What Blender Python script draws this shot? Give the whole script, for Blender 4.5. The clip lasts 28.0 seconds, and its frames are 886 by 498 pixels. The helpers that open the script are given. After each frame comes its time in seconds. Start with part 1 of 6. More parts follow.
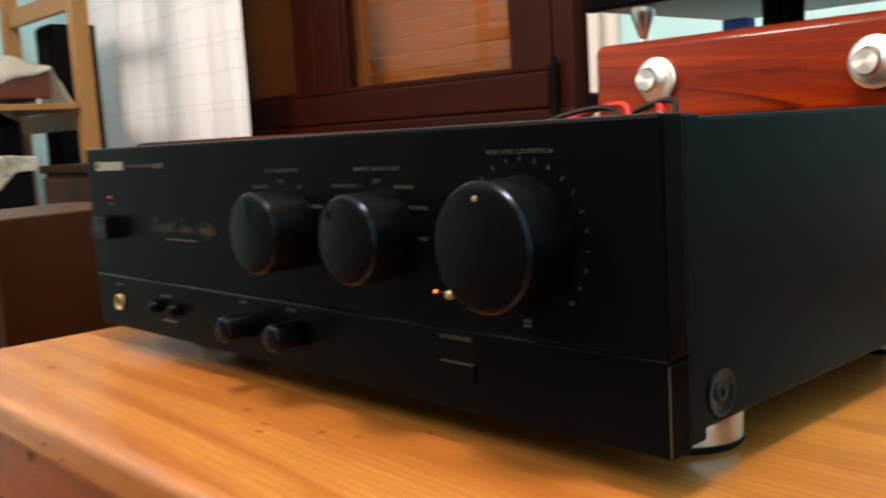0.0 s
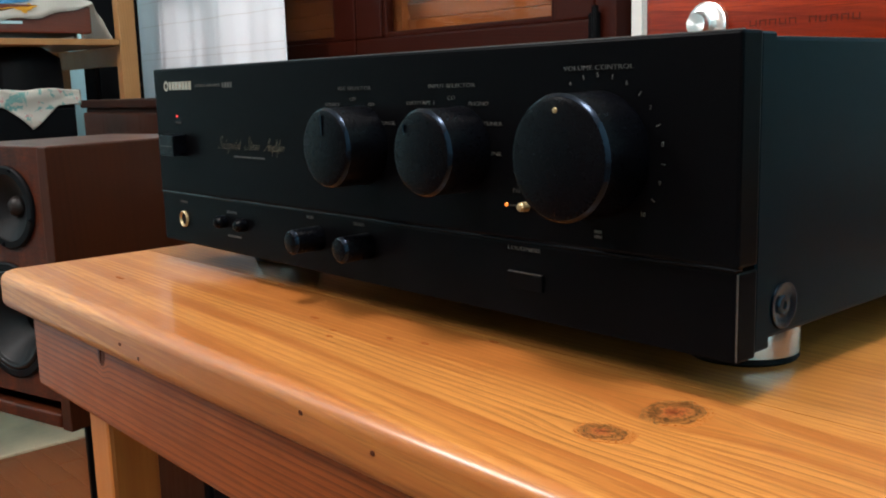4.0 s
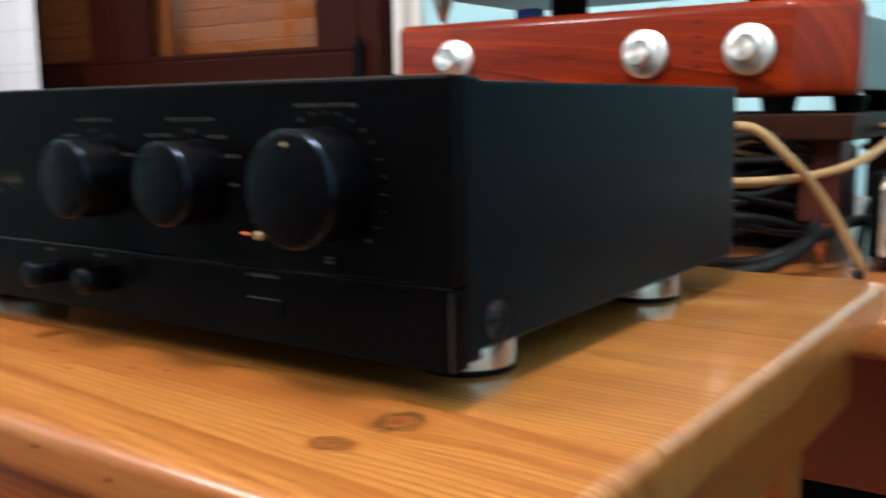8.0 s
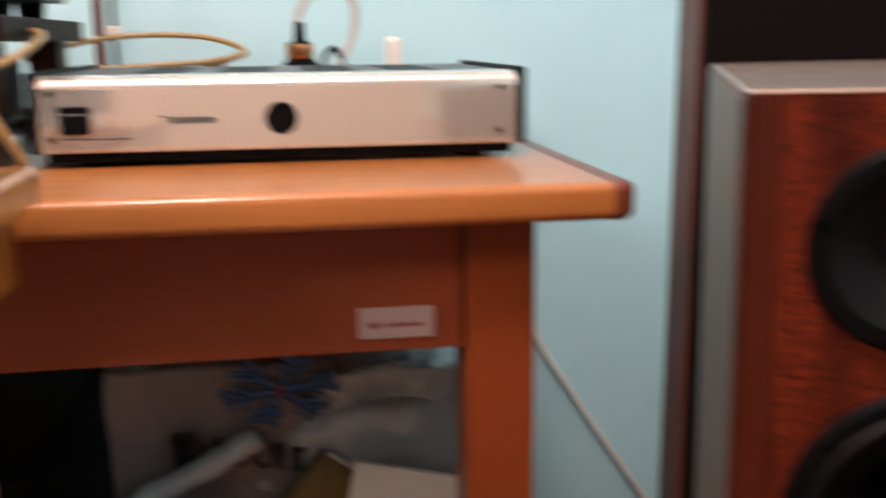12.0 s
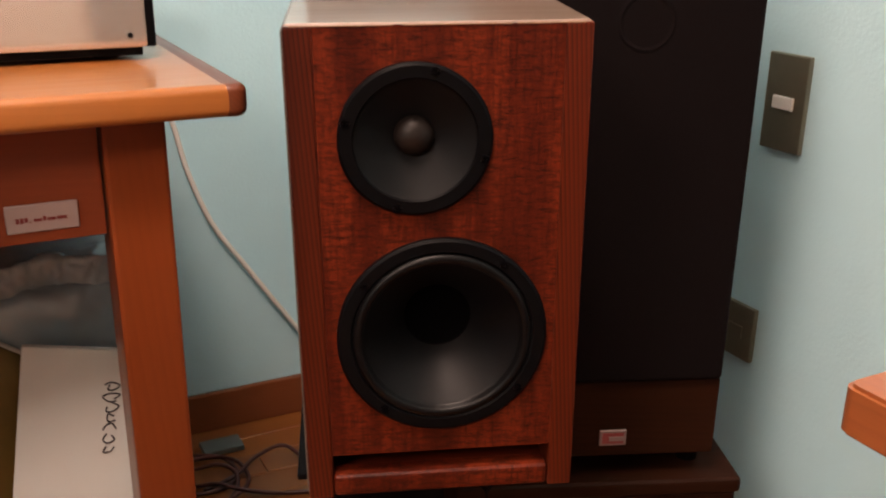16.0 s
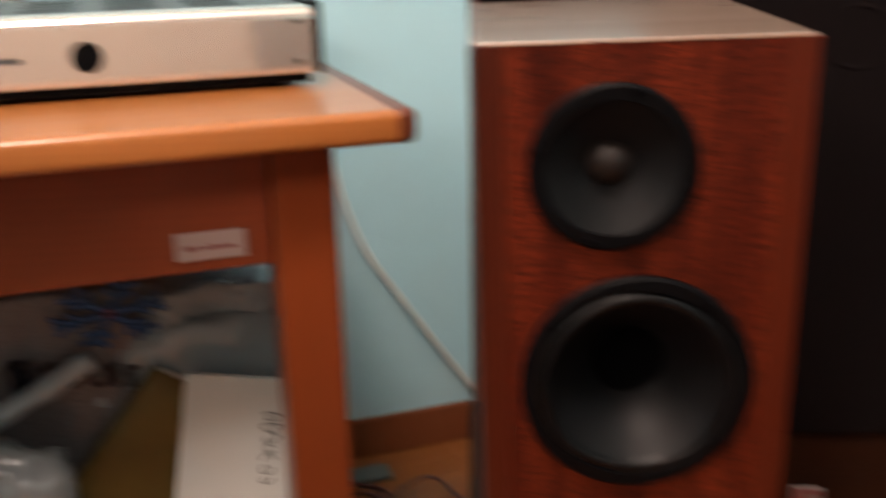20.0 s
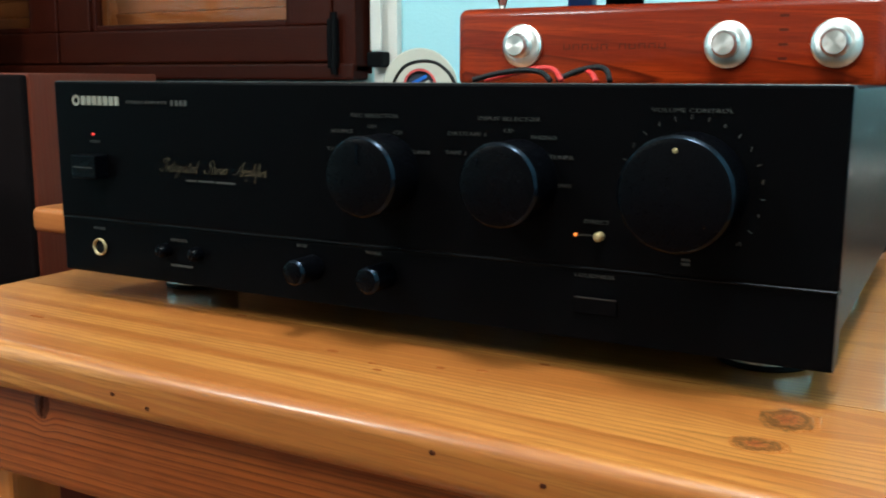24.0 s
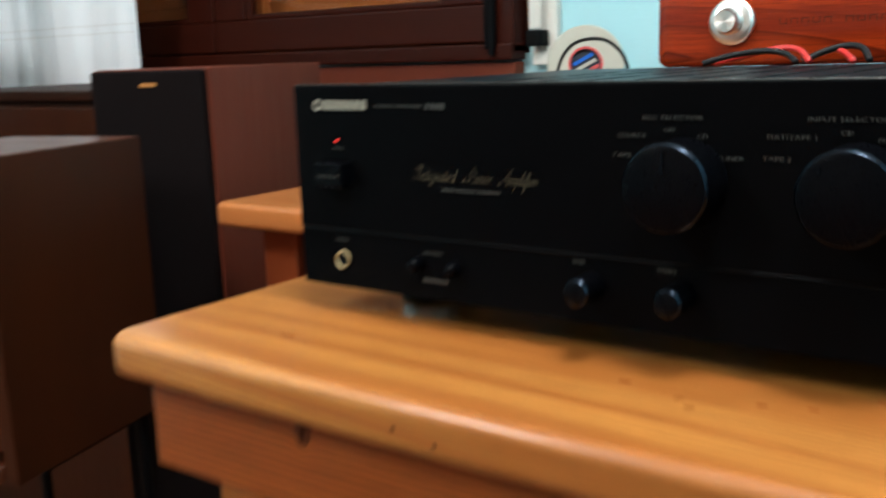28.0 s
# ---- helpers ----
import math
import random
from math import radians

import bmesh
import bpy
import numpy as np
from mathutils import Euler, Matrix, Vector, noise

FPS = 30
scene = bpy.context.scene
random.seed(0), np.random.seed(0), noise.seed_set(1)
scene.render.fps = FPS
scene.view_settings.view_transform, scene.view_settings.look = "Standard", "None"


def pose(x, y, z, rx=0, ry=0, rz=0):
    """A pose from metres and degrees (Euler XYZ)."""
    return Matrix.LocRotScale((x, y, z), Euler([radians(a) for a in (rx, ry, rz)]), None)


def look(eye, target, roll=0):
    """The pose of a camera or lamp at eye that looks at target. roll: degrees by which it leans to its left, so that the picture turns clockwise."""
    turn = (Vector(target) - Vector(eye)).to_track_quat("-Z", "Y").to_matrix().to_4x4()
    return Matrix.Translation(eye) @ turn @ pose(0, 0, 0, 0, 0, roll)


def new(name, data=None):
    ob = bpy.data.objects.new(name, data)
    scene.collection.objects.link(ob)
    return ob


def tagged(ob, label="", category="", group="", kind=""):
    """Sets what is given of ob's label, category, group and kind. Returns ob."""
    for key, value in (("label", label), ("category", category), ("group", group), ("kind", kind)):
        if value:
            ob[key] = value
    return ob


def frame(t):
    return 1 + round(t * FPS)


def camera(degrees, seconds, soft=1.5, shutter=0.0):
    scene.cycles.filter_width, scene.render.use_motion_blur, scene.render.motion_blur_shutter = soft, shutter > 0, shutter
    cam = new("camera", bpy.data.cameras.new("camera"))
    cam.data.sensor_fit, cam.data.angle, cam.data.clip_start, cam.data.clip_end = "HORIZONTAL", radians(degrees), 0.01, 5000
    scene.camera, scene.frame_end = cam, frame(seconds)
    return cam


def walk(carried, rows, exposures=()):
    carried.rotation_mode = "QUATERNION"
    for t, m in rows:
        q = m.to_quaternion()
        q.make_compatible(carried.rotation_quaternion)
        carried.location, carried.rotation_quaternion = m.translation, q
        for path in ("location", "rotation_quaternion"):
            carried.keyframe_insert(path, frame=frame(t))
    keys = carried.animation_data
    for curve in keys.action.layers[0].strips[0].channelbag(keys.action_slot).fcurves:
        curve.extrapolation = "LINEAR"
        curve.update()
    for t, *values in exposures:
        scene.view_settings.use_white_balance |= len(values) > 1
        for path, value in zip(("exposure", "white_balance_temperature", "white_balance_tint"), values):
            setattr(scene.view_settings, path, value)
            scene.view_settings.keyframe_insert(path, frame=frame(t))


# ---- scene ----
cam = camera(49.5, 28.0, soft=1.9, shutter=1.5)
PATH = [
    (0, (0.587, -0.245, 0.872), (-0.874, 1.099, 0.629), -3.4),
    (0.5, (0.599, -0.259, 0.872), (-0.909, 1.034, 0.636), -3.3),
    (1, (0.597, -0.268, 0.87), (-0.918, 1.018, 0.639), -2.8),
    (1.5, (0.592, -0.269, 0.869), (-0.905, 1.033, 0.614), -2.4),
    (2, (0.59, -0.27, 0.866), (-0.901, 1.033, 0.585), -2.2),
    (2.5, (0.588, -0.274, 0.862), (-0.907, 1.022, 0.567), -2.0),
    (3, (0.587, -0.272, 0.861), (-0.914, 1.01, 0.539), -2.3),
    (3.5, (0.587, -0.271, 0.859), (-0.908, 1.016, 0.528), -1.9),
    (5.5, (0.591, -0.275, 0.861), (-0.874, 1.044, 0.523), -1.6),
    (6, (0.597, -0.277, 0.864), (-0.843, 1.073, 0.542), -1.5),
    (6.5, (0.602, -0.277, 0.864), (-0.789, 1.126, 0.558), -1.3),
    (6.9, (0.607, -0.283, 0.866), (-0.727, 1.177, 0.569), -1.0),
    (7, (0.606, -0.279, 0.865), (-0.726, 1.184, 0.57), -1.2),
    (7.5, (0.613, -0.281, 0.867), (-0.633, 1.256, 0.579), -1.2),
    (8, (0.615, -0.277, 0.862), (-0.536, 1.332, 0.571), -0.8),
    (8.5, (0.599, -0.266, 0.861), (-0.386, 1.447, 0.552), -0.2),
    (9, (0.589, -0.275, 0.864), (-0.223, 1.529, 0.567), 0.5),
    (9.2, (0.582, -0.282, 0.864), (-0.181, 1.543, 0.572), 0.9),
    (9.5, (0.573, -0.284, 0.86), (-0.12, 1.568, 0.563), 1.4),
    (10, (0.569, -0.278, 0.855), (0.072, 1.632, 0.535), 2.4),
    (10.5, (0.585, -0.292, 0.859), (0.263, 1.655, 0.534), 2.2),
    (11, (0.615, -0.309, 0.851), (0.511, 1.655, 0.491), 1.1),
    (11.5, (0.637, -0.303, 0.836), (0.757, 1.656, 0.456), 0.4),
    (12, (0.66, -0.308, 0.83), (0.975, 1.62, 0.403), -0.5),
    (12.5, (0.687, -0.333, 0.828), (1.166, 1.554, 0.369), -1.1),
    (13, (0.702, -0.329, 0.82), (1.354, 1.502, 0.347), -0.5),
    (13.5, (0.709, -0.353, 0.799), (1.494, 1.426, 0.33), -1.0),
    (15.5, (0.7, -0.449, 0.86), (1.548, 1.228, 0.175), 0.2),
    (16, (0.687, -0.463, 0.874), (1.551, 1.212, 0.204), 0.8),
    (16.5, (0.681, -0.473, 0.875), (1.539, 1.212, 0.223), 0.3),
    (17, (0.679, -0.466, 0.875), (1.547, 1.21, 0.215), 0.4),
    (17.5, (0.676, -0.463, 0.874), (1.561, 1.203, 0.206), 0.7),
    (18, (0.686, -0.455, 0.87), (1.674, 1.155, 0.214), 2.1),
    (18.5, (0.697, -0.438, 0.862), (1.755, 1.124, 0.198), 2.9),
    (19, (0.703, -0.427, 0.859), (1.691, 1.18, 0.193), 1.6),
    (19.5, (0.702, -0.418, 0.855), (1.501, 1.297, 0.208), -0.6),
    (20, (0.677, -0.403, 0.864), (1.287, 1.398, 0.244), -1.2),
    (20.5, (0.65, -0.386, 0.863), (1.018, 1.509, 0.343), -1.6),
    (21, (0.607, -0.379, 0.868), (0.698, 1.561, 0.395), -1.8),
    (21.5, (0.577, -0.378, 0.867), (0.33, 1.564, 0.458), -2.1),
    (22, (0.542, -0.371, 0.871), (0.038, 1.53, 0.505), -2.6),
    (22.5, (0.504, -0.368, 0.873), (-0.239, 1.453, 0.513), -2.2),
    (24.5, (0.454, -0.38, 0.876), (-0.495, 1.345, 0.528), 0.2),
    (25, (0.45, -0.378, 0.875), (-0.478, 1.36, 0.528), 0.3),
    (25.5, (0.45, -0.378, 0.878), (-0.467, 1.365, 0.532), 0.3),
    (26, (0.456, -0.378, 0.878), (-0.463, 1.364, 0.533), -0.2),
    (26.5, (0.443, -0.396, 0.879), (-0.537, 1.316, 0.549), -0.7),
    (27, (0.419, -0.413, 0.879), (-0.729, 1.195, 0.571), -1.4),
    (27.2, (0.416, -0.42, 0.88), (-0.767, 1.163, 0.569), -1.2),
    (27.5, (0.401, -0.419, 0.879), (-0.801, 1.143, 0.544), -0.8),
    (27.8, (0.384, -0.397, 0.884), (-0.802, 1.18, 0.482), -1.3),
    (28, (0.372, -0.376, 0.887), (-0.788, 1.206, 0.490), -1.9),
]
EXPOSURES = [(0, 0.22, 6850, 8), (1.5, 0.17, 6600, 6), (3.0, 0.1, 5900, 4), (7.0, 0.1, 5600, 2), (8.5, 0.14, 5900, 8), (10.0, 0.15, 6250, 15), (12.0, 0.15, 6900, 23), (13.0, 0.2, 7150, 23), (15.5, 0.15, 7800, 26), (19.0, 0.05, 8100, 27), (20.0, 0.1, 7200, 19), (21.5, 0.18, 6550, 13), (22.5, 0.05, 5800, 1), (24.5, 0.08, 5200, -13), (26.0, 0.12, 5150, -13), (27.0, 0.08, 5950, -3), (28.0, 0.08, 5550, -5)]
walk(cam, [(t, look(eye, target, roll)) for t, eye, target, roll in PATH], EXPOSURES)

# ---- world, lamps ----
world = bpy.data.worlds.new("world")
scene.world = world
world.use_nodes = True
world.node_tree.nodes["Background"].inputs[0].default_value = (0.5, 0.6, 0.7, 1)
world.node_tree.nodes["Background"].inputs[1].default_value = 0.02


def lamp(name, kind, at, power, colour, size, aim=None):
    d = bpy.data.lights.new(name, kind)
    d.energy, d.color = power, colour
    if kind == "AREA":
        d.shape, d.size = "DISK", size
    else:
        d.shadow_soft_size = size
    ob = new(name, d)
    ob.matrix_world = look(at, aim) if aim else pose(*at)
    return ob


LAMPS = ((0.50, -0.34, 2.22, 98, 0.18), (-1.20, -1.50, 2.22, 128, 0.30))
for lx, ly, lz, power, size in LAMPS:
    lamp("ceiling_lamp_light", "POINT", (lx, ly, lz), power, (1.0, 0.86, 0.78), size)

# ---- materials ----


def nodes(name):
    m = bpy.data.materials.new(name)
    m.use_nodes = True
    t = m.node_tree
    return m, t, t.nodes["Principled BSDF"]


def link(t, a, b):
    t.links.new(a, b)


def coords(t, scale, jitter=6.0):
    """Object coordinates in metres, scaled, shifted by the object's own random number."""
    n = t.nodes
    tc, oi, vm, mp = n.new("ShaderNodeTexCoord"), n.new("ShaderNodeObjectInfo"), n.new("ShaderNodeVectorMath"), n.new("ShaderNodeMapping")
    mul = n.new("ShaderNodeMath")
    mul.operation = "MULTIPLY"
    mul.inputs[1].default_value = jitter
    link(t, oi.outputs["Random"], mul.inputs[0])
    vm.operation = "ADD"
    link(t, tc.outputs["Object"], vm.inputs[0])
    link(t, mul.outputs[0], vm.inputs[1])
    mp.inputs["Scale"].default_value = scale
    link(t, vm.outputs[0], mp.inputs["Vector"])
    return mp.outputs["Vector"]


def ramp(t, fac, stops):
    r = t.nodes.new("ShaderNodeValToRGB")
    el = r.color_ramp.elements
    while len(el) < len(stops):
        el.new(0.5)
    for e, (p, c) in zip(el, stops):
        e.position, e.color = p, (*c, 1)
    link(t, fac, r.inputs[0])
    return r.outputs[0]


def noise_tex(t, vec, scale, detail=4.0, rough=0.6, dist=0.0):
    n = t.nodes.new("ShaderNodeTexNoise")
    n.inputs["Scale"].default_value, n.inputs["Detail"].default_value = scale, detail
    n.inputs["Roughness"].default_value, n.inputs["Distortion"].default_value = rough, dist
    link(t, vec, n.inputs["Vector"])
    return n.outputs["Fac"]


def mixc(t, fac, a, b, kind="MIX"):
    m = t.nodes.new("ShaderNodeMix")
    m.data_type, m.blend_type = "RGBA", kind
    if isinstance(fac, float):
        m.inputs[0].default_value = fac
    else:
        link(t, fac, m.inputs[0])
    for s, v in ((6, a), (7, b)):
        if isinstance(v, tuple):
            m.inputs[s].default_value = (*v, 1)
        else:
            link(t, v, m.inputs[s])
    return m.outputs[2]


def bump(t, b, height, strength, dist=0.002):
    n = t.nodes.new("ShaderNodeBump")
    n.inputs["Strength"].default_value, n.inputs["Distance"].default_value = strength, dist
    link(t, height, n.inputs["Height"])
    link(t, n.outputs[0], b.inputs["Normal"])


def scaled(t, v, lo, hi):
    m = t.nodes.new("ShaderNodeMapRange")
    m.inputs["To Min"].default_value, m.inputs["To Max"].default_value = lo, hi
    link(t, v, m.inputs["Value"])
    return m.outputs[0]


def wood(name, dark, light, along="x", period=0.006, rough=0.3, coat=0.0, contrast=1.0, blotch=0.35, jitter=6.0, wander=11.0, spec=0.3, coat_rough=0.07, relief=0.15):
    """Wood with its grain along one axis: growth lines a period apart, fine fibres and broad stains."""
    m, t, b = nodes(name)
    st = {"x": (0.06, 1, 1), "y": (1, 0.06, 1), "z": (1, 1, 0.06)}[along]
    v = coords(t, st, jitter)
    big = noise_tex(t, v, 11.0, 3.0, 0.55, 0.4)
    w = t.nodes.new("ShaderNodeTexWave")
    w.wave_type, w.bands_direction, w.wave_profile = "BANDS", "DIAGONAL", "SAW"
    w.inputs["Scale"].default_value = 0.628 / period
    w.inputs["Distortion"].default_value, w.inputs["Detail"].default_value = wander, 3.0
    w.inputs["Detail Scale"].default_value = period * 9
    link(t, v, w.inputs["Vector"])
    fib = noise_tex(t, v, 700.0, 3.0, 0.7)
    mid = noise_tex(t, v, 90.0, 3.0, 0.6)
    mixin = lambda k: tuple(l + (d - l) * k for l, d in zip(light, dark))
    patch = noise_tex(t, v, 26.0, 2.0, 0.5)
    lines = ramp(t, w.outputs["Fac"], [(0.0, light), (0.45, mixin(0.22 * contrast)), (0.85, mixin(0.8 * contrast)), (1.0, mixin(0.2 * contrast))])
    c1 = mixc(t, scaled(t, patch, -0.35, 1.35), light, lines)
    c2 = mixc(t, scaled(t, big, -blotch * 0.5, blotch * 2), c1, dark)
    c2 = mixc(t, scaled(t, mid, -0.15, 0.22), c2, light)
    c3 = mixc(t, scaled(t, fib, -0.05, 0.25), c2, tuple(d * 0.75 for d in dark))
    link(t, c3, b.inputs["Base Color"])
    link(t, scaled(t, mid, rough * 0.7, rough * 1.35), b.inputs["Roughness"])
    b.inputs["Coat Weight"].default_value, b.inputs["Coat Roughness"].default_value = coat, coat_rough
    b.inputs["Specular IOR Level"].default_value = spec
    bump(t, b, fib, relief, 0.001)
    return m


def pine(name, dark, light, pith, scale=(0.03, 1, 1), axis="X", period=0.004, jitter=0.02, streak=0.5, coat=0.6, strength=0.6):
    """Varnished pine cut from a log: growth rings about a pith line, broad reddish streaks and fine fibres."""
    m, t, b = nodes(name)
    v = coords(t, scale, jitter)
    mp = v.node
    mp.inputs["Location"].default_value = tuple(-p for p in pith)
    w = t.nodes.new("ShaderNodeTexWave")
    w.wave_type, w.rings_direction, w.wave_profile = "RINGS", axis, "SAW"
    w.inputs["Scale"].default_value = 0.314 / period
    w.inputs["Distortion"].default_value, w.inputs["Detail"].default_value, w.inputs["Detail Scale"].default_value = 10.0, 2.0, 0.22
    link(t, v, w.inputs["Vector"])
    broad, mid, fib, fade = noise_tex(t, v, 34.0, 2.0, 0.5), noise_tex(t, v, 120.0, 3.0, 0.6), noise_tex(t, v, 900.0, 3.0, 0.7), noise_tex(t, v, 18.0, 2.0, 0.5)
    red = tuple((l + (d - l) * k) for l, d, k in zip(light, dark, (0.45, 0.68, 0.8)))
    mixin = lambda k: tuple(l + (d - l) * k for l, d in zip(light, dark))
    lines = ramp(t, w.outputs["Fac"], [(0.0, light), (0.5, mixin(0.15)), (0.75, mixin(0.75)), (0.92, mixin(1.3)), (1.0, mixin(0.1))])
    c = mixc(t, scaled(t, fade, -0.35 * strength, 1.9 * strength), light, lines)
    sel = ramp(t, broad, [(0.50, (0, 0, 0)), (0.60, (streak, streak, streak)), (0.72, (streak, streak, streak)), (0.85, (0, 0, 0))])
    c = mixc(t, sel, c, red)
    c = mixc(t, scaled(t, mid, -0.25, 0.30), c, mixin(0.65))
    c = mixc(t, scaled(t, fib, -0.1, 0.3), c, tuple(d * 0.8 for d in dark))
    link(t, c, b.inputs["Base Color"])
    link(t, scaled(t, mid, 0.26, 0.42), b.inputs["Roughness"])
    b.inputs["Coat Weight"].default_value, b.inputs["Coat Roughness"].default_value = coat, 0.15
    b.inputs["Specular IOR Level"].default_value = 0.3
    bump(t, b, fib, 0.06, 0.001)
    return m


def sums(t, op, a, b=None):
    """One math node; a and b are sockets or numbers."""
    n = t.nodes.new("ShaderNodeMath")
    n.operation = op
    for i, v in enumerate((a, b)):
        if v is None:
            continue
        if isinstance(v, (int, float)):
            n.inputs[i].default_value = v
        else:
            link(t, v, n.inputs[i])
    return n.outputs[0]


def vec3(t, a, b, c):
    n = t.nodes.new("ShaderNodeCombineXYZ")
    for i, v in enumerate((a, b, c)):
        if isinstance(v, (int, float)):
            n.inputs[i].default_value = v
        else:
            link(t, v, n.inputs[i])
    return n.outputs[0]


def log_pine(name, light, dark, red, pith, slope, period, across="y", knots=(), contrast=1.0, streak=0.6, coat=1.0, gloss=0.06, origin=(0, 0, 0), spec=0.3, sway=0.008):
    """Varnished pine sawn from a log: growth rings about a slanting pith, bent round the knots, with streaks, flecks and fibres."""
    m, t, b = nodes(name)
    tc, add, sep = t.nodes.new("ShaderNodeTexCoord"), t.nodes.new("ShaderNodeVectorMath"), t.nodes.new("ShaderNodeSeparateXYZ")
    add.operation = "ADD"
    add.inputs[1].default_value = origin
    link(t, tc.outputs["Object"], add.inputs[0])
    link(t, add.outputs[0], sep.inputs[0])
    x = sep.outputs["X"]
    a, dep = (sep.outputs["Y"], sep.outputs["Z"]) if across == "y" else (sep.outputs["Z"], sep.outputs["Y"])
    bend = noise_tex(t, vec3(t, sums(t, "MULTIPLY", x, 2.6), sums(t, "MULTIPLY", a, 20.0), sums(t, "MULTIPLY", dep, 20.0)), 1.0, 3.0, 0.5)
    a = sums(t, "ADD", a, sums(t, "MULTIPLY", sums(t, "SUBTRACT", bend, 0.5), sway))
    for kx, ka, sx, sa in knots:
        u = sums(t, "POWER", sums(t, "ABSOLUTE", sums(t, "DIVIDE", sums(t, "SUBTRACT", x, kx), sx)), 2.0)
        off = sums(t, "SUBTRACT", a, ka)
        w = sums(t, "POWER", sums(t, "ABSOLUTE", sums(t, "DIVIDE", off, sa)), 2.0)
        g = sums(t, "EXPONENT", sums(t, "MULTIPLY", sums(t, "ADD", u, w), -1.0))
        a = sums(t, "SUBTRACT", a, sums(t, "MULTIPLY", sums(t, "MULTIPLY", off, g), 0.85))
    depth = sums(t, "SUBTRACT", sums(t, "SUBTRACT", dep, pith[1]), sums(t, "MULTIPLY", x, slope))
    side = sums(t, "SUBTRACT", a, pith[0])
    f = sums(t, "SQRT", sums(t, "ADD", sums(t, "MULTIPLY", side, side), sums(t, "MULTIPLY", depth, depth)))
    along = vec3(t, sums(t, "MULTIPLY", x, 3.0), sums(t, "MULTIPLY", f, 160.0), 0.0)
    uneven = noise_tex(t, along, 0.8, 3.0, 0.6)
    ring = sums(t, "FRACT", sums(t, "ADD", sums(t, "DIVIDE", f, period), sums(t, "MULTIPLY", uneven, 0.9)))
    mixin = lambda k: tuple(l + (d - l) * k for l, d in zip(light, dark))
    lines = ramp(t, ring, [(0.0, light), (0.50, mixin(0.10)), (0.74, mixin(0.55)), (0.92, mixin(1.15)), (1.0, mixin(0.05))])
    fade = noise_tex(t, vec3(t, sums(t, "MULTIPLY", x, 2.0), sums(t, "MULTIPLY", f, 45.0), 3.0), 1.0, 2.0, 0.5)
    c = mixc(t, ramp(t, fade, [(0.28, (0.30 * contrast,) * 3), (0.62, (min(1.0, contrast),) * 3)]), light, lines)
    broad = noise_tex(t, vec3(t, sums(t, "MULTIPLY", x, 1.6), sums(t, "MULTIPLY", f, 95.0), 7.0), 1.0, 3.0, 0.55)
    c = mixc(t, ramp(t, broad, [(0.48, (0, 0, 0)), (0.58, (streak,) * 3), (0.70, (streak * 0.6,) * 3), (0.85, (0, 0, 0))]), c, red)
    fibre = vec3(t, sums(t, "MULTIPLY", x, 26.0), sums(t, "MULTIPLY", a, 900.0), sums(t, "MULTIPLY", dep, 900.0))
    fib, mott = noise_tex(t, fibre, 1.0, 3.0, 0.7), noise_tex(t, add.outputs[0], 38.0, 4.0, 0.65)
    c = mixc(t, ramp(t, fib, [(0.34, (0.75, 0.75, 0.75)), (0.52, (0.12, 0.12, 0.12)), (0.72, (0, 0, 0))]), c, mixin(0.85))
    c = mixc(t, scaled(t, mott, -0.10, 0.38), c, mixin(0.5))
    link(t, c, b.inputs["Base Color"])
    link(t, scaled(t, mott, 0.30, 0.48), b.inputs["Roughness"])
    b.inputs["Coat Weight"].default_value = coat
    link(t, scaled(t, mott, gloss * 0.6, gloss * 1.6), b.inputs["Coat Roughness"])
    b.inputs["Specular IOR Level"].default_value = spec
    bump(t, b, fib, 0.05, 0.0006)
    return m


def stained(name, dark, mid, light):
    """Stained rotary-cut plywood: short dark dashes across, faint broad bands upright, scuffs."""
    m, t, b = nodes(name)
    u = coords(t, (1, 1, 0.10), 3.0)
    v = coords(t, (0.22, 0.22, 1))
    dash, fine = noise_tex(t, v, 330.0, 6.0, 0.8, 0.6), noise_tex(t, coords(t, (1, 1, 0.5)), 520.0, 4.0, 0.75)
    band, ribbon = noise_tex(t, u, 36.0, 4.0, 0.6, 0.3), noise_tex(t, u, 420.0, 3.0, 0.7)
    broad = noise_tex(t, coords(t, (1, 1, 1), 2.0), 16.0, 4.0, 0.6)
    c = ramp(t, band, [(0.30, tuple(x * 0.55 for x in mid)), (0.44, mid), (0.58, light), (0.72, mid)])
    c = mixc(t, scaled(t, broad, -0.5, 1.1), c, mid)
    c = mixc(t, ramp(t, dash, [(0.36, (0.90, 0.90, 0.90)), (0.50, (0.38, 0.38, 0.38)), (0.66, (0, 0, 0))]), c, dark)
    c = mixc(t, ramp(t, ribbon, [(0.32, (0.55, 0.55, 0.55)), (0.48, (0.10, 0.10, 0.10)), (0.7, (0, 0, 0))]), c, dark)
    c = mixc(t, ramp(t, fine, [(0.34, (0.35, 0.35, 0.35)), (0.52, (0, 0, 0))]), c, dark)
    link(t, c, b.inputs["Base Color"])
    link(t, scaled(t, dash, 0.3, 0.5), b.inputs["Roughness"])
    b.inputs["Specular IOR Level"].default_value = 0.14
    bump(t, b, dash, 0.2, 0.001)
    return m


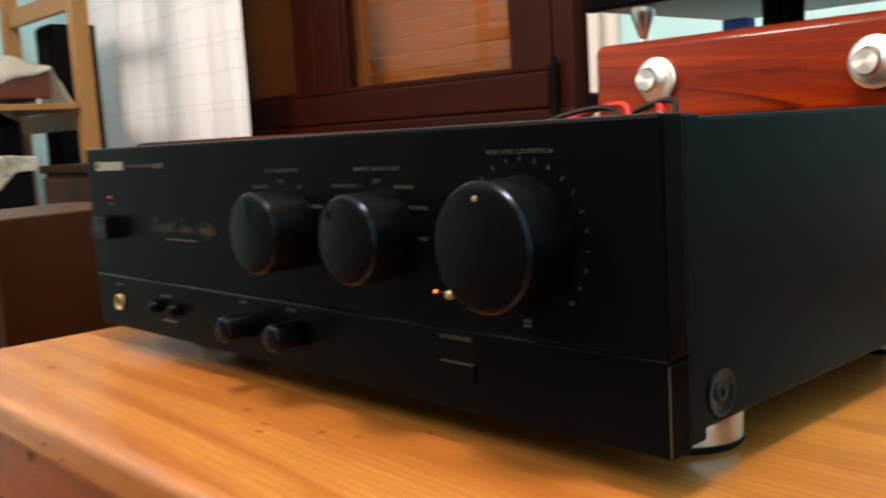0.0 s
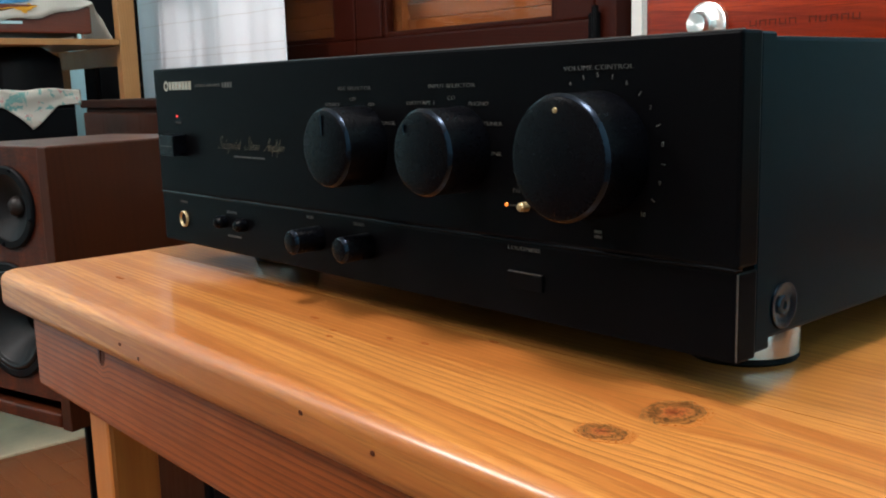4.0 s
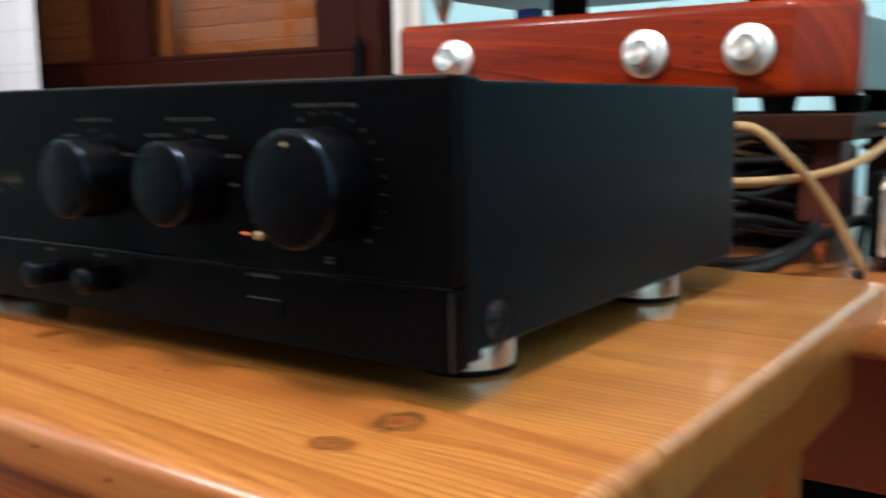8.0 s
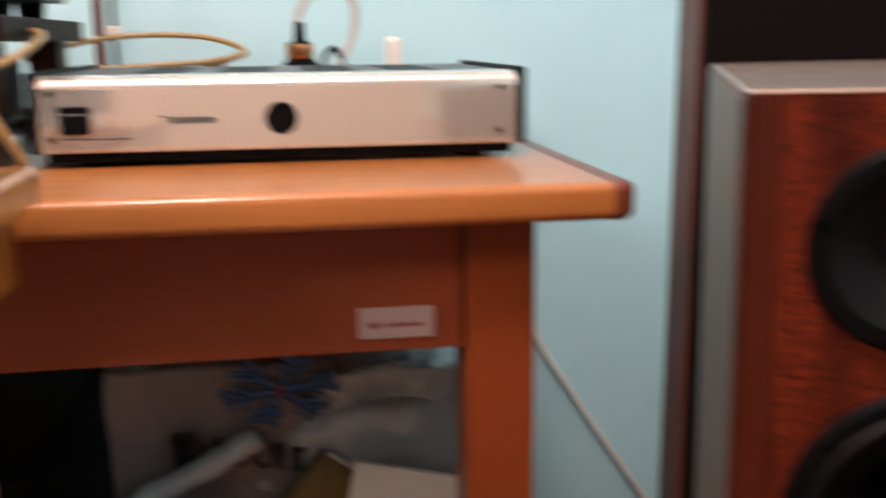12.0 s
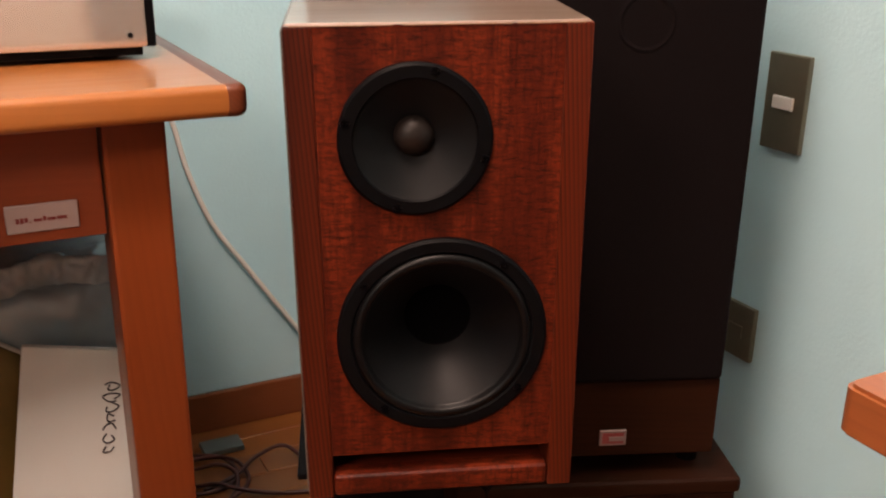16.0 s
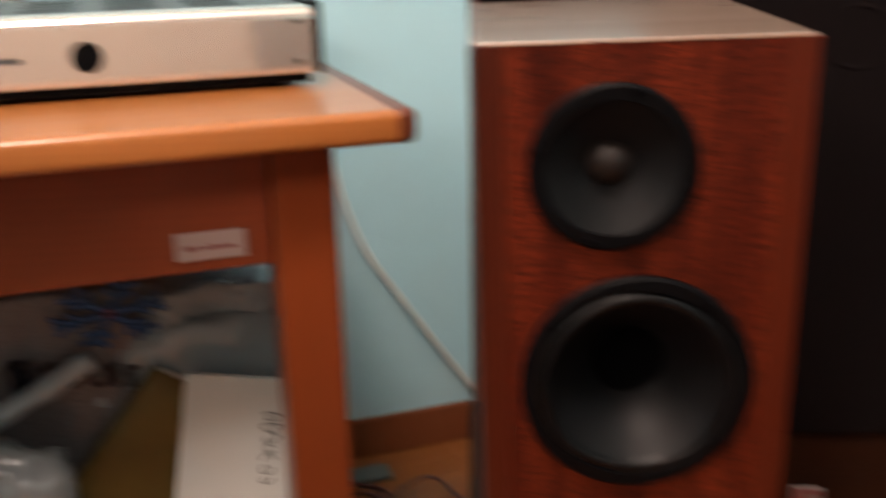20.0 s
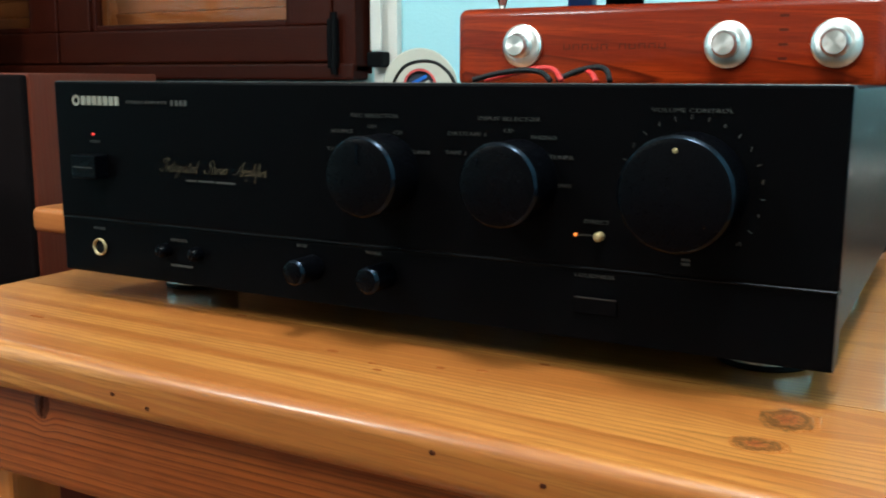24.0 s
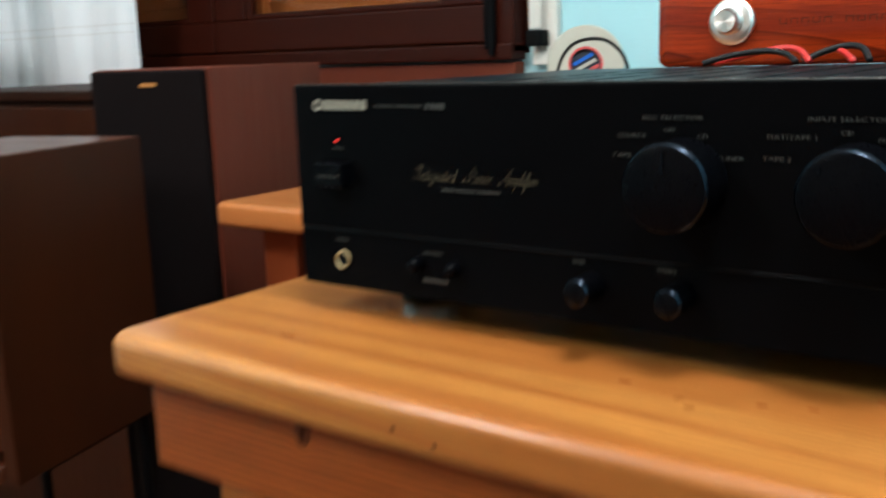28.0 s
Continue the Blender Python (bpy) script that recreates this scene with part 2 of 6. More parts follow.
def plain(name, col, rough=0.5, metal=0.0, vary=0.12, scale=30.0, bumps=0.05, spec=0.5, coat=0.0):
    """A paint, plastic, cloth or metal with slight unevenness at two scales."""
    m, t, b = nodes(name)
    v = coords(t, (1, 1, 1))
    a, f = noise_tex(t, v, scale, 4.0), noise_tex(t, v, scale * 14, 3.0)
    c = mixc(t, scaled(t, a, 0.0, 1.0), tuple(max(0, x * (1 - vary)) for x in col), tuple(min(1, x * (1 + vary)) for x in col))
    link(t, c, b.inputs["Base Color"])
    link(t, scaled(t, f, rough * 0.85, min(1, rough * 1.15)), b.inputs["Roughness"])
    b.inputs["Metallic"].default_value = metal
    b.inputs["Specular IOR Level"].default_value = spec
    b.inputs["Coat Weight"].default_value = coat
    if bumps:
        bump(t, b, f, bumps, 0.001)
    return m


def glow(name, col, power):
    m, t, b = nodes(name)
    b.inputs["Base Color"].default_value = (*col, 1)
    b.inputs["Emission Color"].default_value, b.inputs["Emission Strength"].default_value = (*col, 1), power
    return m


def turned_metal(name, col, rough):
    """Lathe-turned metal: its sheen fans out round the part's own axis, which lies along y."""
    m, t, b = nodes(name)
    tg = t.nodes.new("ShaderNodeTangent")
    tg.direction_type, tg.axis = "RADIAL", "Y"
    link(t, tg.outputs[0], b.inputs["Tangent"])
    f = noise_tex(t, coords(t, (1, 1, 1)), 90.0, 3.0)
    link(t, mixc(t, f, tuple(x * 0.92 for x in col), col), b.inputs["Base Color"])
    link(t, scaled(t, f, rough * 0.8, rough * 1.2), b.inputs["Roughness"])
    b.inputs["Metallic"].default_value, b.inputs["Anisotropic"].default_value = 1.0, 0.75
    return m


def wall_paint(name, col, second):
    m, t, b = nodes(name)
    v = coords(t, (1, 1, 1), 0)
    a, mid, f = noise_tex(t, v, 1.3, 3.0), noise_tex(t, v, 9.0, 4.0), noise_tex(t, v, 160.0, 3.0)
    c = mixc(t, scaled(t, a, 0.0, 1.0), col, second)
    c = mixc(t, scaled(t, mid, 0.0, 0.3), c, tuple(x * 0.86 for x in col))
    link(t, c, b.inputs["Base Color"])
    b.inputs["Roughness"].default_value = 0.62
    bump(t, b, f, 0.25, 0.002)
    return m


M_WALL = wall_paint("teal_wall_paint", (0.40, 0.665, 0.74), (0.44, 0.70, 0.77))
M_CEIL = plain("white_ceiling_paint", (0.78, 0.77, 0.74), 0.8, vary=0.03, scale=4)
# Unseen south wall: cream chosen for its bounce and reflections.
M_SOUTH = wall_paint("cream_tone_for_bounce", (0.58, 0.47, 0.39), (0.62, 0.50, 0.42))
ROOT = (0.22, 0.14, -0.16)
PALE, LATE, REDDISH = (0.475, 0.198, 0.040), (0.150, 0.040, 0.007), (0.28, 0.078, 0.012)
M_PINE = log_pine("varnished_pine", PALE, LATE, REDDISH, (-0.118, 0.700), -0.06, 0.0031, knots=((0.407, -0.0155, 0.030, 0.017), (0.402, -0.046, 0.026, 0.011)), contrast=0.9, streak=0.9, coat=0.42, gloss=0.13, origin=ROOT)
M_PINE2 = log_pine("varnished_pine_close_grain", PALE, LATE, REDDISH, (0.112, 0.708), 0.02, 0.0040, contrast=0.7, streak=0.45, coat=0.8, gloss=0.15, origin=ROOT)
M_PINE3 = log_pine("varnished_pine_broad_grain", PALE, LATE, REDDISH, (0.245, 0.722), -0.03, 0.0046, contrast=0.45, streak=0.5, origin=ROOT)
M_PINE4 = log_pine("varnished_pine_back", PALE, LATE, REDDISH, (0.43, 0.70), 0.03, 0.0042, contrast=0.7, streak=0.5, origin=ROOT)
M_PINE_Y = pine("varnished_pine_across", (0.24, 0.058, 0.008), (0.46, 0.155, 0.028), (0.2, 0, 0.55), (1, 0.03, 1), "Y")
M_PINE_Z = pine("varnished_pine_upright", (0.26, 0.062, 0.008), (0.50, 0.175, 0.032), (0.3, -0.25, 0), (1, 1, 0.03), "Z", 0.005)
M_PINE_A = log_pine("varnished_pine_apron", (0.34, 0.085, 0.013), (0.085, 0.013, 0.002), (0.20, 0.040, 0.006), (0.630, -0.050), -0.01, 0.0036, "z", ((0.065, 0.7165, 0.006, 0.010),), contrast=2.4, streak=0.35, coat=0.15, gloss=0.2, origin=ROOT, sway=0.0016)
M_DESK = wood("honey_beech_veneer", (0.27, 0.077, 0.018), (0.44, 0.157, 0.041), "x", 0.007, 0.36, 0.5, 0.6, 0.3, coat_rough=0.16, relief=0.015)
M_BROWNTOP = wood("red_brown_tabletop", (0.17, 0.042, 0.014), (0.32, 0.092, 0.030), "y", 0.008, 0.36, 0.4, 0.6, 0.3, coat_rough=0.15, relief=0.02)
M_ENDGRAIN = wood("dark_end_grain", (0.075, 0.016, 0.006), (0.15, 0.036, 0.013), "y", 0.006, 0.45, 0.3, 0.8, 0.4, coat_rough=0.15, relief=0.03)
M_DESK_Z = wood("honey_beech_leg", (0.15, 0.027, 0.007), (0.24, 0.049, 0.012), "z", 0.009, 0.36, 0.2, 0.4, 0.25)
# Reddish apron, darkened in colour for the shade below the desktop's overhang.
M_APRON = wood("reddish_beech_apron_shaded", (0.150, 0.029, 0.011), (0.265, 0.056, 0.020), "x", 0.009, 0.45, 0.1, 0.35, 0.3)
M_PADAUK = log_pine("polished_red_padauk", (0.27, 0.027, 0.0024), (0.040, 0.003, 0.001), (0.13, 0.009, 0.0015), (0.86, 0.45), -0.05, 0.0085, "z", spec=0.06, contrast=0.9, streak=0.9, coat=0.45, gloss=0.10, origin=(0.2, 0.6, 0.853))
M_SPK = stained("reddish_stained_plywood", (0.012, 0.0026, 0.0020), (0.105, 0.0125, 0.0042), (0.21, 0.0285, 0.0090))
M_SPK_V = wood("reddish_stained_edge", (0.010, 0.0022, 0.0016), (0.170, 0.0220, 0.0062), "z", 0.0030, 0.4, 0.2, 1.5, 0.7, 6.0, 4.0, 0.12, 0.3, 0.15)
# Left speaker: darker than the right one, sides darkest, top paler than sides.
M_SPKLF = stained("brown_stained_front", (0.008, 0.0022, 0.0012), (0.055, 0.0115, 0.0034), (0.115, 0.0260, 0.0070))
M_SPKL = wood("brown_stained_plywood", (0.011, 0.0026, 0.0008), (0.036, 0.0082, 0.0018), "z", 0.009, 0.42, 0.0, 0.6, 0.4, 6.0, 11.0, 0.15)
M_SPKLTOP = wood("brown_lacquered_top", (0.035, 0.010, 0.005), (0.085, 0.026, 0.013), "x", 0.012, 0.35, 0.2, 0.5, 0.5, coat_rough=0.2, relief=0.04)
# Grey base stands in for the teal wall mirrored in the lacquer.
M_SPKSIDE = wood("speaker_side_with_sheen", (0.055, 0.045, 0.038), (0.125, 0.105, 0.088), "z", 0.008, 0.5, 0.3, 0.6, 0.5, 6.0, 11.0, 0.2, 0.3, 0.05)
M_PLINTH = wood("red_brown_plinth", (0.05, 0.010, 0.004), (0.13, 0.028, 0.010), "y", 0.009, 0.4, 0.2, 0.6, 0.4)
# Worn top; its pale grey also holds painted-in wall reflection.
M_SPKTOP = wood("worn_top_with_sheen", (0.16, 0.095, 0.072), (0.30, 0.21, 0.165), "x", 0.012, 0.3, 0.8, 0.5, 0.5, coat_rough=0.14, relief=0.03)
M_MAHOG = wood("dark_mahogany_frame", (0.012, 0.0016, 0.0006), (0.036, 0.0058, 0.0022), "x", 0.008, 0.45, 0.1, 0.6, 0.3, 6.0, 11.0, 0.08, 0.2, 0.05)
M_MAHOG_Z = wood("dark_mahogany_stile", (0.012, 0.0016, 0.0006), (0.036, 0.0058, 0.0022), "z", 0.008, 0.45, 0.1, 0.6, 0.3, 6.0, 11.0, 0.08, 0.2, 0.05)
M_LOUVRE = wood("orange_shutter_wood", (0.12, 0.032, 0.007), (0.24, 0.070, 0.015), "x", 0.009, 0.45, 0.0, 0.5, 0.3, 6.0, 11.0, 0.15)
M_VENEER = wood("red_brown_vinyl_veneer", (0.062, 0.012, 0.006), (0.135, 0.028, 0.013), "z", 0.010, 0.5, 0.0, 0.5, 0.3, 6.0, 11.0, 0.15)
M_WALNUT = wood("dark_walnut_board", (0.008, 0.0026, 0.0012), (0.026, 0.008, 0.0036), "x", 0.008, 0.5, 0.0, 0.6, 0.4, 6.0, 11.0, 0.08)
M_BLOCK = wood("red_brown_block", (0.030, 0.008, 0.005), (0.085, 0.021, 0.012), "z", 0.008, 0.5, 0.1, 0.6, 0.4, 6.0, 11.0, 0.15)
M_BASEB = wood("brown_skirting", (0.14, 0.036, 0.012), (0.23, 0.066, 0.024), "x", 0.008, 0.4, 0.3, 0.5, 0.3)
M_FLOOR = wood("oak_parquet", (0.165, 0.042, 0.010), (0.31, 0.100, 0.026), "x", 0.008, 0.32, 0.3, 0.6, 0.35)
M_SHELF = wood("raw_pine_shelf", (0.17, 0.078, 0.024), (0.35, 0.180, 0.062), "z", 0.008, 0.5, 0.1, 0.6, 0.3)
M_BLACK = plain("black_brushed_fascia", (0.0017, 0.0017, 0.0021), 0.32, 0.0, 0.1, 60, 0.0, 0.024)
M_BLACKSIDE = plain("black_powder_coat", (0.0012, 0.0052, 0.0078), 0.34, 0.0, 0.1, 40, 0.0, 0.042)
M_KNOB = plain("black_knob_plastic", (0.0012, 0.0013, 0.0020), 0.28, 0.0, 0.1, 60, 0.0, 0.055)
M_BOLT = plain("blued_steel_bolt", (0.010, 0.020, 0.032), 0.25, 0.7, 0.2, 60, 0.0, 0.3)
M_SEAM = plain("dark_polished_seam", (0.010, 0.011, 0.013), 0.22, 0.9, 0.5, 14, 0.0, 0.4)
M_RIM = plain("polished_black_rim", (0.009, 0.013, 0.021), 0.20, 0.9, 0.1, 60, 0.0, 0.4)
M_DARK = plain("matt_black_rubber", (0.0022, 0.0022, 0.0027), 0.5, 0.0, 0.2, 50, 0.03, 0.06)
M_EDGE = plain("bright_thin_edge", (0.13, 0.125, 0.12), 0.3, 0.9, 0.3, 60, 0.0)
M_ENGRAVE = plain("dark_engraving", (0.060, 0.007, 0.002), 0.6, 0.0, 0.2, 60, 0.0, 0.1)
M_HOLE = plain("dark_wood_hole", (0.045, 0.010, 0.003), 0.7, 0.0, 0.2, 60, 0.0, 0.1)
M_WORN = plain("bare_worn_wood", (0.17, 0.075, 0.036), 0.5, 0.0, 0.6, 140, 0.1)
M_BADGE = plain("small_orange_badge", (0.32, 0.12, 0.02), 0.5, 0.0, 0.1, 60, 0.0)
M_GRILLE = plain("black_speaker_cloth", (0.0062, 0.0044, 0.0046), 0.95, 0.0, 0.25, 300, 0.4, 0.03)
M_CONE = plain("grey_black_cone", (0.0034, 0.0036, 0.0042), 0.55, 0.0, 0.25, 30, 0.05, 0.12)
M_WCONE = plain("grey_woofer_cone", (0.0024, 0.0024, 0.0029), 0.5, 0.0, 0.2, 30, 0.04, 0.16)
M_RUBBER = plain("satin_black_rubber", (0.0024, 0.0024, 0.0028), 0.38, 0.0, 0.15, 60, 0.02, 0.16)
M_VOID = plain("deep_black_cap", (0.0006, 0.0006, 0.0008), 0.7, 0.0, 0.1, 30, 0.0, 0.02)
M_DUST = plain("shiny_dust_cap", (0.010, 0.007, 0.006), 0.45, 0.0, 0.15, 60, 0.02, 0.18)
M_CHROME = plain("chrome", (0.72, 0.70, 0.66), 0.16, 1.0, 0.05, 30, 0.0)
# Chrome with the shade under the amplifier taken into its colour.
M_FOOT = plain("shaded_chrome", (0.50, 0.485, 0.46), 0.22, 1.0, 0.1, 30, 0.0)
M_ALU = turned_metal("turned_aluminium", (0.86, 0.85, 0.83), 0.34)
M_SILVER = plain("silver_satin_fascia", (0.82, 0.735, 0.675), 0.11, 0.80, 0.02, 1.5, 0.0)
M_COPPER = plain("copper_cone", (0.62, 0.27, 0.13), 0.28, 1.0, 0.1, 40, 0.02)
M_GOLD = plain("gold_print", (0.34, 0.26, 0.13), 0.4, 0.4, 0.1, 60, 0.0)
M_SCRIPT = plain("gold_script_print", (0.15, 0.122, 0.070), 0.4, 0.3, 0.1, 60, 0.0)
M_PRINT = plain("grey_print", (0.027, 0.026, 0.023), 0.6, 0.0, 0.1, 60, 0.0)
M_LOGO = plain("pale_logo_print", (0.25, 0.235, 0.19), 0.4, 0.2, 0.05, 60, 0.0)
M_REDLED = glow("red_led", (1.0, 0.04, 0.03), 0.10)
M_AMBERLED = glow("amber_led", (1.0, 0.22, 0.03), 1.1)
M_GREY = plain("grey_green_steel_case", (0.115, 0.135, 0.135), 0.42, 0.2, 0.08, 40, 0.06)
M_TOPGREY = plain("charcoal_cover", (0.055, 0.062, 0.065), 0.42, 0.2, 0.12, 40, 0.08)
M_WHITE = plain("white_plastic", (0.66, 0.63, 0.59), 0.4, 0.0, 0.04, 30, 0.02)
M_CREAM = plain("cream_tape_roll", (0.46, 0.45, 0.39), 0.5, 0.0, 0.08, 40, 0.05)
M_CABLE = plain("beige_cable_jacket", (0.33, 0.205, 0.085), 0.42, 0.0, 0.15, 60, 0.05)
M_GCABLE = plain("grey_cable_jacket", (0.42, 0.40, 0.38), 0.4, 0.0, 0.1, 60, 0.05)
M_BCABLE = plain("black_cable_jacket", (0.007, 0.007, 0.008), 0.5, 0.0, 0.2, 60, 0.05, 0.2)
M_RCABLE = plain("red_cable_jacket", (0.45, 0.02, 0.018), 0.4, 0.0, 0.1, 60, 0.05)
M_MCABLE = plain("brown_red_cable", (0.07, 0.012, 0.010), 0.4, 0.0, 0.1, 60, 0.05)
M_PLATE = plain("rosy_grey_plate", (0.42, 0.34, 0.33), 0.4, 0.2, 0.05, 40, 0.0)
M_DIMPLATE = plain("dull_white_badge", (0.20, 0.14, 0.13), 0.5, 0.0, 0.05, 40, 0.0)
M_DARKPRINT = plain("dark_red_print", (0.20, 0.03, 0.03), 0.6, 0.0, 0.1, 60, 0.0)
M_BLUE = plain("blue_plastic", (0.02, 0.12, 0.55), 0.35, 0.0, 0.08, 60, 0.02)
M_NAVY = plain("dark_navy_card", (0.010, 0.014, 0.030), 0.5, 0.0, 0.2, 60, 0.05)
M_CURTAIN = plain("white_linen_curtain", (0.80, 0.81, 0.86), 0.95, 0.0, 0.02, 25, 0.3, 0.1)
M_STRIPE = plain("grey_woven_stripe", (0.68, 0.67, 0.69), 0.9, 0.0, 0.06, 60, 0.2, 0.2)
M_CLOTH = plain("white_printed_cloth", (0.70, 0.68, 0.62), 0.9, 0.0, 0.06, 40, 0.3, 0.2)
M_YELLOWPRINT = plain("yellow_cloth_print", (0.75, 0.42, 0.04), 0.9, 0.0, 0.15, 60, 0.2, 0.2)
M_BLUEPRINT = plain("blue_cloth_print", (0.12, 0.36, 0.62), 0.9, 0.0, 0.15, 60, 0.2, 0.2)
M_REDPRINT = plain("red_cloth_print", (0.55, 0.10, 0.10), 0.9, 0.0, 0.15, 60, 0.2, 0.2)
M_CARTON = plain("white_carton", (0.60, 0.64, 0.62), 0.7, 0.0, 0.06, 14, 0.1)
M_BAG = plain("translucent_plastic_bag", (0.31, 0.39, 0.43), 0.20, 0.0, 0.15, 14, 0.2, 0.8)
M_CARRIER = plain("grey_carrier_bag", (0.15, 0.165, 0.17), 0.3, 0.0, 0.2, 14, 0.2, 0.5)
M_FILM = plain("smoky_plastic_film", (0.17, 0.165, 0.175), 0.28, 0.0, 0.2, 20, 0.2, 0.5)
M_BAGBLUE = plain("blue_bag_print", (0.010, 0.085, 0.24), 0.4, 0.0, 0.2, 30, 0.1)
M_BAGNAVY = plain("navy_bag_print", (0.008, 0.010, 0.022), 0.4, 0.0, 0.2, 30, 0.1)
M_YELLOW = plain("yellow_sleeve", (0.13, 0.085, 0.016), 0.6, 0.0, 0.25, 30, 0.1)
M_INK = plain("black_marker_ink", (0.02, 0.02, 0.025), 0.6, 0.0, 0.1, 60, 0.0)
M_RUG = plain("cream_marbled_mat", (0.74, 0.64, 0.44), 0.9, 0.0, 0.3, 9, 0.4, 0.2)
M_BRASS = plain("bronze_switch_plate", (0.20, 0.18, 0.13), 0.35, 0.7, 0.1, 40, 0.02)


def glass_mat(name, tint, rough=0.02):
    m, t, b = nodes(name)
    b.inputs["Base Color"].default_value = (*tint, 1)
    b.inputs["Transmission Weight"].default_value, b.inputs["Roughness"].default_value, b.inputs["IOR"].default_value = 1.0, rough, 1.28
    return m


def knot_mat(name):
    """A pine knot: reddish heart, dark cracked rings and a brown rim."""
    m, t, b = nodes(name)
    tc, sub, ln = t.nodes.new("ShaderNodeTexCoord"), t.nodes.new("ShaderNodeVectorMath"), t.nodes.new("ShaderNodeVectorMath")
    sub.operation, ln.operation = "MULTIPLY_ADD", "LENGTH"
    sub.inputs[1].default_value, sub.inputs[2].default_value = (1, 1, 0), (-0.5, -0.5, 0)
    link(t, tc.outputs["Generated"], sub.inputs[0])
    link(t, sub.outputs[0], ln.inputs[0])
    v = coords(t, (1, 1, 1), 3.0)
    n1, n2 = noise_tex(t, v, 480.0, 5.0, 0.7, 0.9), noise_tex(t, v, 650.0, 4.0, 0.7, 1.0)
    r = sums(t, "ADD", ln.outputs["Value"], sums(t, "MULTIPLY", sums(t, "SUBTRACT", n1, 0.5), 0.62))
    c = ramp(t, r, [(0.0, (0.18, 0.030, 0.009)), (0.10, (0.27, 0.058, 0.013)), (0.20, (0.34, 0.125, 0.027)), (0.29, (0.038, 0.011, 0.003)), (0.36, (0.36, 0.135, 0.026)), (0.44, (0.13, 0.042, 0.010)), (0.52, (0.35, 0.130, 0.026))])
    c = mixc(t, ramp(t, n2, [(0.42, (0.8, 0.8, 0.8)), (0.49, (0, 0, 0))]), c, (0.030, 0.009, 0.003))
    link(t, c, b.inputs["Base Color"])
    b.inputs["Roughness"].default_value = 0.32
    b.inputs["Coat Weight"].default_value = 0.3
    b.inputs["Coat Roughness"].default_value = 0.12
    return m


def floral(name):
    """White cotton with scattered teal and pink flowers."""
    m, t, b = nodes(name)
    v = coords(t, (1, 1, 1), 2.0)
    n1, n2, f = noise_tex(t, v, 42.0, 3.0, 0.6, 0.8), noise_tex(t, v, 55.0, 3.0, 0.6, 0.5), noise_tex(t, v, 700.0, 3.0)
    c = ramp(t, n1, [(0.0, (0.66, 0.62, 0.55)), (0.56, (0.66, 0.62, 0.55)), (0.60, (0.20, 0.42, 0.40)), (0.72, (0.30, 0.50, 0.46))])
    s = ramp(t, n2, [(0.63, (0, 0, 0)), (0.67, (0.8, 0.8, 0.8))])
    c = mixc(t, s, c, (0.60, 0.24, 0.24))
    link(t, c, b.inputs["Base Color"])
    b.inputs["Roughness"].default_value = 0.9
    bump(t, b, f, 0.3, 0.001)
    return m


M_FLORAL = floral("floral_cotton")
M_KNOT = knot_mat("pine_knot")
M_HALO = plain("orange_knot_halo", (0.33, 0.110, 0.020), 0.28, 0.0, 0.2, 120, 0.05, 0.4, 0.4)
M_DENT = plain("dark_varnish_dent", (0.22, 0.065, 0.012), 0.6, 0.0, 0.3, 200, 0.05, 0.1)
M_HEART = plain("dark_knot_heart", (0.085, 0.019, 0.005), 0.5, 0.0, 0.6, 260, 0.1, 0.2)
M_GLASS = glass_mat("window_glass", (0.92, 0.95, 0.95))

# ---- building helpers ----
ROOTS = {}
V = Vector


def thing(name, label, category, at=(0, 0, 0), turn=0.0, group="", kind=""):
    """An Empty at the thing's base. Parts of a thing with turn 0 are given in world places, others in its own axes."""
    ob = new(name)
    ob.empty_display_size = 0.02
    ob.matrix_basis = pose(*at, 0, 0, turn)
    ROOTS[ob] = (ob, None if turn else Matrix.Translation(-V(at)))
    return tagged(ob, label, category, group, kind)


def part(name, bm, material, parent, label="", smooth=False):
    """Links a bmesh as one mesh object under a thing or under a part."""
    if smooth:
        for f in bm.faces:
            f.smooth = True
    root, shift = ROOTS[parent]
    if shift is not None:
        bm.transform(shift)
    me = bpy.data.meshes.new(name)
    bm.to_mesh(me)
    bm.free()
    me.materials.append(material)
    ob = new(name, me)
    ob.parent = parent
    ROOTS[ob] = ROOTS[parent]
    return tagged(ob, label) if label else ob


def solid(name, bm, material, label, category="", kind="", group="", smooth=False):
    """A thing that is one mesh, in world places."""
    if smooth:
        for f in bm.faces:
            f.smooth = True
    me = bpy.data.meshes.new(name)
    bm.to_mesh(me)
    bm.free()
    me.materials.append(material)
    ob = new(name, me)
    ROOTS[ob] = (ob, Matrix.Identity(4))
    return tagged(ob, label, category, group, kind)


def box(lo, hi, bevel=0.0, seg=2, taper=None):
    bm = bmesh.new()
    bmesh.ops.create_cube(bm, size=1)
    lo, hi = V(lo), V(hi)
    for v in bm.verts:
        v.co = V([lo[i] + (v.co[i] + 0.5) * (hi[i] - lo[i]) for i in range(3)])
    if bevel:
        bmesh.ops.bevel(bm, geom=bm.edges[:] + bm.verts[:], offset=bevel, segments=seg, affect="EDGES", profile=0.6)
    return bm


def axes(direction):
    d = V(direction).normalized()
    u = d.cross(V((0, 0, 1)) if abs(d.z) < 0.9 else V((1, 0, 0))).normalized()
    return d, u, d.cross(u)


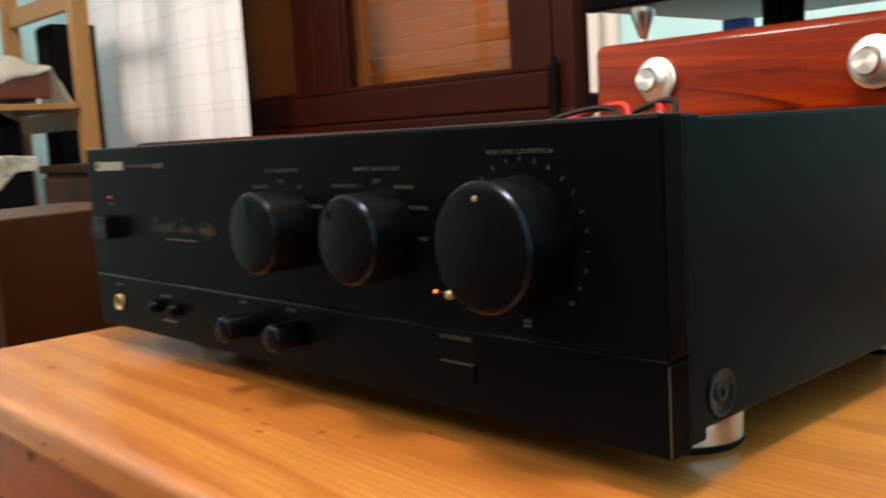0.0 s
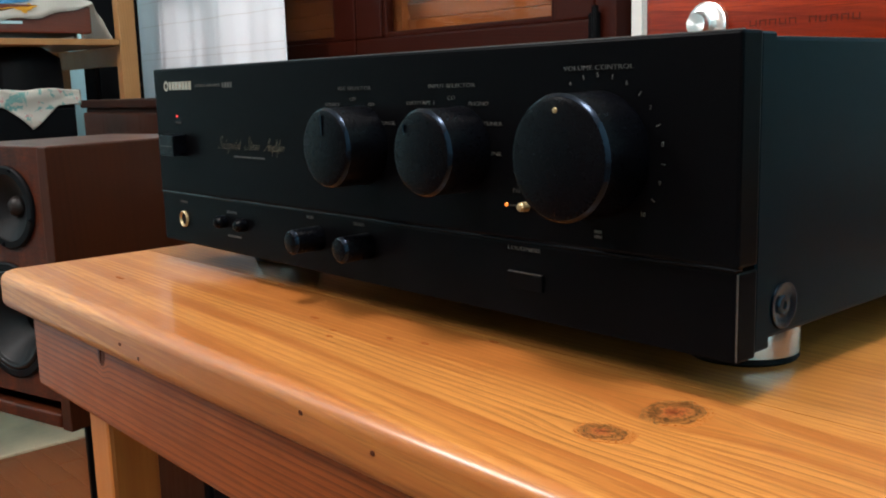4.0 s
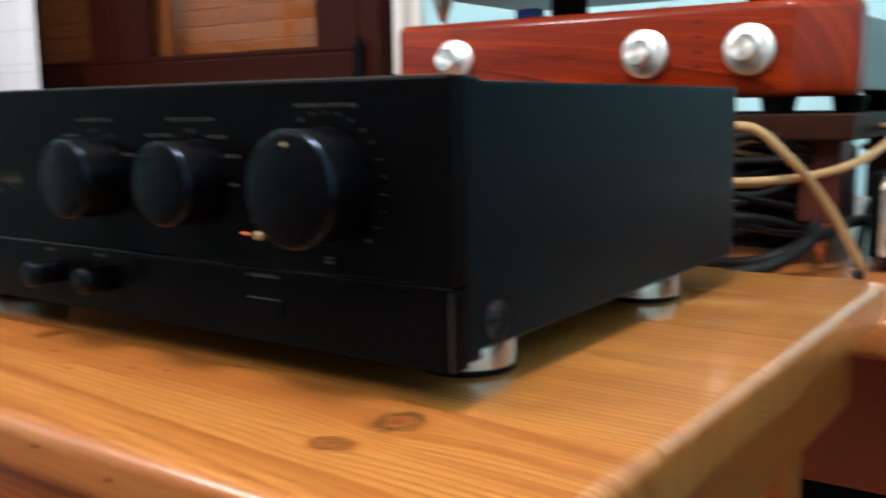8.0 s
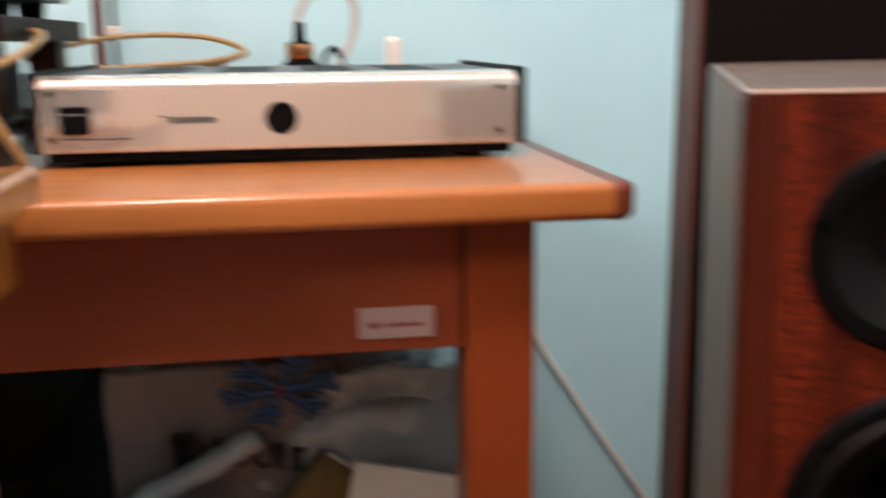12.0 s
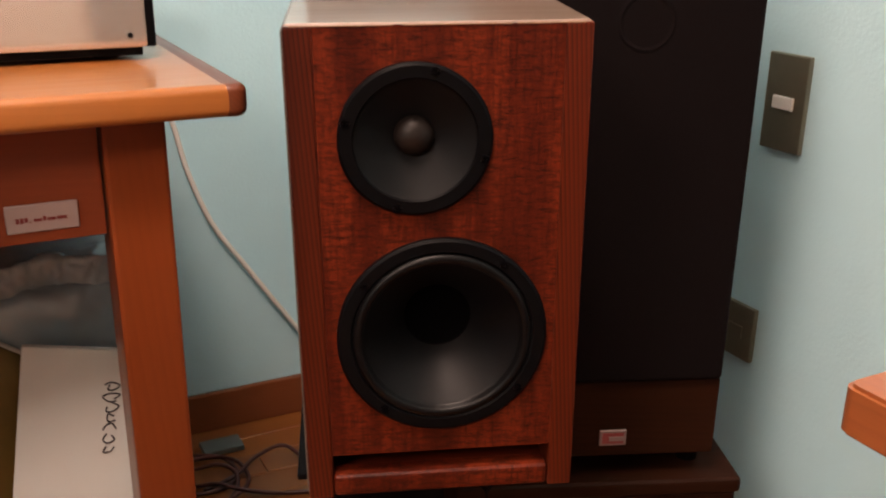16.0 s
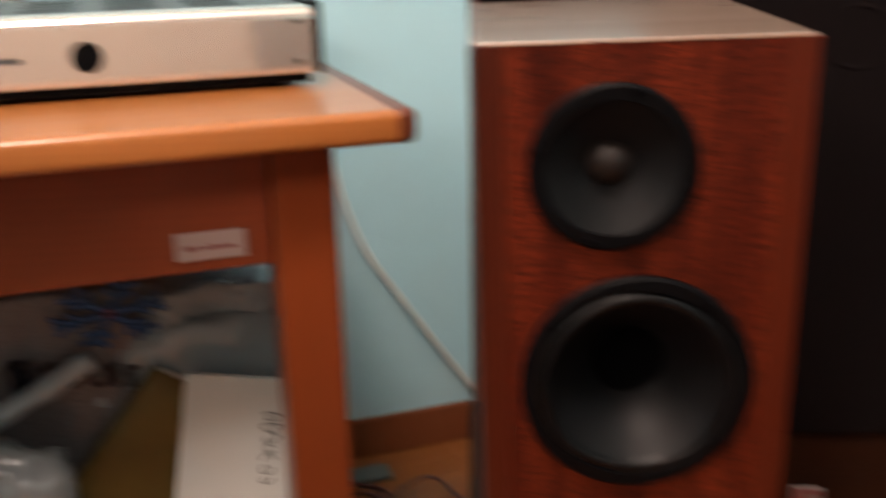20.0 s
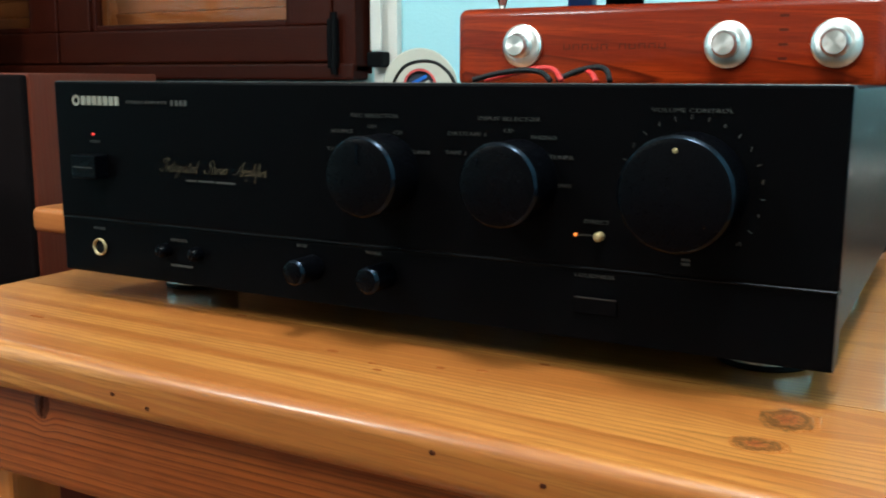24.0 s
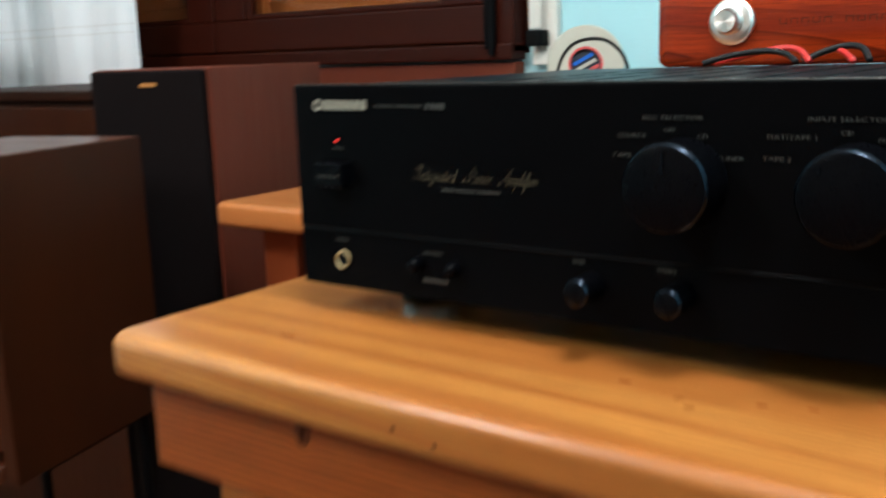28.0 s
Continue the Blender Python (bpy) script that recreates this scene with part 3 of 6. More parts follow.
def lathe(profile, centre, direction, n=40):
    """Turns a profile of (radius, height) pairs about a line."""
    bm = bmesh.new()
    d, u, w = axes(direction)
    c = V(centre)
    rings = []
    for r, h in profile:
        if r < 1e-6:
            rings.append([bm.verts.new(c + d * h)])
        else:
            rings.append([bm.verts.new(c + d * h + (u * math.cos(a) + w * math.sin(a)) * r) for a in (2 * math.pi * k / n for k in range(n))])
    for a, b in zip(rings, rings[1:]):
        for k in range(n):
            j = (k + 1) % n
            if len(a) == 1 and len(b) == 1:
                continue
            if len(a) == 1:
                bm.faces.new((a[0], b[k], b[j]))
            elif len(b) == 1:
                bm.faces.new((a[k], b[0], a[j]))
            else:
                bm.faces.new((a[k], b[k], b[j], a[j]))
    bmesh.ops.recalc_face_normals(bm, faces=bm.faces[:])
    return bm


def sharp(bm, angle=35):
    """Smooth faces with sharp edges where the surface turns."""
    for f in bm.faces:
        f.smooth = True
    for e in bm.edges:
        if len(e.link_faces) == 2 and e.calc_face_angle(0) > radians(angle):
            e.smooth = False
    return bm


def spline(points, per=10):
    pts = [V(p) for p in points]
    pts = [pts[0] * 2 - pts[1]] + pts + [pts[-1] * 2 - pts[-2]]
    out = []
    for a, b, c, d in zip(pts, pts[1:], pts[2:], pts[3:]):
        for k in range(per):
            s = k / per
            out.append(0.5 * ((2 * b) + (c - a) * s + (2 * a - 5 * b + 4 * c - d) * s * s + (3 * b - a - 3 * c + d) * s ** 3))
    return out + [pts[-2]]


def tube(points, radius, n=10, per=10):
    bm = bmesh.new()
    path = spline(points, per)
    rings, u = [], None
    for i, p in enumerate(path):
        d = (path[min(i + 1, len(path) - 1)] - path[max(i - 1, 0)]).normalized()
        if u is None:
            u = axes(d)[1]
        u = (u - d * u.dot(d)).normalized()
        w = d.cross(u)
        rings.append([bm.verts.new(p + (u * math.cos(a) + w * math.sin(a)) * radius) for a in (2 * math.pi * k / n for k in range(n))])
    for a, b in zip(rings, rings[1:]):
        for k in range(n):
            bm.faces.new((a[k], a[(k + 1) % n], b[(k + 1) % n], b[k]))
    bm.faces.new(rings[0][::-1])
    bm.faces.new(rings[-1])
    for f in bm.faces:
        f.smooth = True
    return bm


def merge(*bms):
    out = bmesh.new()
    for b in bms:
        me = bpy.data.meshes.new("tmp")
        b.to_mesh(me)
        b.free()
        out.from_mesh(me)
        bpy.data.meshes.remove(me)
    return out


def lettering(text, at, size, material, parent, label="", shear=0.0, width=None, m=None, name="lettering", thin=0.0):
    """Printed words on a face that looks towards -y (or by the turn m), lying 0.2 mm proud."""
    c = bpy.data.curves.new("words", "FONT")
    c.body, c.size, c.shear, c.extrude, c.align_x, c.align_y = text, size, shear, 0.00012, "CENTER", "CENTER"
    c.resolution_u, c.offset = 3, -size * thin
    ob = new("words", c)
    bpy.context.view_layer.update()
    me = bpy.data.meshes.new_from_object(ob.evaluated_get(bpy.context.evaluated_depsgraph_get()))
    bpy.data.objects.remove(ob)
    bm = bmesh.new()
    bm.from_mesh(me)
    bpy.data.meshes.remove(me)
    if width:
        xs = [v.co.x for v in bm.verts]
        k = width / (max(xs) - min(xs))
        for v in bm.verts:
            v.co.x *= k
    bm.transform(m or (Matrix.Translation(at) @ Matrix.Rotation(math.pi / 2, 4, "X")))
    return part(name, bm, material, parent, label)

# ---- the room ----
FLOOR, CEIL = -0.16, 2.55
WX0, WX1, WY0, WY1 = -2.75, 1.60, -4.60, 1.33
PT = 0.75      # pine table top
DT = 0.722     # desk top

solid("floor", box((WX0 - 0.1, WY0 - 0.1, FLOOR - 0.1), (WX1 + 0.1, WY1 + 0.1, FLOOR - 0.008)), M_FLOOR, "worn orange-brown oak parquet floor", kind="structure")
solid("ceiling", box((WX0 - 0.1, WY0 - 0.1, CEIL), (WX1 + 0.1, WY1 + 0.1, CEIL + 0.1)), M_CEIL, "plain white painted ceiling", kind="structure")
# north wall with the window's opening
WINX0, WINX1, WINZ0, WINZ1 = -2.30, -0.645, 0.885, 2.15
nw = merge(box((WX0 - 0.1, WY1, FLOOR - 0.05), (WINX0, WY1 + 0.25, CEIL)), box((WINX1, WY1, FLOOR - 0.05), (WX1 + 0.1, WY1 + 0.25, CEIL)),
           box((WINX0, WY1, FLOOR - 0.05), (WINX1, WY1 + 0.25, WINZ0)), box((WINX0, WY1, WINZ1), (WINX1, WY1 + 0.25, CEIL)))
solid("wall_north", nw, M_WALL, "matt teal painted wall", kind="structure")
solid("wall_east", box((WX1, WY0 - 0.1, FLOOR - 0.05), (WX1 + 0.15, WY1, CEIL)), M_WALL, "matt teal painted wall", kind="structure")
solid("wall_west", box((WX0 - 0.15, WY0 - 0.1, FLOOR - 0.05), (WX0, WY1, CEIL)), M_WALL, "matt teal painted wall", kind="structure")
solid("wall_south", box((WX0, WY0 - 0.15, FLOOR - 0.05), (WX1, WY0, CEIL)), M_SOUTH, "unseen matt cream wall, toned for bounce and reflections", kind="structure")
solid("baseboard", box((-0.6, WY1 - 0.014, FLOOR), (WX1, WY1, FLOOR + 0.085), 0.004), M_BASEB, "brown wooden skirting board along the wall", kind="structure")
solid("baseboard", box((WX1 - 0.014, WY0, FLOOR), (WX1, WY1 - 0.015, FLOOR + 0.085), 0.004), M_BASEB, "brown wooden skirting board along the wall", kind="structure")

# ---- window ----
win = tagged(thing("window_1", "dark mahogany window with closed louvred shutters behind the glass", "window", (-1.5, 1.28, WINZ0)), kind="structure")
WF = 1.28


def casement(x0, x1, z0, z1, stile, rail):
    c = part("casement", box((x0, WF, z0), (x1, WF + 0.045, z0 + rail), 0.005), M_MAHOG, win)
    part("top_rail", box((x0, WF, z1 - rail), (x1, WF + 0.045, z1), 0.005), M_MAHOG, c)
    part("stile", box((x0, WF + 0.001, z0 + rail), (x0 + stile, WF + 0.045, z1 - rail), 0.005), M_MAHOG_Z, c)
    part("stile", box((x1 - stile, WF + 0.001, z0 + rail), (x1, WF + 0.045, z1 - rail), 0.005), M_MAHOG_Z, c)
    for a, b, lo, hi in ((x0 + stile, x0 + stile + 0.014, z0 + rail, z1 - rail), (x1 - stile - 0.014, x1 - stile, z0 + rail, z1 - rail)):
        part("glazing_bead", box((a, WF + 0.008, lo), (b, WF + 0.024, hi), 0.004), M_MAHOG_Z, c)
    part("glazing_bead", box((x0 + stile + 0.014, WF + 0.008, z0 + rail), (x1 - stile - 0.014, WF + 0.024, z0 + rail + 0.014), 0.004), M_MAHOG, c)
    g = part("pane", box((x0 + stile + 0.002, WF + 0.026, z0 + rail), (x1 - stile - 0.002, WF + 0.031, z1 - rail)), M_GLASS, c, "clear glass pane")
    g.visible_shadow = False


casement(-1.522, -0.712, 0.908, 2.10, 0.108, 0.075)
casement(-2.24, -1.528, 0.908, 2.10, 0.095, 0.075)
part("jamb", box((-0.71, WF + 0.004, WINZ0), (-0.656, WF + 0.06, 2.15), 0.004), M_MAHOG_Z, win)
part("jamb", box((-2.29, WF + 0.004, WINZ0), (-2.245, WF + 0.06, 2.15), 0.004), M_MAHOG_Z, win)
part("head", box((-2.244, WF + 0.004, 2.105), (-0.711, WF + 0.06, 2.15), 0.004), M_MAHOG, win)
part("sill", box((-2.30, WF - 0.005, 0.872), (-0.656, WY1 + 0.1, 0.905), 0.005), M_MAHOG, win)
for z in (0.945, 1.8):
    h = part("hinge", box((-0.716, WF - 0.012, z - 0.05), (-0.690, WF - 0.001, z + 0.05), 0.004), M_DARK, win, "black metal hinge")
    part("pin", lathe([(0, -0.062), (0.007, -0.062), (0.007, 0.062), (0, 0.062)], (-0.697, WF - 0.012, z), (0, 0, 1), 12), M_DARK, h)
# panel below the window
solid("panel_below_window", box((-2.3, WF + 0.012, 0.30), (-0.658, WY1 + 0.001, 0.868), 0.004), M_VENEER, "red-brown wooden panel below the window", "panel", kind="structure")
sh = tagged(thing("louvred_shutter", "orange-brown wooden louvred shutter, closed, outside the window", "shutter", (-1.5, 1.43, 0.9)), kind="structure")
for x in (-2.27, -1.49, -0.705):
    part("shutter_stile", box((x - 0.018, 1.40, 0.9), (x + 0.018, 1.44, 2.12), 0.003), M_LOUVRE, sh)
slat_bm = box((-0.375, -0.006, -0.0205), (0.375, 0.006, 0.0205), 0.003, 2)
slat_bm.transform(Matrix.Rotation(radians(16), 4, "X"))
slat_me = bpy.data.meshes.new("slat")
slat_bm.to_mesh(slat_me)
slat_me.materials.append(M_LOUVRE)
for cx in (-1.875, -1.10):
    for k in range(28):
        s = new("slat", slat_me)
        s.parent = sh
        s.location = (cx + 1.5, 0.0, 0.03 + k * 0.0425)
solid("outer_boarding", box((-2.3, 1.47, 0.88), (-0.66, 1.49, 2.15)), M_LOUVRE, "closed wooden boarding outside the shutters", "panel", kind="structure")

# window strap: grey plastic channel with a belt and its winder
strap = thing("blind_strap_guide", "pale grey plastic shutter strap in a wall channel", "blind strap", (-0.62, WY1, 0.85))
part("channel", box((-0.628, WF + 0.030, 0.86), (-0.572, WY1, 2.2), 0.003), M_WHITE, strap, "pale grey plastic channel")
part("belt", box((-0.622, WF + 0.008, 0.93), (-0.597, WF + 0.013, 2.2), 0.002), M_WHITE, strap, "white woven belt")
part("buckle", box((-0.625, WF - 0.002, 0.897), (-0.588, WF + 0.029, 0.928), 0.004), M_DARK, strap, "dark plastic buckle")

# curtain
cur = thing("curtain", "white linen curtain with thin grey stripes beside the window", "curtain", (-1.95, 1.12, 0.6))


def curtain_y(x):
    return 1.13 + 0.006 * math.sin(x * 17) + 0.004 * math.sin(x * 34 + 1.0) + 0.002 * math.sin(x * 71)


def sheet(x0, x1, z0, z1, y_of, thick, nx=120, nz=4):
    bm = bmesh.new()
    grid = [[[bm.verts.new((x0 + (x1 - x0) * i / nx, y_of(x0 + (x1 - x0) * i / nx) + off, z0 + (z1 - z0) * j / nz)) for j in range(nz + 1)] for i in range(nx + 1)] for off in (0, thick)]
    for i in range(nx):
        for j in range(nz):
            a, b = grid[0], grid[1]
            bm.faces.new((a[i][j], a[i + 1][j], a[i + 1][j + 1], a[i][j + 1]))
            bm.faces.new((b[i][j], b[i][j + 1], b[i + 1][j + 1], b[i + 1][j]))
    for i in range(nx):
        for j in (0, nz):
            bm.faces.new((grid[0][i][j], grid[1][i][j], grid[1][i + 1][j], grid[0][i + 1][j]))
    for j in range(nz):
        for i in (0, nx):
            bm.faces.new((grid[0][i][j], grid[0][i][j + 1], grid[1][i][j + 1], grid[1][i][j]))
    bmesh.ops.recalc_face_normals(bm, faces=bm.faces[:])
    return bm


CX0, CX1 = -2.66, -1.632
part("cloth", sheet(CX0, CX1, 0.55, 2.25, curtain_y, 0.003), M_CURTAIN, cur, smooth=True)
for z in (0.965, 0.985, 1.07, 1.145, 1.165, 1.25, 1.33):
    part("stripe", sheet(CX0, CX1 - 0.01, z, z + 0.0025, lambda x: curtain_y(x) - 0.0012, 0.001, 120, 1), M_STRIPE, cur)

part("curtain_pole", lathe([(0, -0.55), (0.012, -0.55), (0.012, 0.55), (0, 0.55)], (-2.12, 1.13, 2.26), (1, 0, 0), 16), M_MAHOG, cur, "brown curtain pole")
for x in (-2.4, -1.64):
    part("bracket", box((x - 0.01, 1.13, 2.25), (x + 0.01, WY1, 2.27), 0.002), M_MAHOG, cur)

# ---- pine side table ----
pt = thing("pine_table", "small varnished pine table with knots and square legs", "table", (0.22, 0.14, FLOOR))
TX0, TX1, TY0, TY1, TH = -0.062, 0.497, -0.090, 0.364, 0.024
cuts = (TY0, 0.012, 0.185, 0.283, TY1)
for k, (a, b) in enumerate(zip(cuts, cuts[1:])):
    pl = box((TX0, a + (0.0002 if k else 0), PT - TH), (TX1, b - (0.0002 if k < 3 else 0), PT))
    ends = [e for e in pl.edges if abs(e.verts[0].co.x - e.verts[1].co.x) < 1e-6]
    if k == 0:
        for end, off in ((TX0, 0.014), (TX1, 0.0085)):
            bmesh.ops.bevel(pl, geom=[e for e in pl.edges if all(abs(v.co.y - TY0) < 1e-6 and abs(v.co.x - end) < 1e-6 for v in e.verts)], offset=off, segments=5, affect="EDGES", profile=0.5)
        rim0 = [e for e in pl.edges if abs(e.verts[0].co.z - e.verts[1].co.z) < 1e-6 and min(v.co.y for v in e.verts) < b - 0.002 and len(e.link_faces) == 2 and e.calc_face_angle(0) > 1]
        bmesh.ops.bevel(pl, geom=rim0, offset=0.0065, segments=6, affect="EDGES", profile=0.5)
        bmesh.ops.inset_individual(pl, faces=[f for f in pl.faces if f.calc_area() > 0.005], thickness=0.0012)
    elif k == 3:
        bmesh.ops.bevel(pl, geom=[e for e in pl.edges if all(abs(v.co.y - TY1) < 1e-6 for v in e.verts)], offset=0.003, segments=3, affect="EDGES")
    tops = [] if k == 0 else [e for e in pl.edges if all(v.co.z > PT - 1e-5 for v in e.verts) and abs(e.verts[0].co.x - e.verts[1].co.x) < 1e-6 and abs(e.verts[0].co.y - e.verts[1].co.y) > 0.02]
    bmesh.ops.bevel(pl, geom=tops, offset=0.0055, segments=4, affect="EDGES", profile=0.5)
    part("plank", sharp(pl, 40), (M_PINE, M_PINE2, M_PINE3, M_PINE4)[k], pt)
part("apron", box((-0.046, -0.074, PT - TH - 0.052), (0.482, -0.054, PT - TH), 0.002), M_PINE_A, pt)
part("apron", box((-0.046, 0.33, PT - TH - 0.052), (0.482, 0.35, PT - TH), 0.002), M_PINE_A, pt)
part("side_apron", box((-0.046, -0.053, PT - TH - 0.052), (-0.026, 0.329, PT - TH), 0.002), M_PINE_Y, pt)
part("side_apron", box((0.462, -0.053, PT - TH - 0.052), (0.482, 0.329, PT - TH), 0.002), M_PINE_Y, pt)
for x in (-0.024, 0.428):
    for y in (-0.052, 0.296):
        part("leg", box((x, y, FLOOR), (x + 0.032, y + 0.032, PT - TH), 0.003), M_PINE_Z, pt)


def knot(x, y, rx, ry, top=True):
    bm = lathe([(0, 0.00032), (0.35, 0.00032), (0.8, 0.0003), (1.0, 0.0)], (0, 0, 0), (0, 0, 1), 28)
    for v in bm.verts:
        k = 1 + 0.22 * noise.noise(V((v.co.x * 2 + x * 50, v.co.y * 2, y * 30))) + 0.12 * noise.noise(V((v.co.x * 6, v.co.y * 6 + x * 40, y * 30)))
        v.co.x *= rx * k
        v.co.y *= ry * k
    if top:
        bm.transform(Matrix.Translation((x, y, PT - 0.0001)))
    else:
        bm.transform(Matrix.Translation((x, TY0 - 0.0, y)) @ Matrix.Rotation(math.pi / 2, 4, "X"))
    return bm


def halo(x, y, rx, ry):
    bm = knot(x, y, rx, ry)
    bmesh.ops.translate(bm, verts=bm.verts[:], vec=(0, 0, -0.00012))
    return bm


kn1 = part("knot", knot(0.4072, -0.0155, 0.0112, 0.0140), M_KNOT, pt, "dark red-brown knot")
part("knot_halo", halo(0.4085, -0.0155, 0.0135, 0.0158), M_HALO, kn1)
kn2 = part("knot", knot(0.4015, -0.0460, 0.0090, 0.0074), M_KNOT, pt, "dark red-brown knot")
part("knot_halo", halo(0.4025, -0.0460, 0.0120, 0.0094), M_HALO, kn2)
for x, z in ((0.1335, 0.7372), (0.1545, 0.7340), (0.2965, 0.7418), (0.3400, 0.7383), (0.445, 0.7345), (0.462, 0.7355)):
    part("nail_hole", knot(x, z, 0.0014, 0.0010, False), M_HOLE, pt, "dark nail hole")
for x, y, rx, ry in ((0.205, -0.022, 0.0035, 0.0012), (0.232, -0.030, 0.0028, 0.0010), (0.262, -0.021, 0.0026, 0.0011), (0.123, 0.010, 0.004, 0.0012), (0.239, -0.037, 0.0026, 0.0012), (0.280, -0.016, 0.0030, 0.0012), (0.030, -0.045, 0.006, 0.0014), (0.300, 0.006, 0.003, 0.001)):
    part("dent", knot(x, y, rx, ry), M_DENT, pt, "small dark dent in the varnish")
def apron_knot(rx, rz, lift):
    bm = lathe([(0, lift), (0.5, lift), (1.0, 0.0)], (0, 0, 0), (0, 0, 1), 24)
    for v in bm.verts:
        k = 1 + 0.3 * noise.noise(V((v.co.x * 2, v.co.y * 2, 4)))
        v.co.x, v.co.y = v.co.x * rx * k, v.co.y * rz * k
    bm.transform(Matrix.Translation((0.0655, -0.0739, 0.7165)) @ Matrix.Rotation(0.15, 4, "Y") @ Matrix.Rotation(math.pi / 2, 4, "X"))
    return bm


ak = part("knot", apron_knot(0.0062, 0.0095, 0.0004), M_HEART, pt, "dark cracked knot in the apron")
part("crack", apron_knot(0.0018, 0.0082, 0.0008), M_HOLE, ak)

# ---- long desk behind ----
dk = thing("desk", "long honey-coloured wooden desk against the wall", "desk", (0.2, 0.8, FLOOR))
DX0, DX1, DY0, DY1, DH = -0.53, 0.926, 0.388, 1.26, 0.030


def rounded_top(lo, hi):
    """A board with rounded corners and edges."""
    bm = box(lo, hi)
    bmesh.ops.bevel(bm, geom=[e for e in bm.edges if abs((e.verts[0].co - e.verts[1].co).z) > 0.01], offset=0.012, segments=5, affect="EDGES", profile=0.5)
    bmesh.ops.bevel(bm, geom=[e for e in bm.edges if abs((e.verts[0].co - e.verts[1].co).z) < 1e-5 and len(e.link_faces) == 2 and e.calc_face_angle(0) > 1], offset=0.008, segments=5, affect="EDGES", profile=0.5)
    return bm


part("desktop", sharp(rounded_top((DX0, DY0, DT - DH), (DX1 - 0.0005, DY1, DT)), 50), M_DESK, dk)
part("end_lipping", sharp(rounded_top((DX1 - 0.028, DY0 - 0.0004, DT - DH - 0.0004), (DX1 + 0.0004, DY1 + 0.0004, DT + 0.0003)), 50), M_ENDGRAIN, dk, "dark end grain of the desktop")
AZ = 0.577
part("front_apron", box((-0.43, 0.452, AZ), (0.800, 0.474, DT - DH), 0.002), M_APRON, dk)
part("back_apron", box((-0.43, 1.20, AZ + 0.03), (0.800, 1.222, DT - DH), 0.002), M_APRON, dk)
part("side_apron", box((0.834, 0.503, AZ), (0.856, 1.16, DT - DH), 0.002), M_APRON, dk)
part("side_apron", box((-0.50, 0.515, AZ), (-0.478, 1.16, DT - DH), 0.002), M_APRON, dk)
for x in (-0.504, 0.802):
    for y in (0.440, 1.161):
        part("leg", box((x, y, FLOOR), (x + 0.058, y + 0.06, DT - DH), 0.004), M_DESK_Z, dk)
lab = part("name_plate", box((0.713, 0.4490, 0.5885), (0.776, 0.4518, 0.6150), 0.001, 1), M_PLATE, dk, "rosy grey plate with dark red print")
for a, b, z, h in ((0.7215, 0.7245, 0.6005, 0.0050), (0.7252, 0.7282, 0.6005, 0.0050), (0.7290, 0.7320, 0.6010, 0.0042), (0.7335, 0.7345, 0.5985, 0.0012), (0.7370, 0.7440, 0.6000, 0.0028), (0.7448, 0.7475, 0.6010, 0.0044), (0.7483, 0.7560, 0.6000, 0.0028), (0.7568, 0.7655, 0.6002, 0.0030)):
    part("print_bar", box((a, 0.4484, z - h / 2), (b, 0.4489, z + h / 2)), M_DARKPRINT, lab)

# ---- black integrated amplifier ----
amp = thing("stereo_amplifier", "black integrated stereo amplifier with large round knobs", "amplifier", (0.21, 0.15, PT))
AZ0, AZ1 = PT + 0.0155, PT + 0.1235
SEAM = PT + 0.0468
fas = part("upper_fascia", box((0, 0, SEAM + 0.0005), (0.42, 0.012, AZ1), 0.0012, 2), M_BLACK, amp, "matt black upper front panel")
low = part("lower_fascia", box((0, 0.0004, AZ0), (0.42, 0.012, SEAM - 0.0005), 0.0010, 2), M_BLACK, amp, "matt black lower front panel")
part("seam_strip", box((0.0005, -0.0004, SEAM - 0.0006), (0.4195, 0.004, SEAM + 0.0006), 0.0003, 1), M_SEAM, amp, "thin polished strip between the panels")
part("case_cover", box((0.004, 0.0155, AZ0 + 0.003), (0.416, 0.313, AZ1 - 0.0015), 0.0015, 2), M_BLACKSIDE, amp, "black powder-coated steel cover")
part("side_trim", box((0.4135, 0.0125, AZ0 + 0.001), (0.4192, 0.022, AZ1 - 0.0004), 0.0008, 1), M_BLACKSIDE, amp)
part("side_trim", box((0.0008, 0.0125, AZ0 + 0.001), (0.0065, 0.022, AZ1 - 0.0004), 0.0008, 1), M_BLACKSIDE, amp)
# Thin bright strips along the panel's right and top edges.
part("edge_strip", box((0.4194, 0.0004, AZ0 + 0.0008), (0.4201, 0.0007, SEAM - 0.001), 0.0002, 1), M_EDGE, amp, "thin bright panel edge")
part("edge_strip", box((0.0006, 0.0012, AZ1 - 0.0003), (0.4194, 0.0026, AZ1 + 0.0003), 0.0002, 1), M_EDGE, amp, "thin bright panel edge")
part("side_screw", sharp(lathe([(0.0086, 0), (0.0084, 0.0010), (0.0074, 0.0011), (0.0058, 0.0004), (0.0036, 0.0003), (0.0032, 0.0010), (0.0014, 0.0011), (0.0012, 0.0004), (0, 0.0004)], (0.4158, 0.036, PT + 0.029), (1, 0, 0), 24)), M_BOLT, amp, "recessed black side screw")
for k in range(9):
    for r in range(3):
        part("vent_slot", box((0.09 + k * 0.027, 0.06 + r * 0.08, AZ1 - 0.0016), (0.095 + k * 0.027, 0.125 + r * 0.08, AZ1 - 0.0012)), M_DARK, amp)
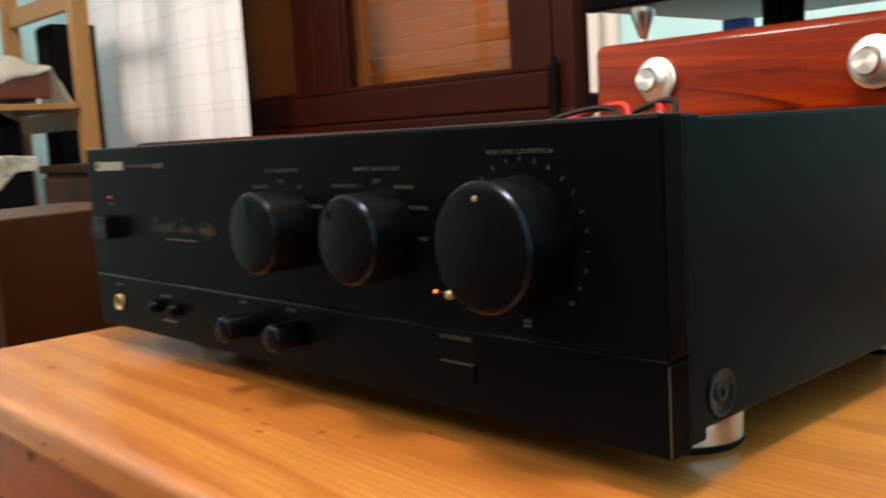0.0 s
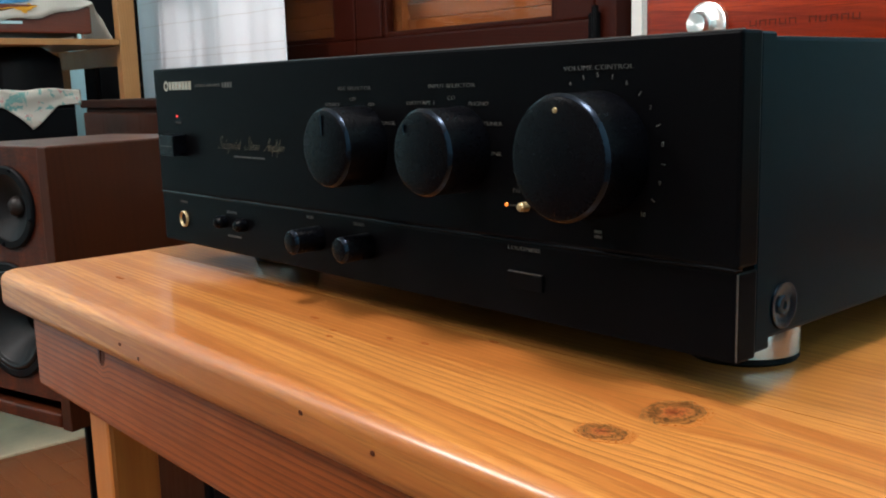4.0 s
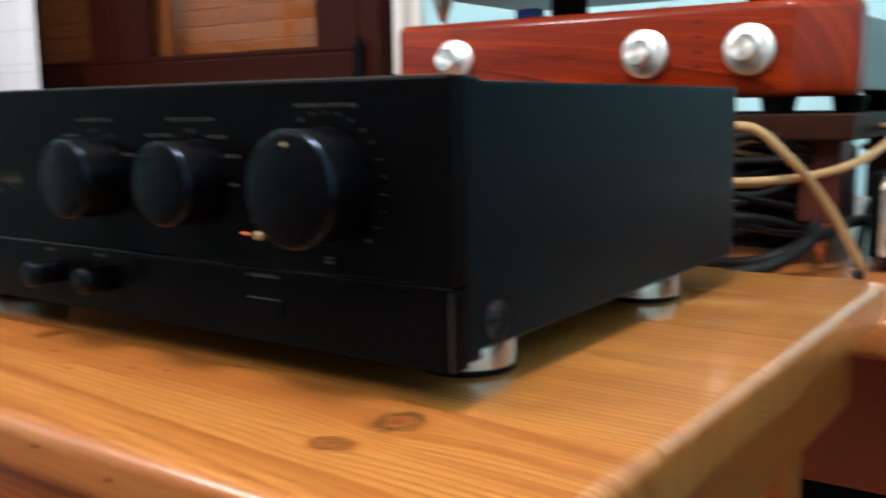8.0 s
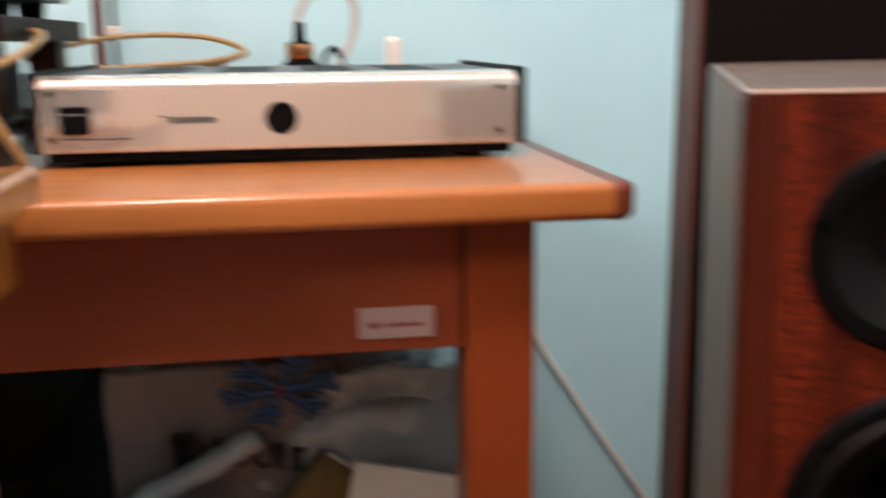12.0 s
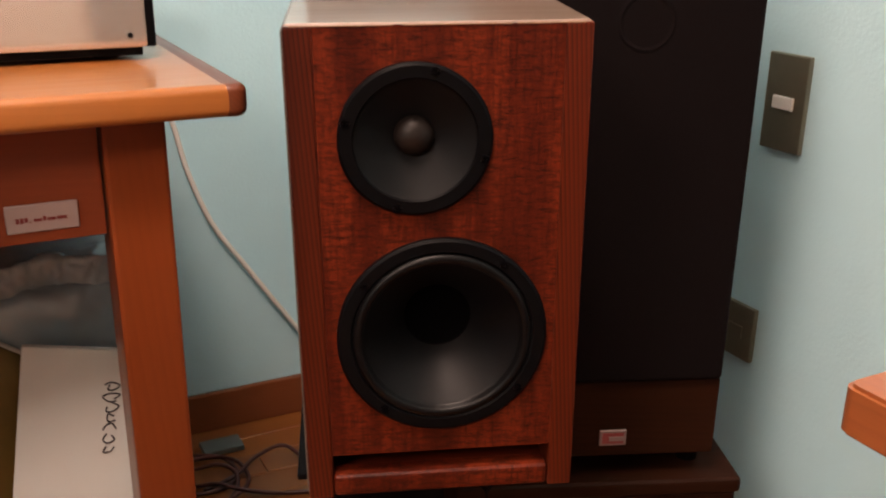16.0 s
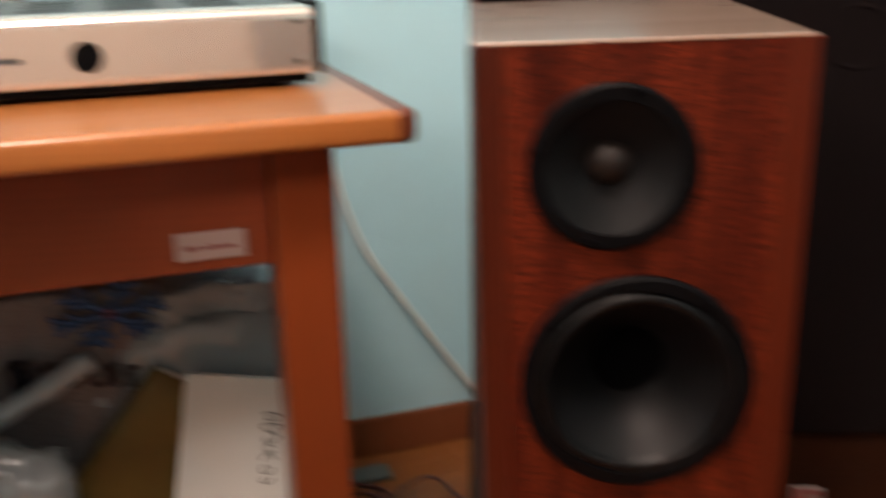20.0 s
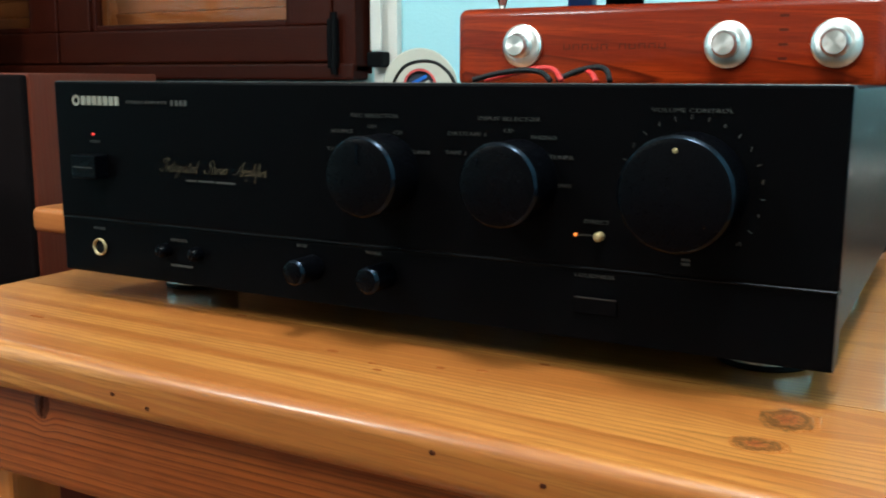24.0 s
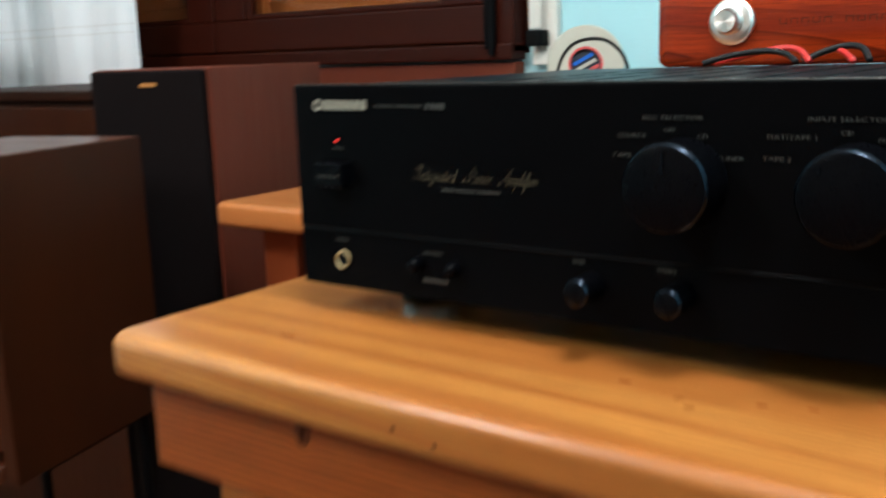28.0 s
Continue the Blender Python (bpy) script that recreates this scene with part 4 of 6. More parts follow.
for x, y in ((0.046, 0.063), (0.384, 0.063), (0.046, 0.245), (0.385, 0.245)):
    ft = part("foot", sharp(lathe([(0, 0.0022), (0.0212, 0.0022), (0.0220, 0.0030), (0.0220, 0.0140), (0.0208, 0.0180), (0, 0.0180)], (x, y, PT), (0, 0, 1), 32)), M_FOOT, amp, "round chromed foot")
    part("foot_pad", lathe([(0, 0), (0.0212, 0), (0.0218, 0.0008), (0.0212, 0.0021), (0, 0.0021)], (x, y, PT), (0, 0, 1), 32), M_DARK, ft)


def amp_knob(name, x, z, r, length, rim=True, dot=False, label=""):
    k = part(name, sharp(lathe([(r * 1.02, 0), (r * 1.02, 0.002), (r, 0.003), (r, length - 0.0025), (r - 0.0012, length - 0.0006), (r - 0.003, length), (0, length)], (x, 0.0002, z), (0, -1, 0), 56)), M_KNOB, amp, label)
    if rim:
        part("rim", sharp(lathe([(r - 0.0001, length - 0.0027), (r + 0.0002, length - 0.0024), (r - 0.0005, length - 0.0012), (r - 0.0010, length - 0.0008)], (x, 0, z), (0, -1, 0), 56)), M_RIM, k, "polished rim")
    if dot:
        part("marker", lathe([(0.0011, length - 0.0002), (0.0009, length + 0.0004), (0, length + 0.0005)], (x, 0, z + r * 0.75), (0, -1, 0), 14), M_GOLD, k, "gold marker dot")
    return k


amp_knob("volume_knob", 0.3622, PT + 0.0825, 0.0225, 0.023, True, True, "large black volume knob with gold dot")
k = amp_knob("selector_knob", 0.2205, PT + 0.082, 0.0182, 0.023, True, False, "black recording selector knob")
part("marker", box((0.2200, -0.0236, PT + 0.088), (0.2210, -0.0228, PT + 0.097)), M_RIM, k)
k = amp_knob("selector_knob", 0.2885, PT + 0.082, 0.0178, 0.023, True, False, "black input selector knob")
part("marker", box((0.2792, -0.0236, PT + 0.0905), (0.2802, -0.0228, PT + 0.0935)), M_RIM, k)
amp_knob("tone_knob", 0.1785, PT + 0.0335, 0.0062, 0.018, True, False, "small black tone knob")
amp_knob("tone_knob", 0.2205, PT + 0.034, 0.0062, 0.018, True, False, "small black tone knob")
for x in (0.0805, 0.1035):
    amp_knob("speaker_switch", x, PT + 0.0335, 0.0036, 0.007, False, False, "tiny black push switch")
pb = part("power_button", box((0.0205, -0.009, PT + 0.0705), (0.0395, 0.001, PT + 0.0835), 0.0008), M_KNOB, amp, "square black power button")
part("button_line", box((0.0225, -0.0094, PT + 0.0765), (0.0375, -0.0089, PT + 0.0770)), M_PRINT, pb)
ld = part("loudness_button", box((0.3155, -0.0007, PT + 0.0275), (0.3345, 0.001, PT + 0.0340), 0.0003), M_BLACK, amp, "flat black loudness button")
part("button_line", box((0.3158, -0.0009, PT + 0.0341), (0.3342, 0.0005, PT + 0.0344)), M_EDGE, ld)
jk = part("headphone_jack", sharp(lathe([(0.0050, 0), (0.0050, 0.0012), (0.0045, 0.0016), (0.0040, 0.0012), (0.0037, 0.0002)], (0.030, 0, PT + 0.031), (0, -1, 0), 28)), M_GOLD, amp, "gold ring of the headphone jack")
part("socket", lathe([(0.0034, 0.0003), (0, 0.0003)], (0.030, 0, PT + 0.031), (0, -1, 0), 20), M_DARK, jk)
part("direct_button", sharp(lathe([(0.0020, 0), (0.0019, 0.0035), (0.0012, 0.0044), (0, 0.0046)], (0.3262, 0, PT + 0.061), (0, -1, 0), 20)), M_GOLD, amp, "small brass direct button")
part("direct_lamp", lathe([(0.0008, 0), (0.00065, 0.0006), (0, 0.0008)], (0.3152, 0, PT + 0.061), (0, -1, 0), 12), M_AMBERLED, amp, "lit amber indicator")
part("power_lamp", lathe([(0.0009, 0), (0.0007, 0.0006), (0, 0.0007)], (0.0295, 0, PT + 0.0945), (0, -1, 0), 12), M_REDLED, amp, "lit red power indicator")
part("lamp_line", box((0.3165, -0.0002, PT + 0.0607), (0.3222, 0, PT + 0.0612)), M_PRINT, amp)
FY = -0.00015
GLYPHS = {}


def glyph(letter, width, *strokes):
    """A joined script letter: strokes through points in units of the small letters' height."""
    GLYPHS[letter] = (width, strokes)


glyph("I", 1.15, ((1.2, 2.0), (0.7, 2.35), (0.0, 2.1), (-0.1, 1.7), (0.4, 1.7), (1.0, 2.3), (0.75, 0.9), (0.3, 0.0), (-0.3, 0.1), (-0.2, 0.5)))
glyph("S", 1.15, ((1.15, 1.8), (0.9, 2.35), (0.45, 2.0), (0.6, 1.3), (0.75, 0.5), (0.2, 0.0), (-0.4, 0.3), (-0.1, 0.7)))
glyph("A", 1.35, ((-0.5, 0.4), (-0.3, 0.0), (0.3, 0.7), (1.05, 2.4), (1.05, 0.1), (1.3, 0.1)), ((0.2, 0.9), (0.7, 0.8), (1.25, 0.95)))
glyph("n", 0.85, ((-0.05, 0.2), (0.15, 1.0), (0.15, 0.0)), ((0.15, 0.55), (0.45, 1.0), (0.6, 0.8), (0.6, 0.1), (0.75, 0.0), (0.9, 0.25)))
glyph("m", 1.15, ((-0.05, 0.2), (0.15, 1.0), (0.15, 0.0)), ((0.15, 0.55), (0.4, 1.0), (0.5, 0.8), (0.5, 0.0)), ((0.5, 0.55), (0.78, 1.0), (0.9, 0.8), (0.9, 0.1), (1.05, 0.0), (1.2, 0.25)))
glyph("t", 0.5, ((0.2, 1.8), (0.2, 0.15), (0.33, 0.0), (0.52, 0.25)), ((-0.05, 1.15), (0.5, 1.22)))
glyph("e", 0.6, ((0.0, 0.3), (0.35, 0.5), (0.48, 0.8), (0.3, 1.0), (0.1, 0.6), (0.2, 0.1), (0.42, 0.0), (0.65, 0.25)))
glyph("g", 0.75, ((0.55, 0.85), (0.3, 1.0), (0.08, 0.5), (0.25, 0.05), (0.55, 0.4), (0.6, 1.0), (0.55, -0.7), (0.25, -1.0), (0.0, -0.7), (0.4, -0.2), (0.8, 0.2)))
glyph("r", 0.65, ((0.0, 0.2), (0.2, 1.0), (0.25, 0.8), (0.52, 0.85), (0.46, 0.2), (0.58, 0.0), (0.7, 0.25)))
glyph("a", 0.85, ((0.6, 0.85), (0.3, 1.0), (0.05, 0.45), (0.25, 0.0), (0.55, 0.4), (0.62, 1.0), (0.62, 0.1), (0.75, 0.0), (0.9, 0.25)))
glyph("d", 0.85, ((0.6, 0.85), (0.3, 1.0), (0.05, 0.45), (0.25, 0.0), (0.55, 0.4), (0.66, 2.1), (0.62, 0.1), (0.75, 0.0), (0.9, 0.25)))
glyph("o", 0.75, ((0.35, 1.0), (0.08, 0.5), (0.3, 0.0), (0.58, 0.5), (0.35, 1.0), (0.55, 0.85), (0.8, 0.95)))
glyph("p", 0.8, ((0.0, 0.3), (0.2, 1.0), (0.1, -1.0)), ((0.15, 0.55), (0.45, 1.0), (0.62, 0.6), (0.4, 0.0), (0.15, 0.2)), ((0.4, 0.0), (0.6, 0.05), (0.85, 0.25)))
glyph("l", 0.5, ((0.0, 0.25), (0.35, 1.6), (0.3, 2.1), (0.17, 1.8), (0.15, 0.2), (0.3, 0.0), (0.52, 0.25)))
glyph("i", 0.45, ((0.0, 0.25), (0.15, 1.0), (0.15, 0.1), (0.28, 0.0), (0.48, 0.25)), ((0.2, 1.38), (0.24, 1.5)))
glyph("f", 0.5, ((0.0, 0.25), (0.4, 1.6), (0.35, 2.1), (0.2, 1.8), (0.15, -0.9), (0.3, -0.9), (0.3, 0.1), (0.55, 0.25)))


def script(word, x0, x1, base, unit, lean, material, parent, label):
    """A word in joined script between x0 and x1 on the front panel, its strokes flattened to print."""
    total = sum(GLYPHS[c][0] for c in word)
    k, pen, bms = (x1 - x0) / total, 0.0, []
    for c in word:
        for stroke in GLYPHS[c][1]:
            bms.append(tube([(x0 + (pen + px) * k + pz * unit * lean, 0.0, base + pz * unit) for px, pz in stroke], 0.000075, 6, 5))
        pen += GLYPHS[c][0]
    bm = merge(*bms)
    for v in bm.verts:
        v.co.y *= 0.6
    part("lettering", bm, material, parent, label)


for word, xa, xb in (("Integrated", 0.0795, 0.1045), ("Stereo", 0.1105, 0.1250), ("Amplifier", 0.1310, 0.1500)):
    script(word, xa, xb, PT + 0.0765, 0.0030, 0.42, M_SCRIPT, fas, "thin gold script lettering")
for a, b in ((0.097, 0.1045), (0.1055, 0.1165), (0.1175, 0.1305)):
    part("print_bar", box((a, -0.0002, PT + 0.0718), (b, 0, PT + 0.0727)), M_PRINT, fas)
# maker's mark as plain shapes
part("maker_mark", sharp(lathe([(0.0016, 0), (0.0030, 0.0002), (0.0031, 0)], (0.0172, 0, PT + 0.113), (0, -1, 0), 20)), M_LOGO, fas, "pale ring of the maker's mark")
for k in range(7):
    part("mark_block", box((0.0215 + k * 0.0043, -0.0003, PT + 0.1105), (0.0248 + k * 0.0043, 0, PT + 0.1155), 0.0003, 1), M_LOGO, fas)
lettering("STEREO AMPLIFIER", (0.071, FY, PT + 0.1125), 0.0022, M_PRINT, fas, "", 0, 0.030)
for a, b, h in ((0.0885, 0.0900, 0.0030), (0.0915, 0.0935, 0.0030), (0.0945, 0.0965, 0.0030), (0.0975, 0.0995, 0.0030)):
    part("print_bar", box((a, -0.0002, PT + 0.1125 - h / 2), (b, 0, PT + 0.1125 + h / 2)), M_PRINT, fas)
for txt, x, z, w in (("REC SELECTOR", 0.215, 0.1085, 0.026), ("OFF", 0.214, 0.1035, 0.005), ("SOURCE", 0.197, 0.101, 0.0125), ("CD", 0.228, 0.101, 0.0045), ("TUNER", 0.2395, 0.0925, 0.011), ("TAPE", 0.1925, 0.0925, 0.009),
                     ("INPUT SELECTOR", 0.2835, 0.1085, 0.029), ("CD", 0.2835, 0.1035, 0.0045), ("DAT/TAPE 1", 0.2635, 0.1015, 0.0185), ("TAPE 2", 0.258, 0.093, 0.011), ("PHONO", 0.300, 0.101, 0.0115), ("TUNER", 0.308, 0.093, 0.011), ("LINE", 0.309, 0.081, 0.0075),
                     ("VOLUME CONTROL", 0.362, 0.1135, 0.032), ("DIRECT", 0.3245, 0.0668, 0.011), ("POWER", 0.0305, 0.0905, 0.0075)):
    lettering(txt, (x, FY, PT + z), 0.0024, M_PRINT, fas, "", 0, w, None, "lettering", 0.012)
for txt, x, z, w in (("BASS", 0.1715, 0.0437, 0.006), ("TREBLE", 0.2135, 0.0437, 0.009), ("LOUDNESS", 0.3240, 0.0437, 0.0175), ("PHONES", 0.0295, 0.0415, 0.009), ("SPEAKERS", 0.0895, 0.0395, 0.012)):
    lettering(txt, (x, FY + 0.0004, PT + z), 0.0022, M_PRINT, low, "", 0, w)
part("print_bar", box((0.083, 0.0002, PT + 0.0250), (0.099, 0.0004, PT + 0.0262)), M_PRINT, low)
for k in range(21):
    a = radians(225 - k * 13.5)
    x, z = 0.3622 + 0.0285 * math.cos(a), PT + 0.0825 + 0.0285 * math.sin(a)
    if k % 2 == 0:
        lettering(str(k // 2), (x, FY, z), 0.0024, M_PRINT, fas, "", 0)
    else:
        t_ = box((-0.0009, -0.0002, -0.0002), (0.0009, 0, 0.0002))
        t_.transform(Matrix.Translation((x, 0, z)) @ Matrix.Rotation(-a, 4, "Y"))
        part("scale_tick", t_, M_PRINT, fas)
for k in range(2):
    part("print_bar", box((0.3605, -0.0002, PT + 0.0520 + k * 0.0018), (0.3640, 0, PT + 0.0530 + k * 0.0018)), M_PRINT, fas)

# ---- silver power amplifier on the desk ----
sa = thing("power_amplifier", "silver-fronted flat power amplifier on the desk", "amplifier", (0.66, 0.7, DT))
SX0, SX1, SY0, SY1, SZ0, SZ1 = 0.453, 0.872, 0.560, 0.86, DT + 0.014, DT + 0.080
sf = box((SX0, SY0, SZ0), (SX1, SY0 + 0.020, SZ1))
bmesh.ops.bevel(sf, geom=[e for e in sf.edges if all(v.co.z > SZ1 - 1e-5 and v.co.y < SY0 + 1e-5 for v in e.verts)], offset=0.013, segments=8, affect="EDGES", profile=0.5)
bmesh.ops.bevel(sf, geom=[e for e in sf.edges if len(e.link_faces) == 2 and e.calc_face_angle(0) > 1], offset=0.0015, segments=2, affect="EDGES")
part("fascia", sharp(sf, 40), M_SILVER, sa, "satin silver front panel")
part("cover", box((SX0 - 0.002, SY0 + 0.0205, SZ0 + 0.003), (SX1 + 0.002, SY1, SZ1 - 0.001), 0.002), M_TOPGREY, sa, "charcoal steel cover")
for x in (SX0 - 0.010, SX1 - 0.001):
    part("side_cheek", box((x, SY0 + 0.004, SZ0 - 0.001), (x + 0.011, SY1 - 0.01, SZ1 + 0.003), 0.003), M_DARK, sa, "black heat-sink cheek")
for x in (0.52, 0.60, 0.68, 0.76):
    for r in range(4):
        part("vent_slot", box((x, SY0 + 0.06 + r * 0.055, SZ1 - 0.0011), (x + 0.05, SY0 + 0.085 + r * 0.055, SZ1 - 0.0006)), M_DARK, sa)
for x, z in ((0.4630, 0.787), (0.4630, 0.748), (0.8555, 0.787), (0.8555, 0.748)):
    part("screw", sharp(lathe([(0.0028, 0), (0.0026, 0.0012), (0.0014, 0.0014), (0.0013, 0.0004), (0, 0.0004)], (x, SY0, z), (0, -1, 0), 16)), M_DARK, sa)
b_ = part("power_button", box((0.4705, SY0 - 0.0025, 0.7525), (0.4955, SY0 + 0.001, 0.7760), 0.0015), M_DARK, sa, "square black power switch")
part("button_line", box((0.4735, SY0 - 0.0029, 0.7685), (0.4925, SY0 - 0.0024, 0.7700)), M_GREY, b_)
part("knob_hole", sharp(lathe([(0.0142, 0), (0.0142, 0.0012), (0.0128, 0.0014), (0.0120, 0.0002), (0, 0.0002)], (0.658, SY0, 0.763), (0, -1, 0), 36)), M_DARK, sa, "round black sensor window")
mk = part("maker_mark", box((0.5530, SY0 - 0.0003, 0.7655), (0.5610, SY0, 0.7668)), M_TOPGREY, sa, "dark maker's mark as plain bars")
part("mark_block", box((0.5575, SY0 - 0.0003, 0.7602), (0.5592, SY0, 0.7655)), M_TOPGREY, mk)
for k in range(4):
    part("mark_block", box((0.5625 + k * 0.0098, SY0 - 0.0003, 0.7600), (0.5712 + k * 0.0098, SY0, 0.7655), 0.0007, 1), M_TOPGREY, mk)
for a, b, z in ((0.4720, 0.5000, 0.7475), (0.503, 0.530, 0.7472), (0.480, 0.486, 0.7865)):
    part("print_bar", box((a, SY0 - 0.0002, z), (b, SY0, z + 0.0012)), M_PRINT, sa)
part("base_plate", box((SX0 + 0.004, SY0 + 0.006, DT + 0.005), (SX1 - 0.004, SY1 - 0.004, SZ0 + 0.0028), 0.001, 1), M_DARK, sa)
for x in (0.49, 0.835):
    for y in (0.60, 0.83):
        part("foot", lathe([(0, 0), (0.013, 0), (0.013, 0.015), (0, 0.015)], (x, y, DT), (0, 0, 1), 20), M_DARK, sa)

# ---- rack board on cones ----
rk = thing("rack_board", "dark walnut board on wooden blocks with copper cones", "rack", (0.2, 0.72, DT))
RZ = 0.853
part("board", box((-0.06, 0.548, RZ - 0.022), (0.432, 0.90, RZ), 0.002), M_WALNUT, rk)
for x in (0.383, -0.03):
    for y in (0.575, 0.835):
        bl = part("block", box((x, y, DT + 0.038), (x + 0.034, y + 0.045, RZ - 0.022), 0.002), M_BLOCK, rk, "dark wooden block")
        part("cone", sharp(lathe([(0.0015, 0), (0.012, 0.036), (0.012, 0.038), (0, 0.038)], (x + 0.017, y + 0.016, DT), (0, 0, 1), 24)), M_COPPER, bl, "copper cone")

# ---- red wood-fronted amplifier ----
wa = thing("valve_amplifier", "amplifier with a polished red wooden front and silver knobs", "amplifier", (0.2, 0.6, RZ))
wf = box((-0.032, 0.545, 0.867), (0.428, 0.60, 0.9475))
bmesh.ops.bevel(wf, geom=[e for e in wf.edges if abs((e.verts[0].co - e.verts[1].co).z) > 0.05 and e.verts[0].co.y < 0.56 and e.verts[0].co.x > 0.2], offset=0.046, segments=1, affect="EDGES")
for v in wf.verts:
    if 0.58 < v.co.y < 0.599 and v.co.x > 0.42:
        v.co.y = 0.575
bmesh.ops.bevel(wf, geom=[e for e in wf.edges if abs((e.verts[0].co - e.verts[1].co).z) > 0.05 and e.verts[0].co.x < 0 and e.verts[0].co.y < 0.56], offset=0.012, segments=4, affect="EDGES", profile=0.5)
rim_ = [e for e in wf.edges if abs(e.verts[0].co.z - e.verts[1].co.z) < 1e-6 and len(e.link_faces) == 2 and e.calc_face_angle(0) > 1.2 and min(v.co.y for v in e.verts) < 0.599]
bmesh.ops.bevel(wf, geom=[e for e in wf.edges if abs((e.verts[0].co - e.verts[1].co).z) > 0.05 and e.verts[0].co.x > 0.3 and e.verts[0].co.y < 0.58 and e not in rim_], offset=0.005, segments=3, affect="EDGES", profile=0.5)
rim_ = [e for e in wf.edges if abs(e.verts[0].co.z - e.verts[1].co.z) < 1e-6 and len(e.link_faces) == 2 and e.calc_face_angle(0) > 1.2 and min(v.co.y for v in e.verts) < 0.599]
bmesh.ops.bevel(wf, geom=rim_, offset=0.009, segments=4, affect="EDGES", profile=0.5)
part("wooden_front", sharp(wf, 50), M_PADAUK, wa, "polished red padauk front with rounded corners")
part("chassis", box((-0.028, 0.601, 0.872), (0.424, 0.86, 0.936), 0.003), M_GREY, wa, "grey-green steel chassis")
part("chassis_notch", box((0.4238, 0.82, 0.888), (0.4246, 0.832, 0.898)), M_DARK, wa)
for x, z, r in ((0.0465, 0.9085, 0.0215), (0.2535, 0.907, 0.0215), (0.3475, 0.907, 0.0215)):
    kn = part("knob", sharp(lathe([(r, 0), (r, 0.004), (r - 0.0025, 0.006), (r - 0.0065, 0.0065), (0.0125, 0.007), (0.0125, 0.015), (0.0112, 0.0165), (0.0108, 0.0172), (0.0108, 0.021), (0.0098, 0.0225), (0, 0.0225)], (x, 0.545, z), (0, -1, 0), 48)), M_ALU, wa, "turned aluminium knob")
for k in range(10):
    x = 0.0905 + k * 0.0098 + (0.009 if k > 4 else 0)
    for u, w, z, h in ((0.0, 0.0012, 0.9068, 0.0058), (0.0058, 0.0012, 0.9068, 0.0058), (0.0014, 0.0042, 0.9068 + (0.0022 if k % 3 else -0.0022), 0.0011)):
        part("engraved_bar", box((x + u, 0.5447, z - h / 2), (x + u + w, 0.5451, z + h / 2)), M_ENGRAVE, wa)
for z in (0.932, 0.9195, 0.9065, 0.894):
    part("engraved_bar", box((0.2980, 0.5447, z - 0.0013), (0.3060, 0.5451, z + 0.0013)), M_ENGRAVE, wa)
for x in (0.01, 0.365, 0.405):
    part("foot", sharp(lathe([(0, 0), (0.013, 0), (0.016, 0.015), (0, 0.015)], (x, 0.572 if x < 0.4 else 0.65, RZ), (0, 0, 1), 20)), M_DARK, wa, "black rubber foot")
part("foot", sharp(lathe([(0, 0), (0.013, 0), (0.016, 0.020), (0, 0.020)], (0.395, 0.82, RZ), (0, 0, 1), 20)), M_DARK, wa)
part("foot", sharp(lathe([(0, 0), (0.013, 0), (0.016, 0.020), (0, 0.020)], (0.01, 0.82, RZ), (0, 0, 1), 20)), M_DARK, wa)

# ---- black device on silver cones, on top ----
bd = thing("black_component", "black hi-fi component on silver cone feet", "hi-fi component", (0.2, 0.7, 0.948))
part("case", box((-0.05, 0.575, 0.985), (0.43, 0.85, 1.07), 0.004), M_TOPGREY, bd, "dark grey steel case")
part("front_panel", box((-0.052, 0.562, 0.984), (0.432, 0.574, 1.072), 0.003), M_BLACK, bd)
for x, y in ((0.004, 0.584), (0.405, 0.592)):
    part("cone_foot", sharp(lathe([(0, 0), (0.002, 0.0), (0.0125, 0.030), (0.0125, 0.038), (0, 0.038)], (x, y, 0.9475), (0, 0, 1), 24)), M_CHROME, bd, "silver cone foot")
    part("cone_cup", sharp(lathe([(0, 0), (0.010, 0), (0.010, 0.002), (0.006, 0.0025), (0, 0.0015)], (x, y, 0.9472), (0, 0, 1), 20)), M_CHROME, bd)
for x, y in ((0.105, 0.66), (0.125, 0.66), (0.31, 0.68)):
    part("foot", sharp(lathe([(0, 0), (0.011, 0), (0.011, 0.047), (0, 0.047)], (x, y, 0.9375), (0, 0, 1), 16)), M_DARK, bd)
part("cone_foot", sharp(lathe([(0, 0), (0.002, 0.0), (0.0125, 0.030), (0.0125, 0.045), (0, 0.048)], (0.412, 0.83, 0.937), (0, 0, 1), 24)), M_CHROME, bd)
solid("blue_plug", box((0.050, 0.655, 0.9375), (0.078, 0.675, 0.968), 0.003), M_BLUE, "small blue plastic plug on the amplifier", "plug")
solid("red_plug", lathe([(0, 0), (0.009, 0), (0.009, 0.016), (0.006, 0.022), (0, 0.022)], (0.222, 0.66, 0.9365), (0, 0, 1), 16), M_RCABLE, "small red plug on the amplifier", "plug")

# ---- tape roll and loose leads behind the black amplifier ----
tr = thing("tape_roll", "cream roll of adhesive tape lying against the rack", "tape roll", (-0.42, 1.15, DT + 0.075))
rc = V((-0.425, 1.15, DT + 0.140))
part("roll", sharp(lathe([(0.030, -0.02), (0.064, -0.02), (0.066, -0.018), (0.066, 0.018), (0.064, 0.02), (0.030, 0.02), (0.030, -0.02)], rc, (0.42, -0.9, 0.05), 44)), M_CREAM, tr)
part("core", sharp(lathe([(0.026, -0.0205), (0.0295, -0.0205), (0.0295, 0.0205), (0.026, 0.0205), (0.026, -0.0205)], rc, (0.42, -0.9, 0.05), 32)), M_REDPRINT, tr, "red and blue printed core")
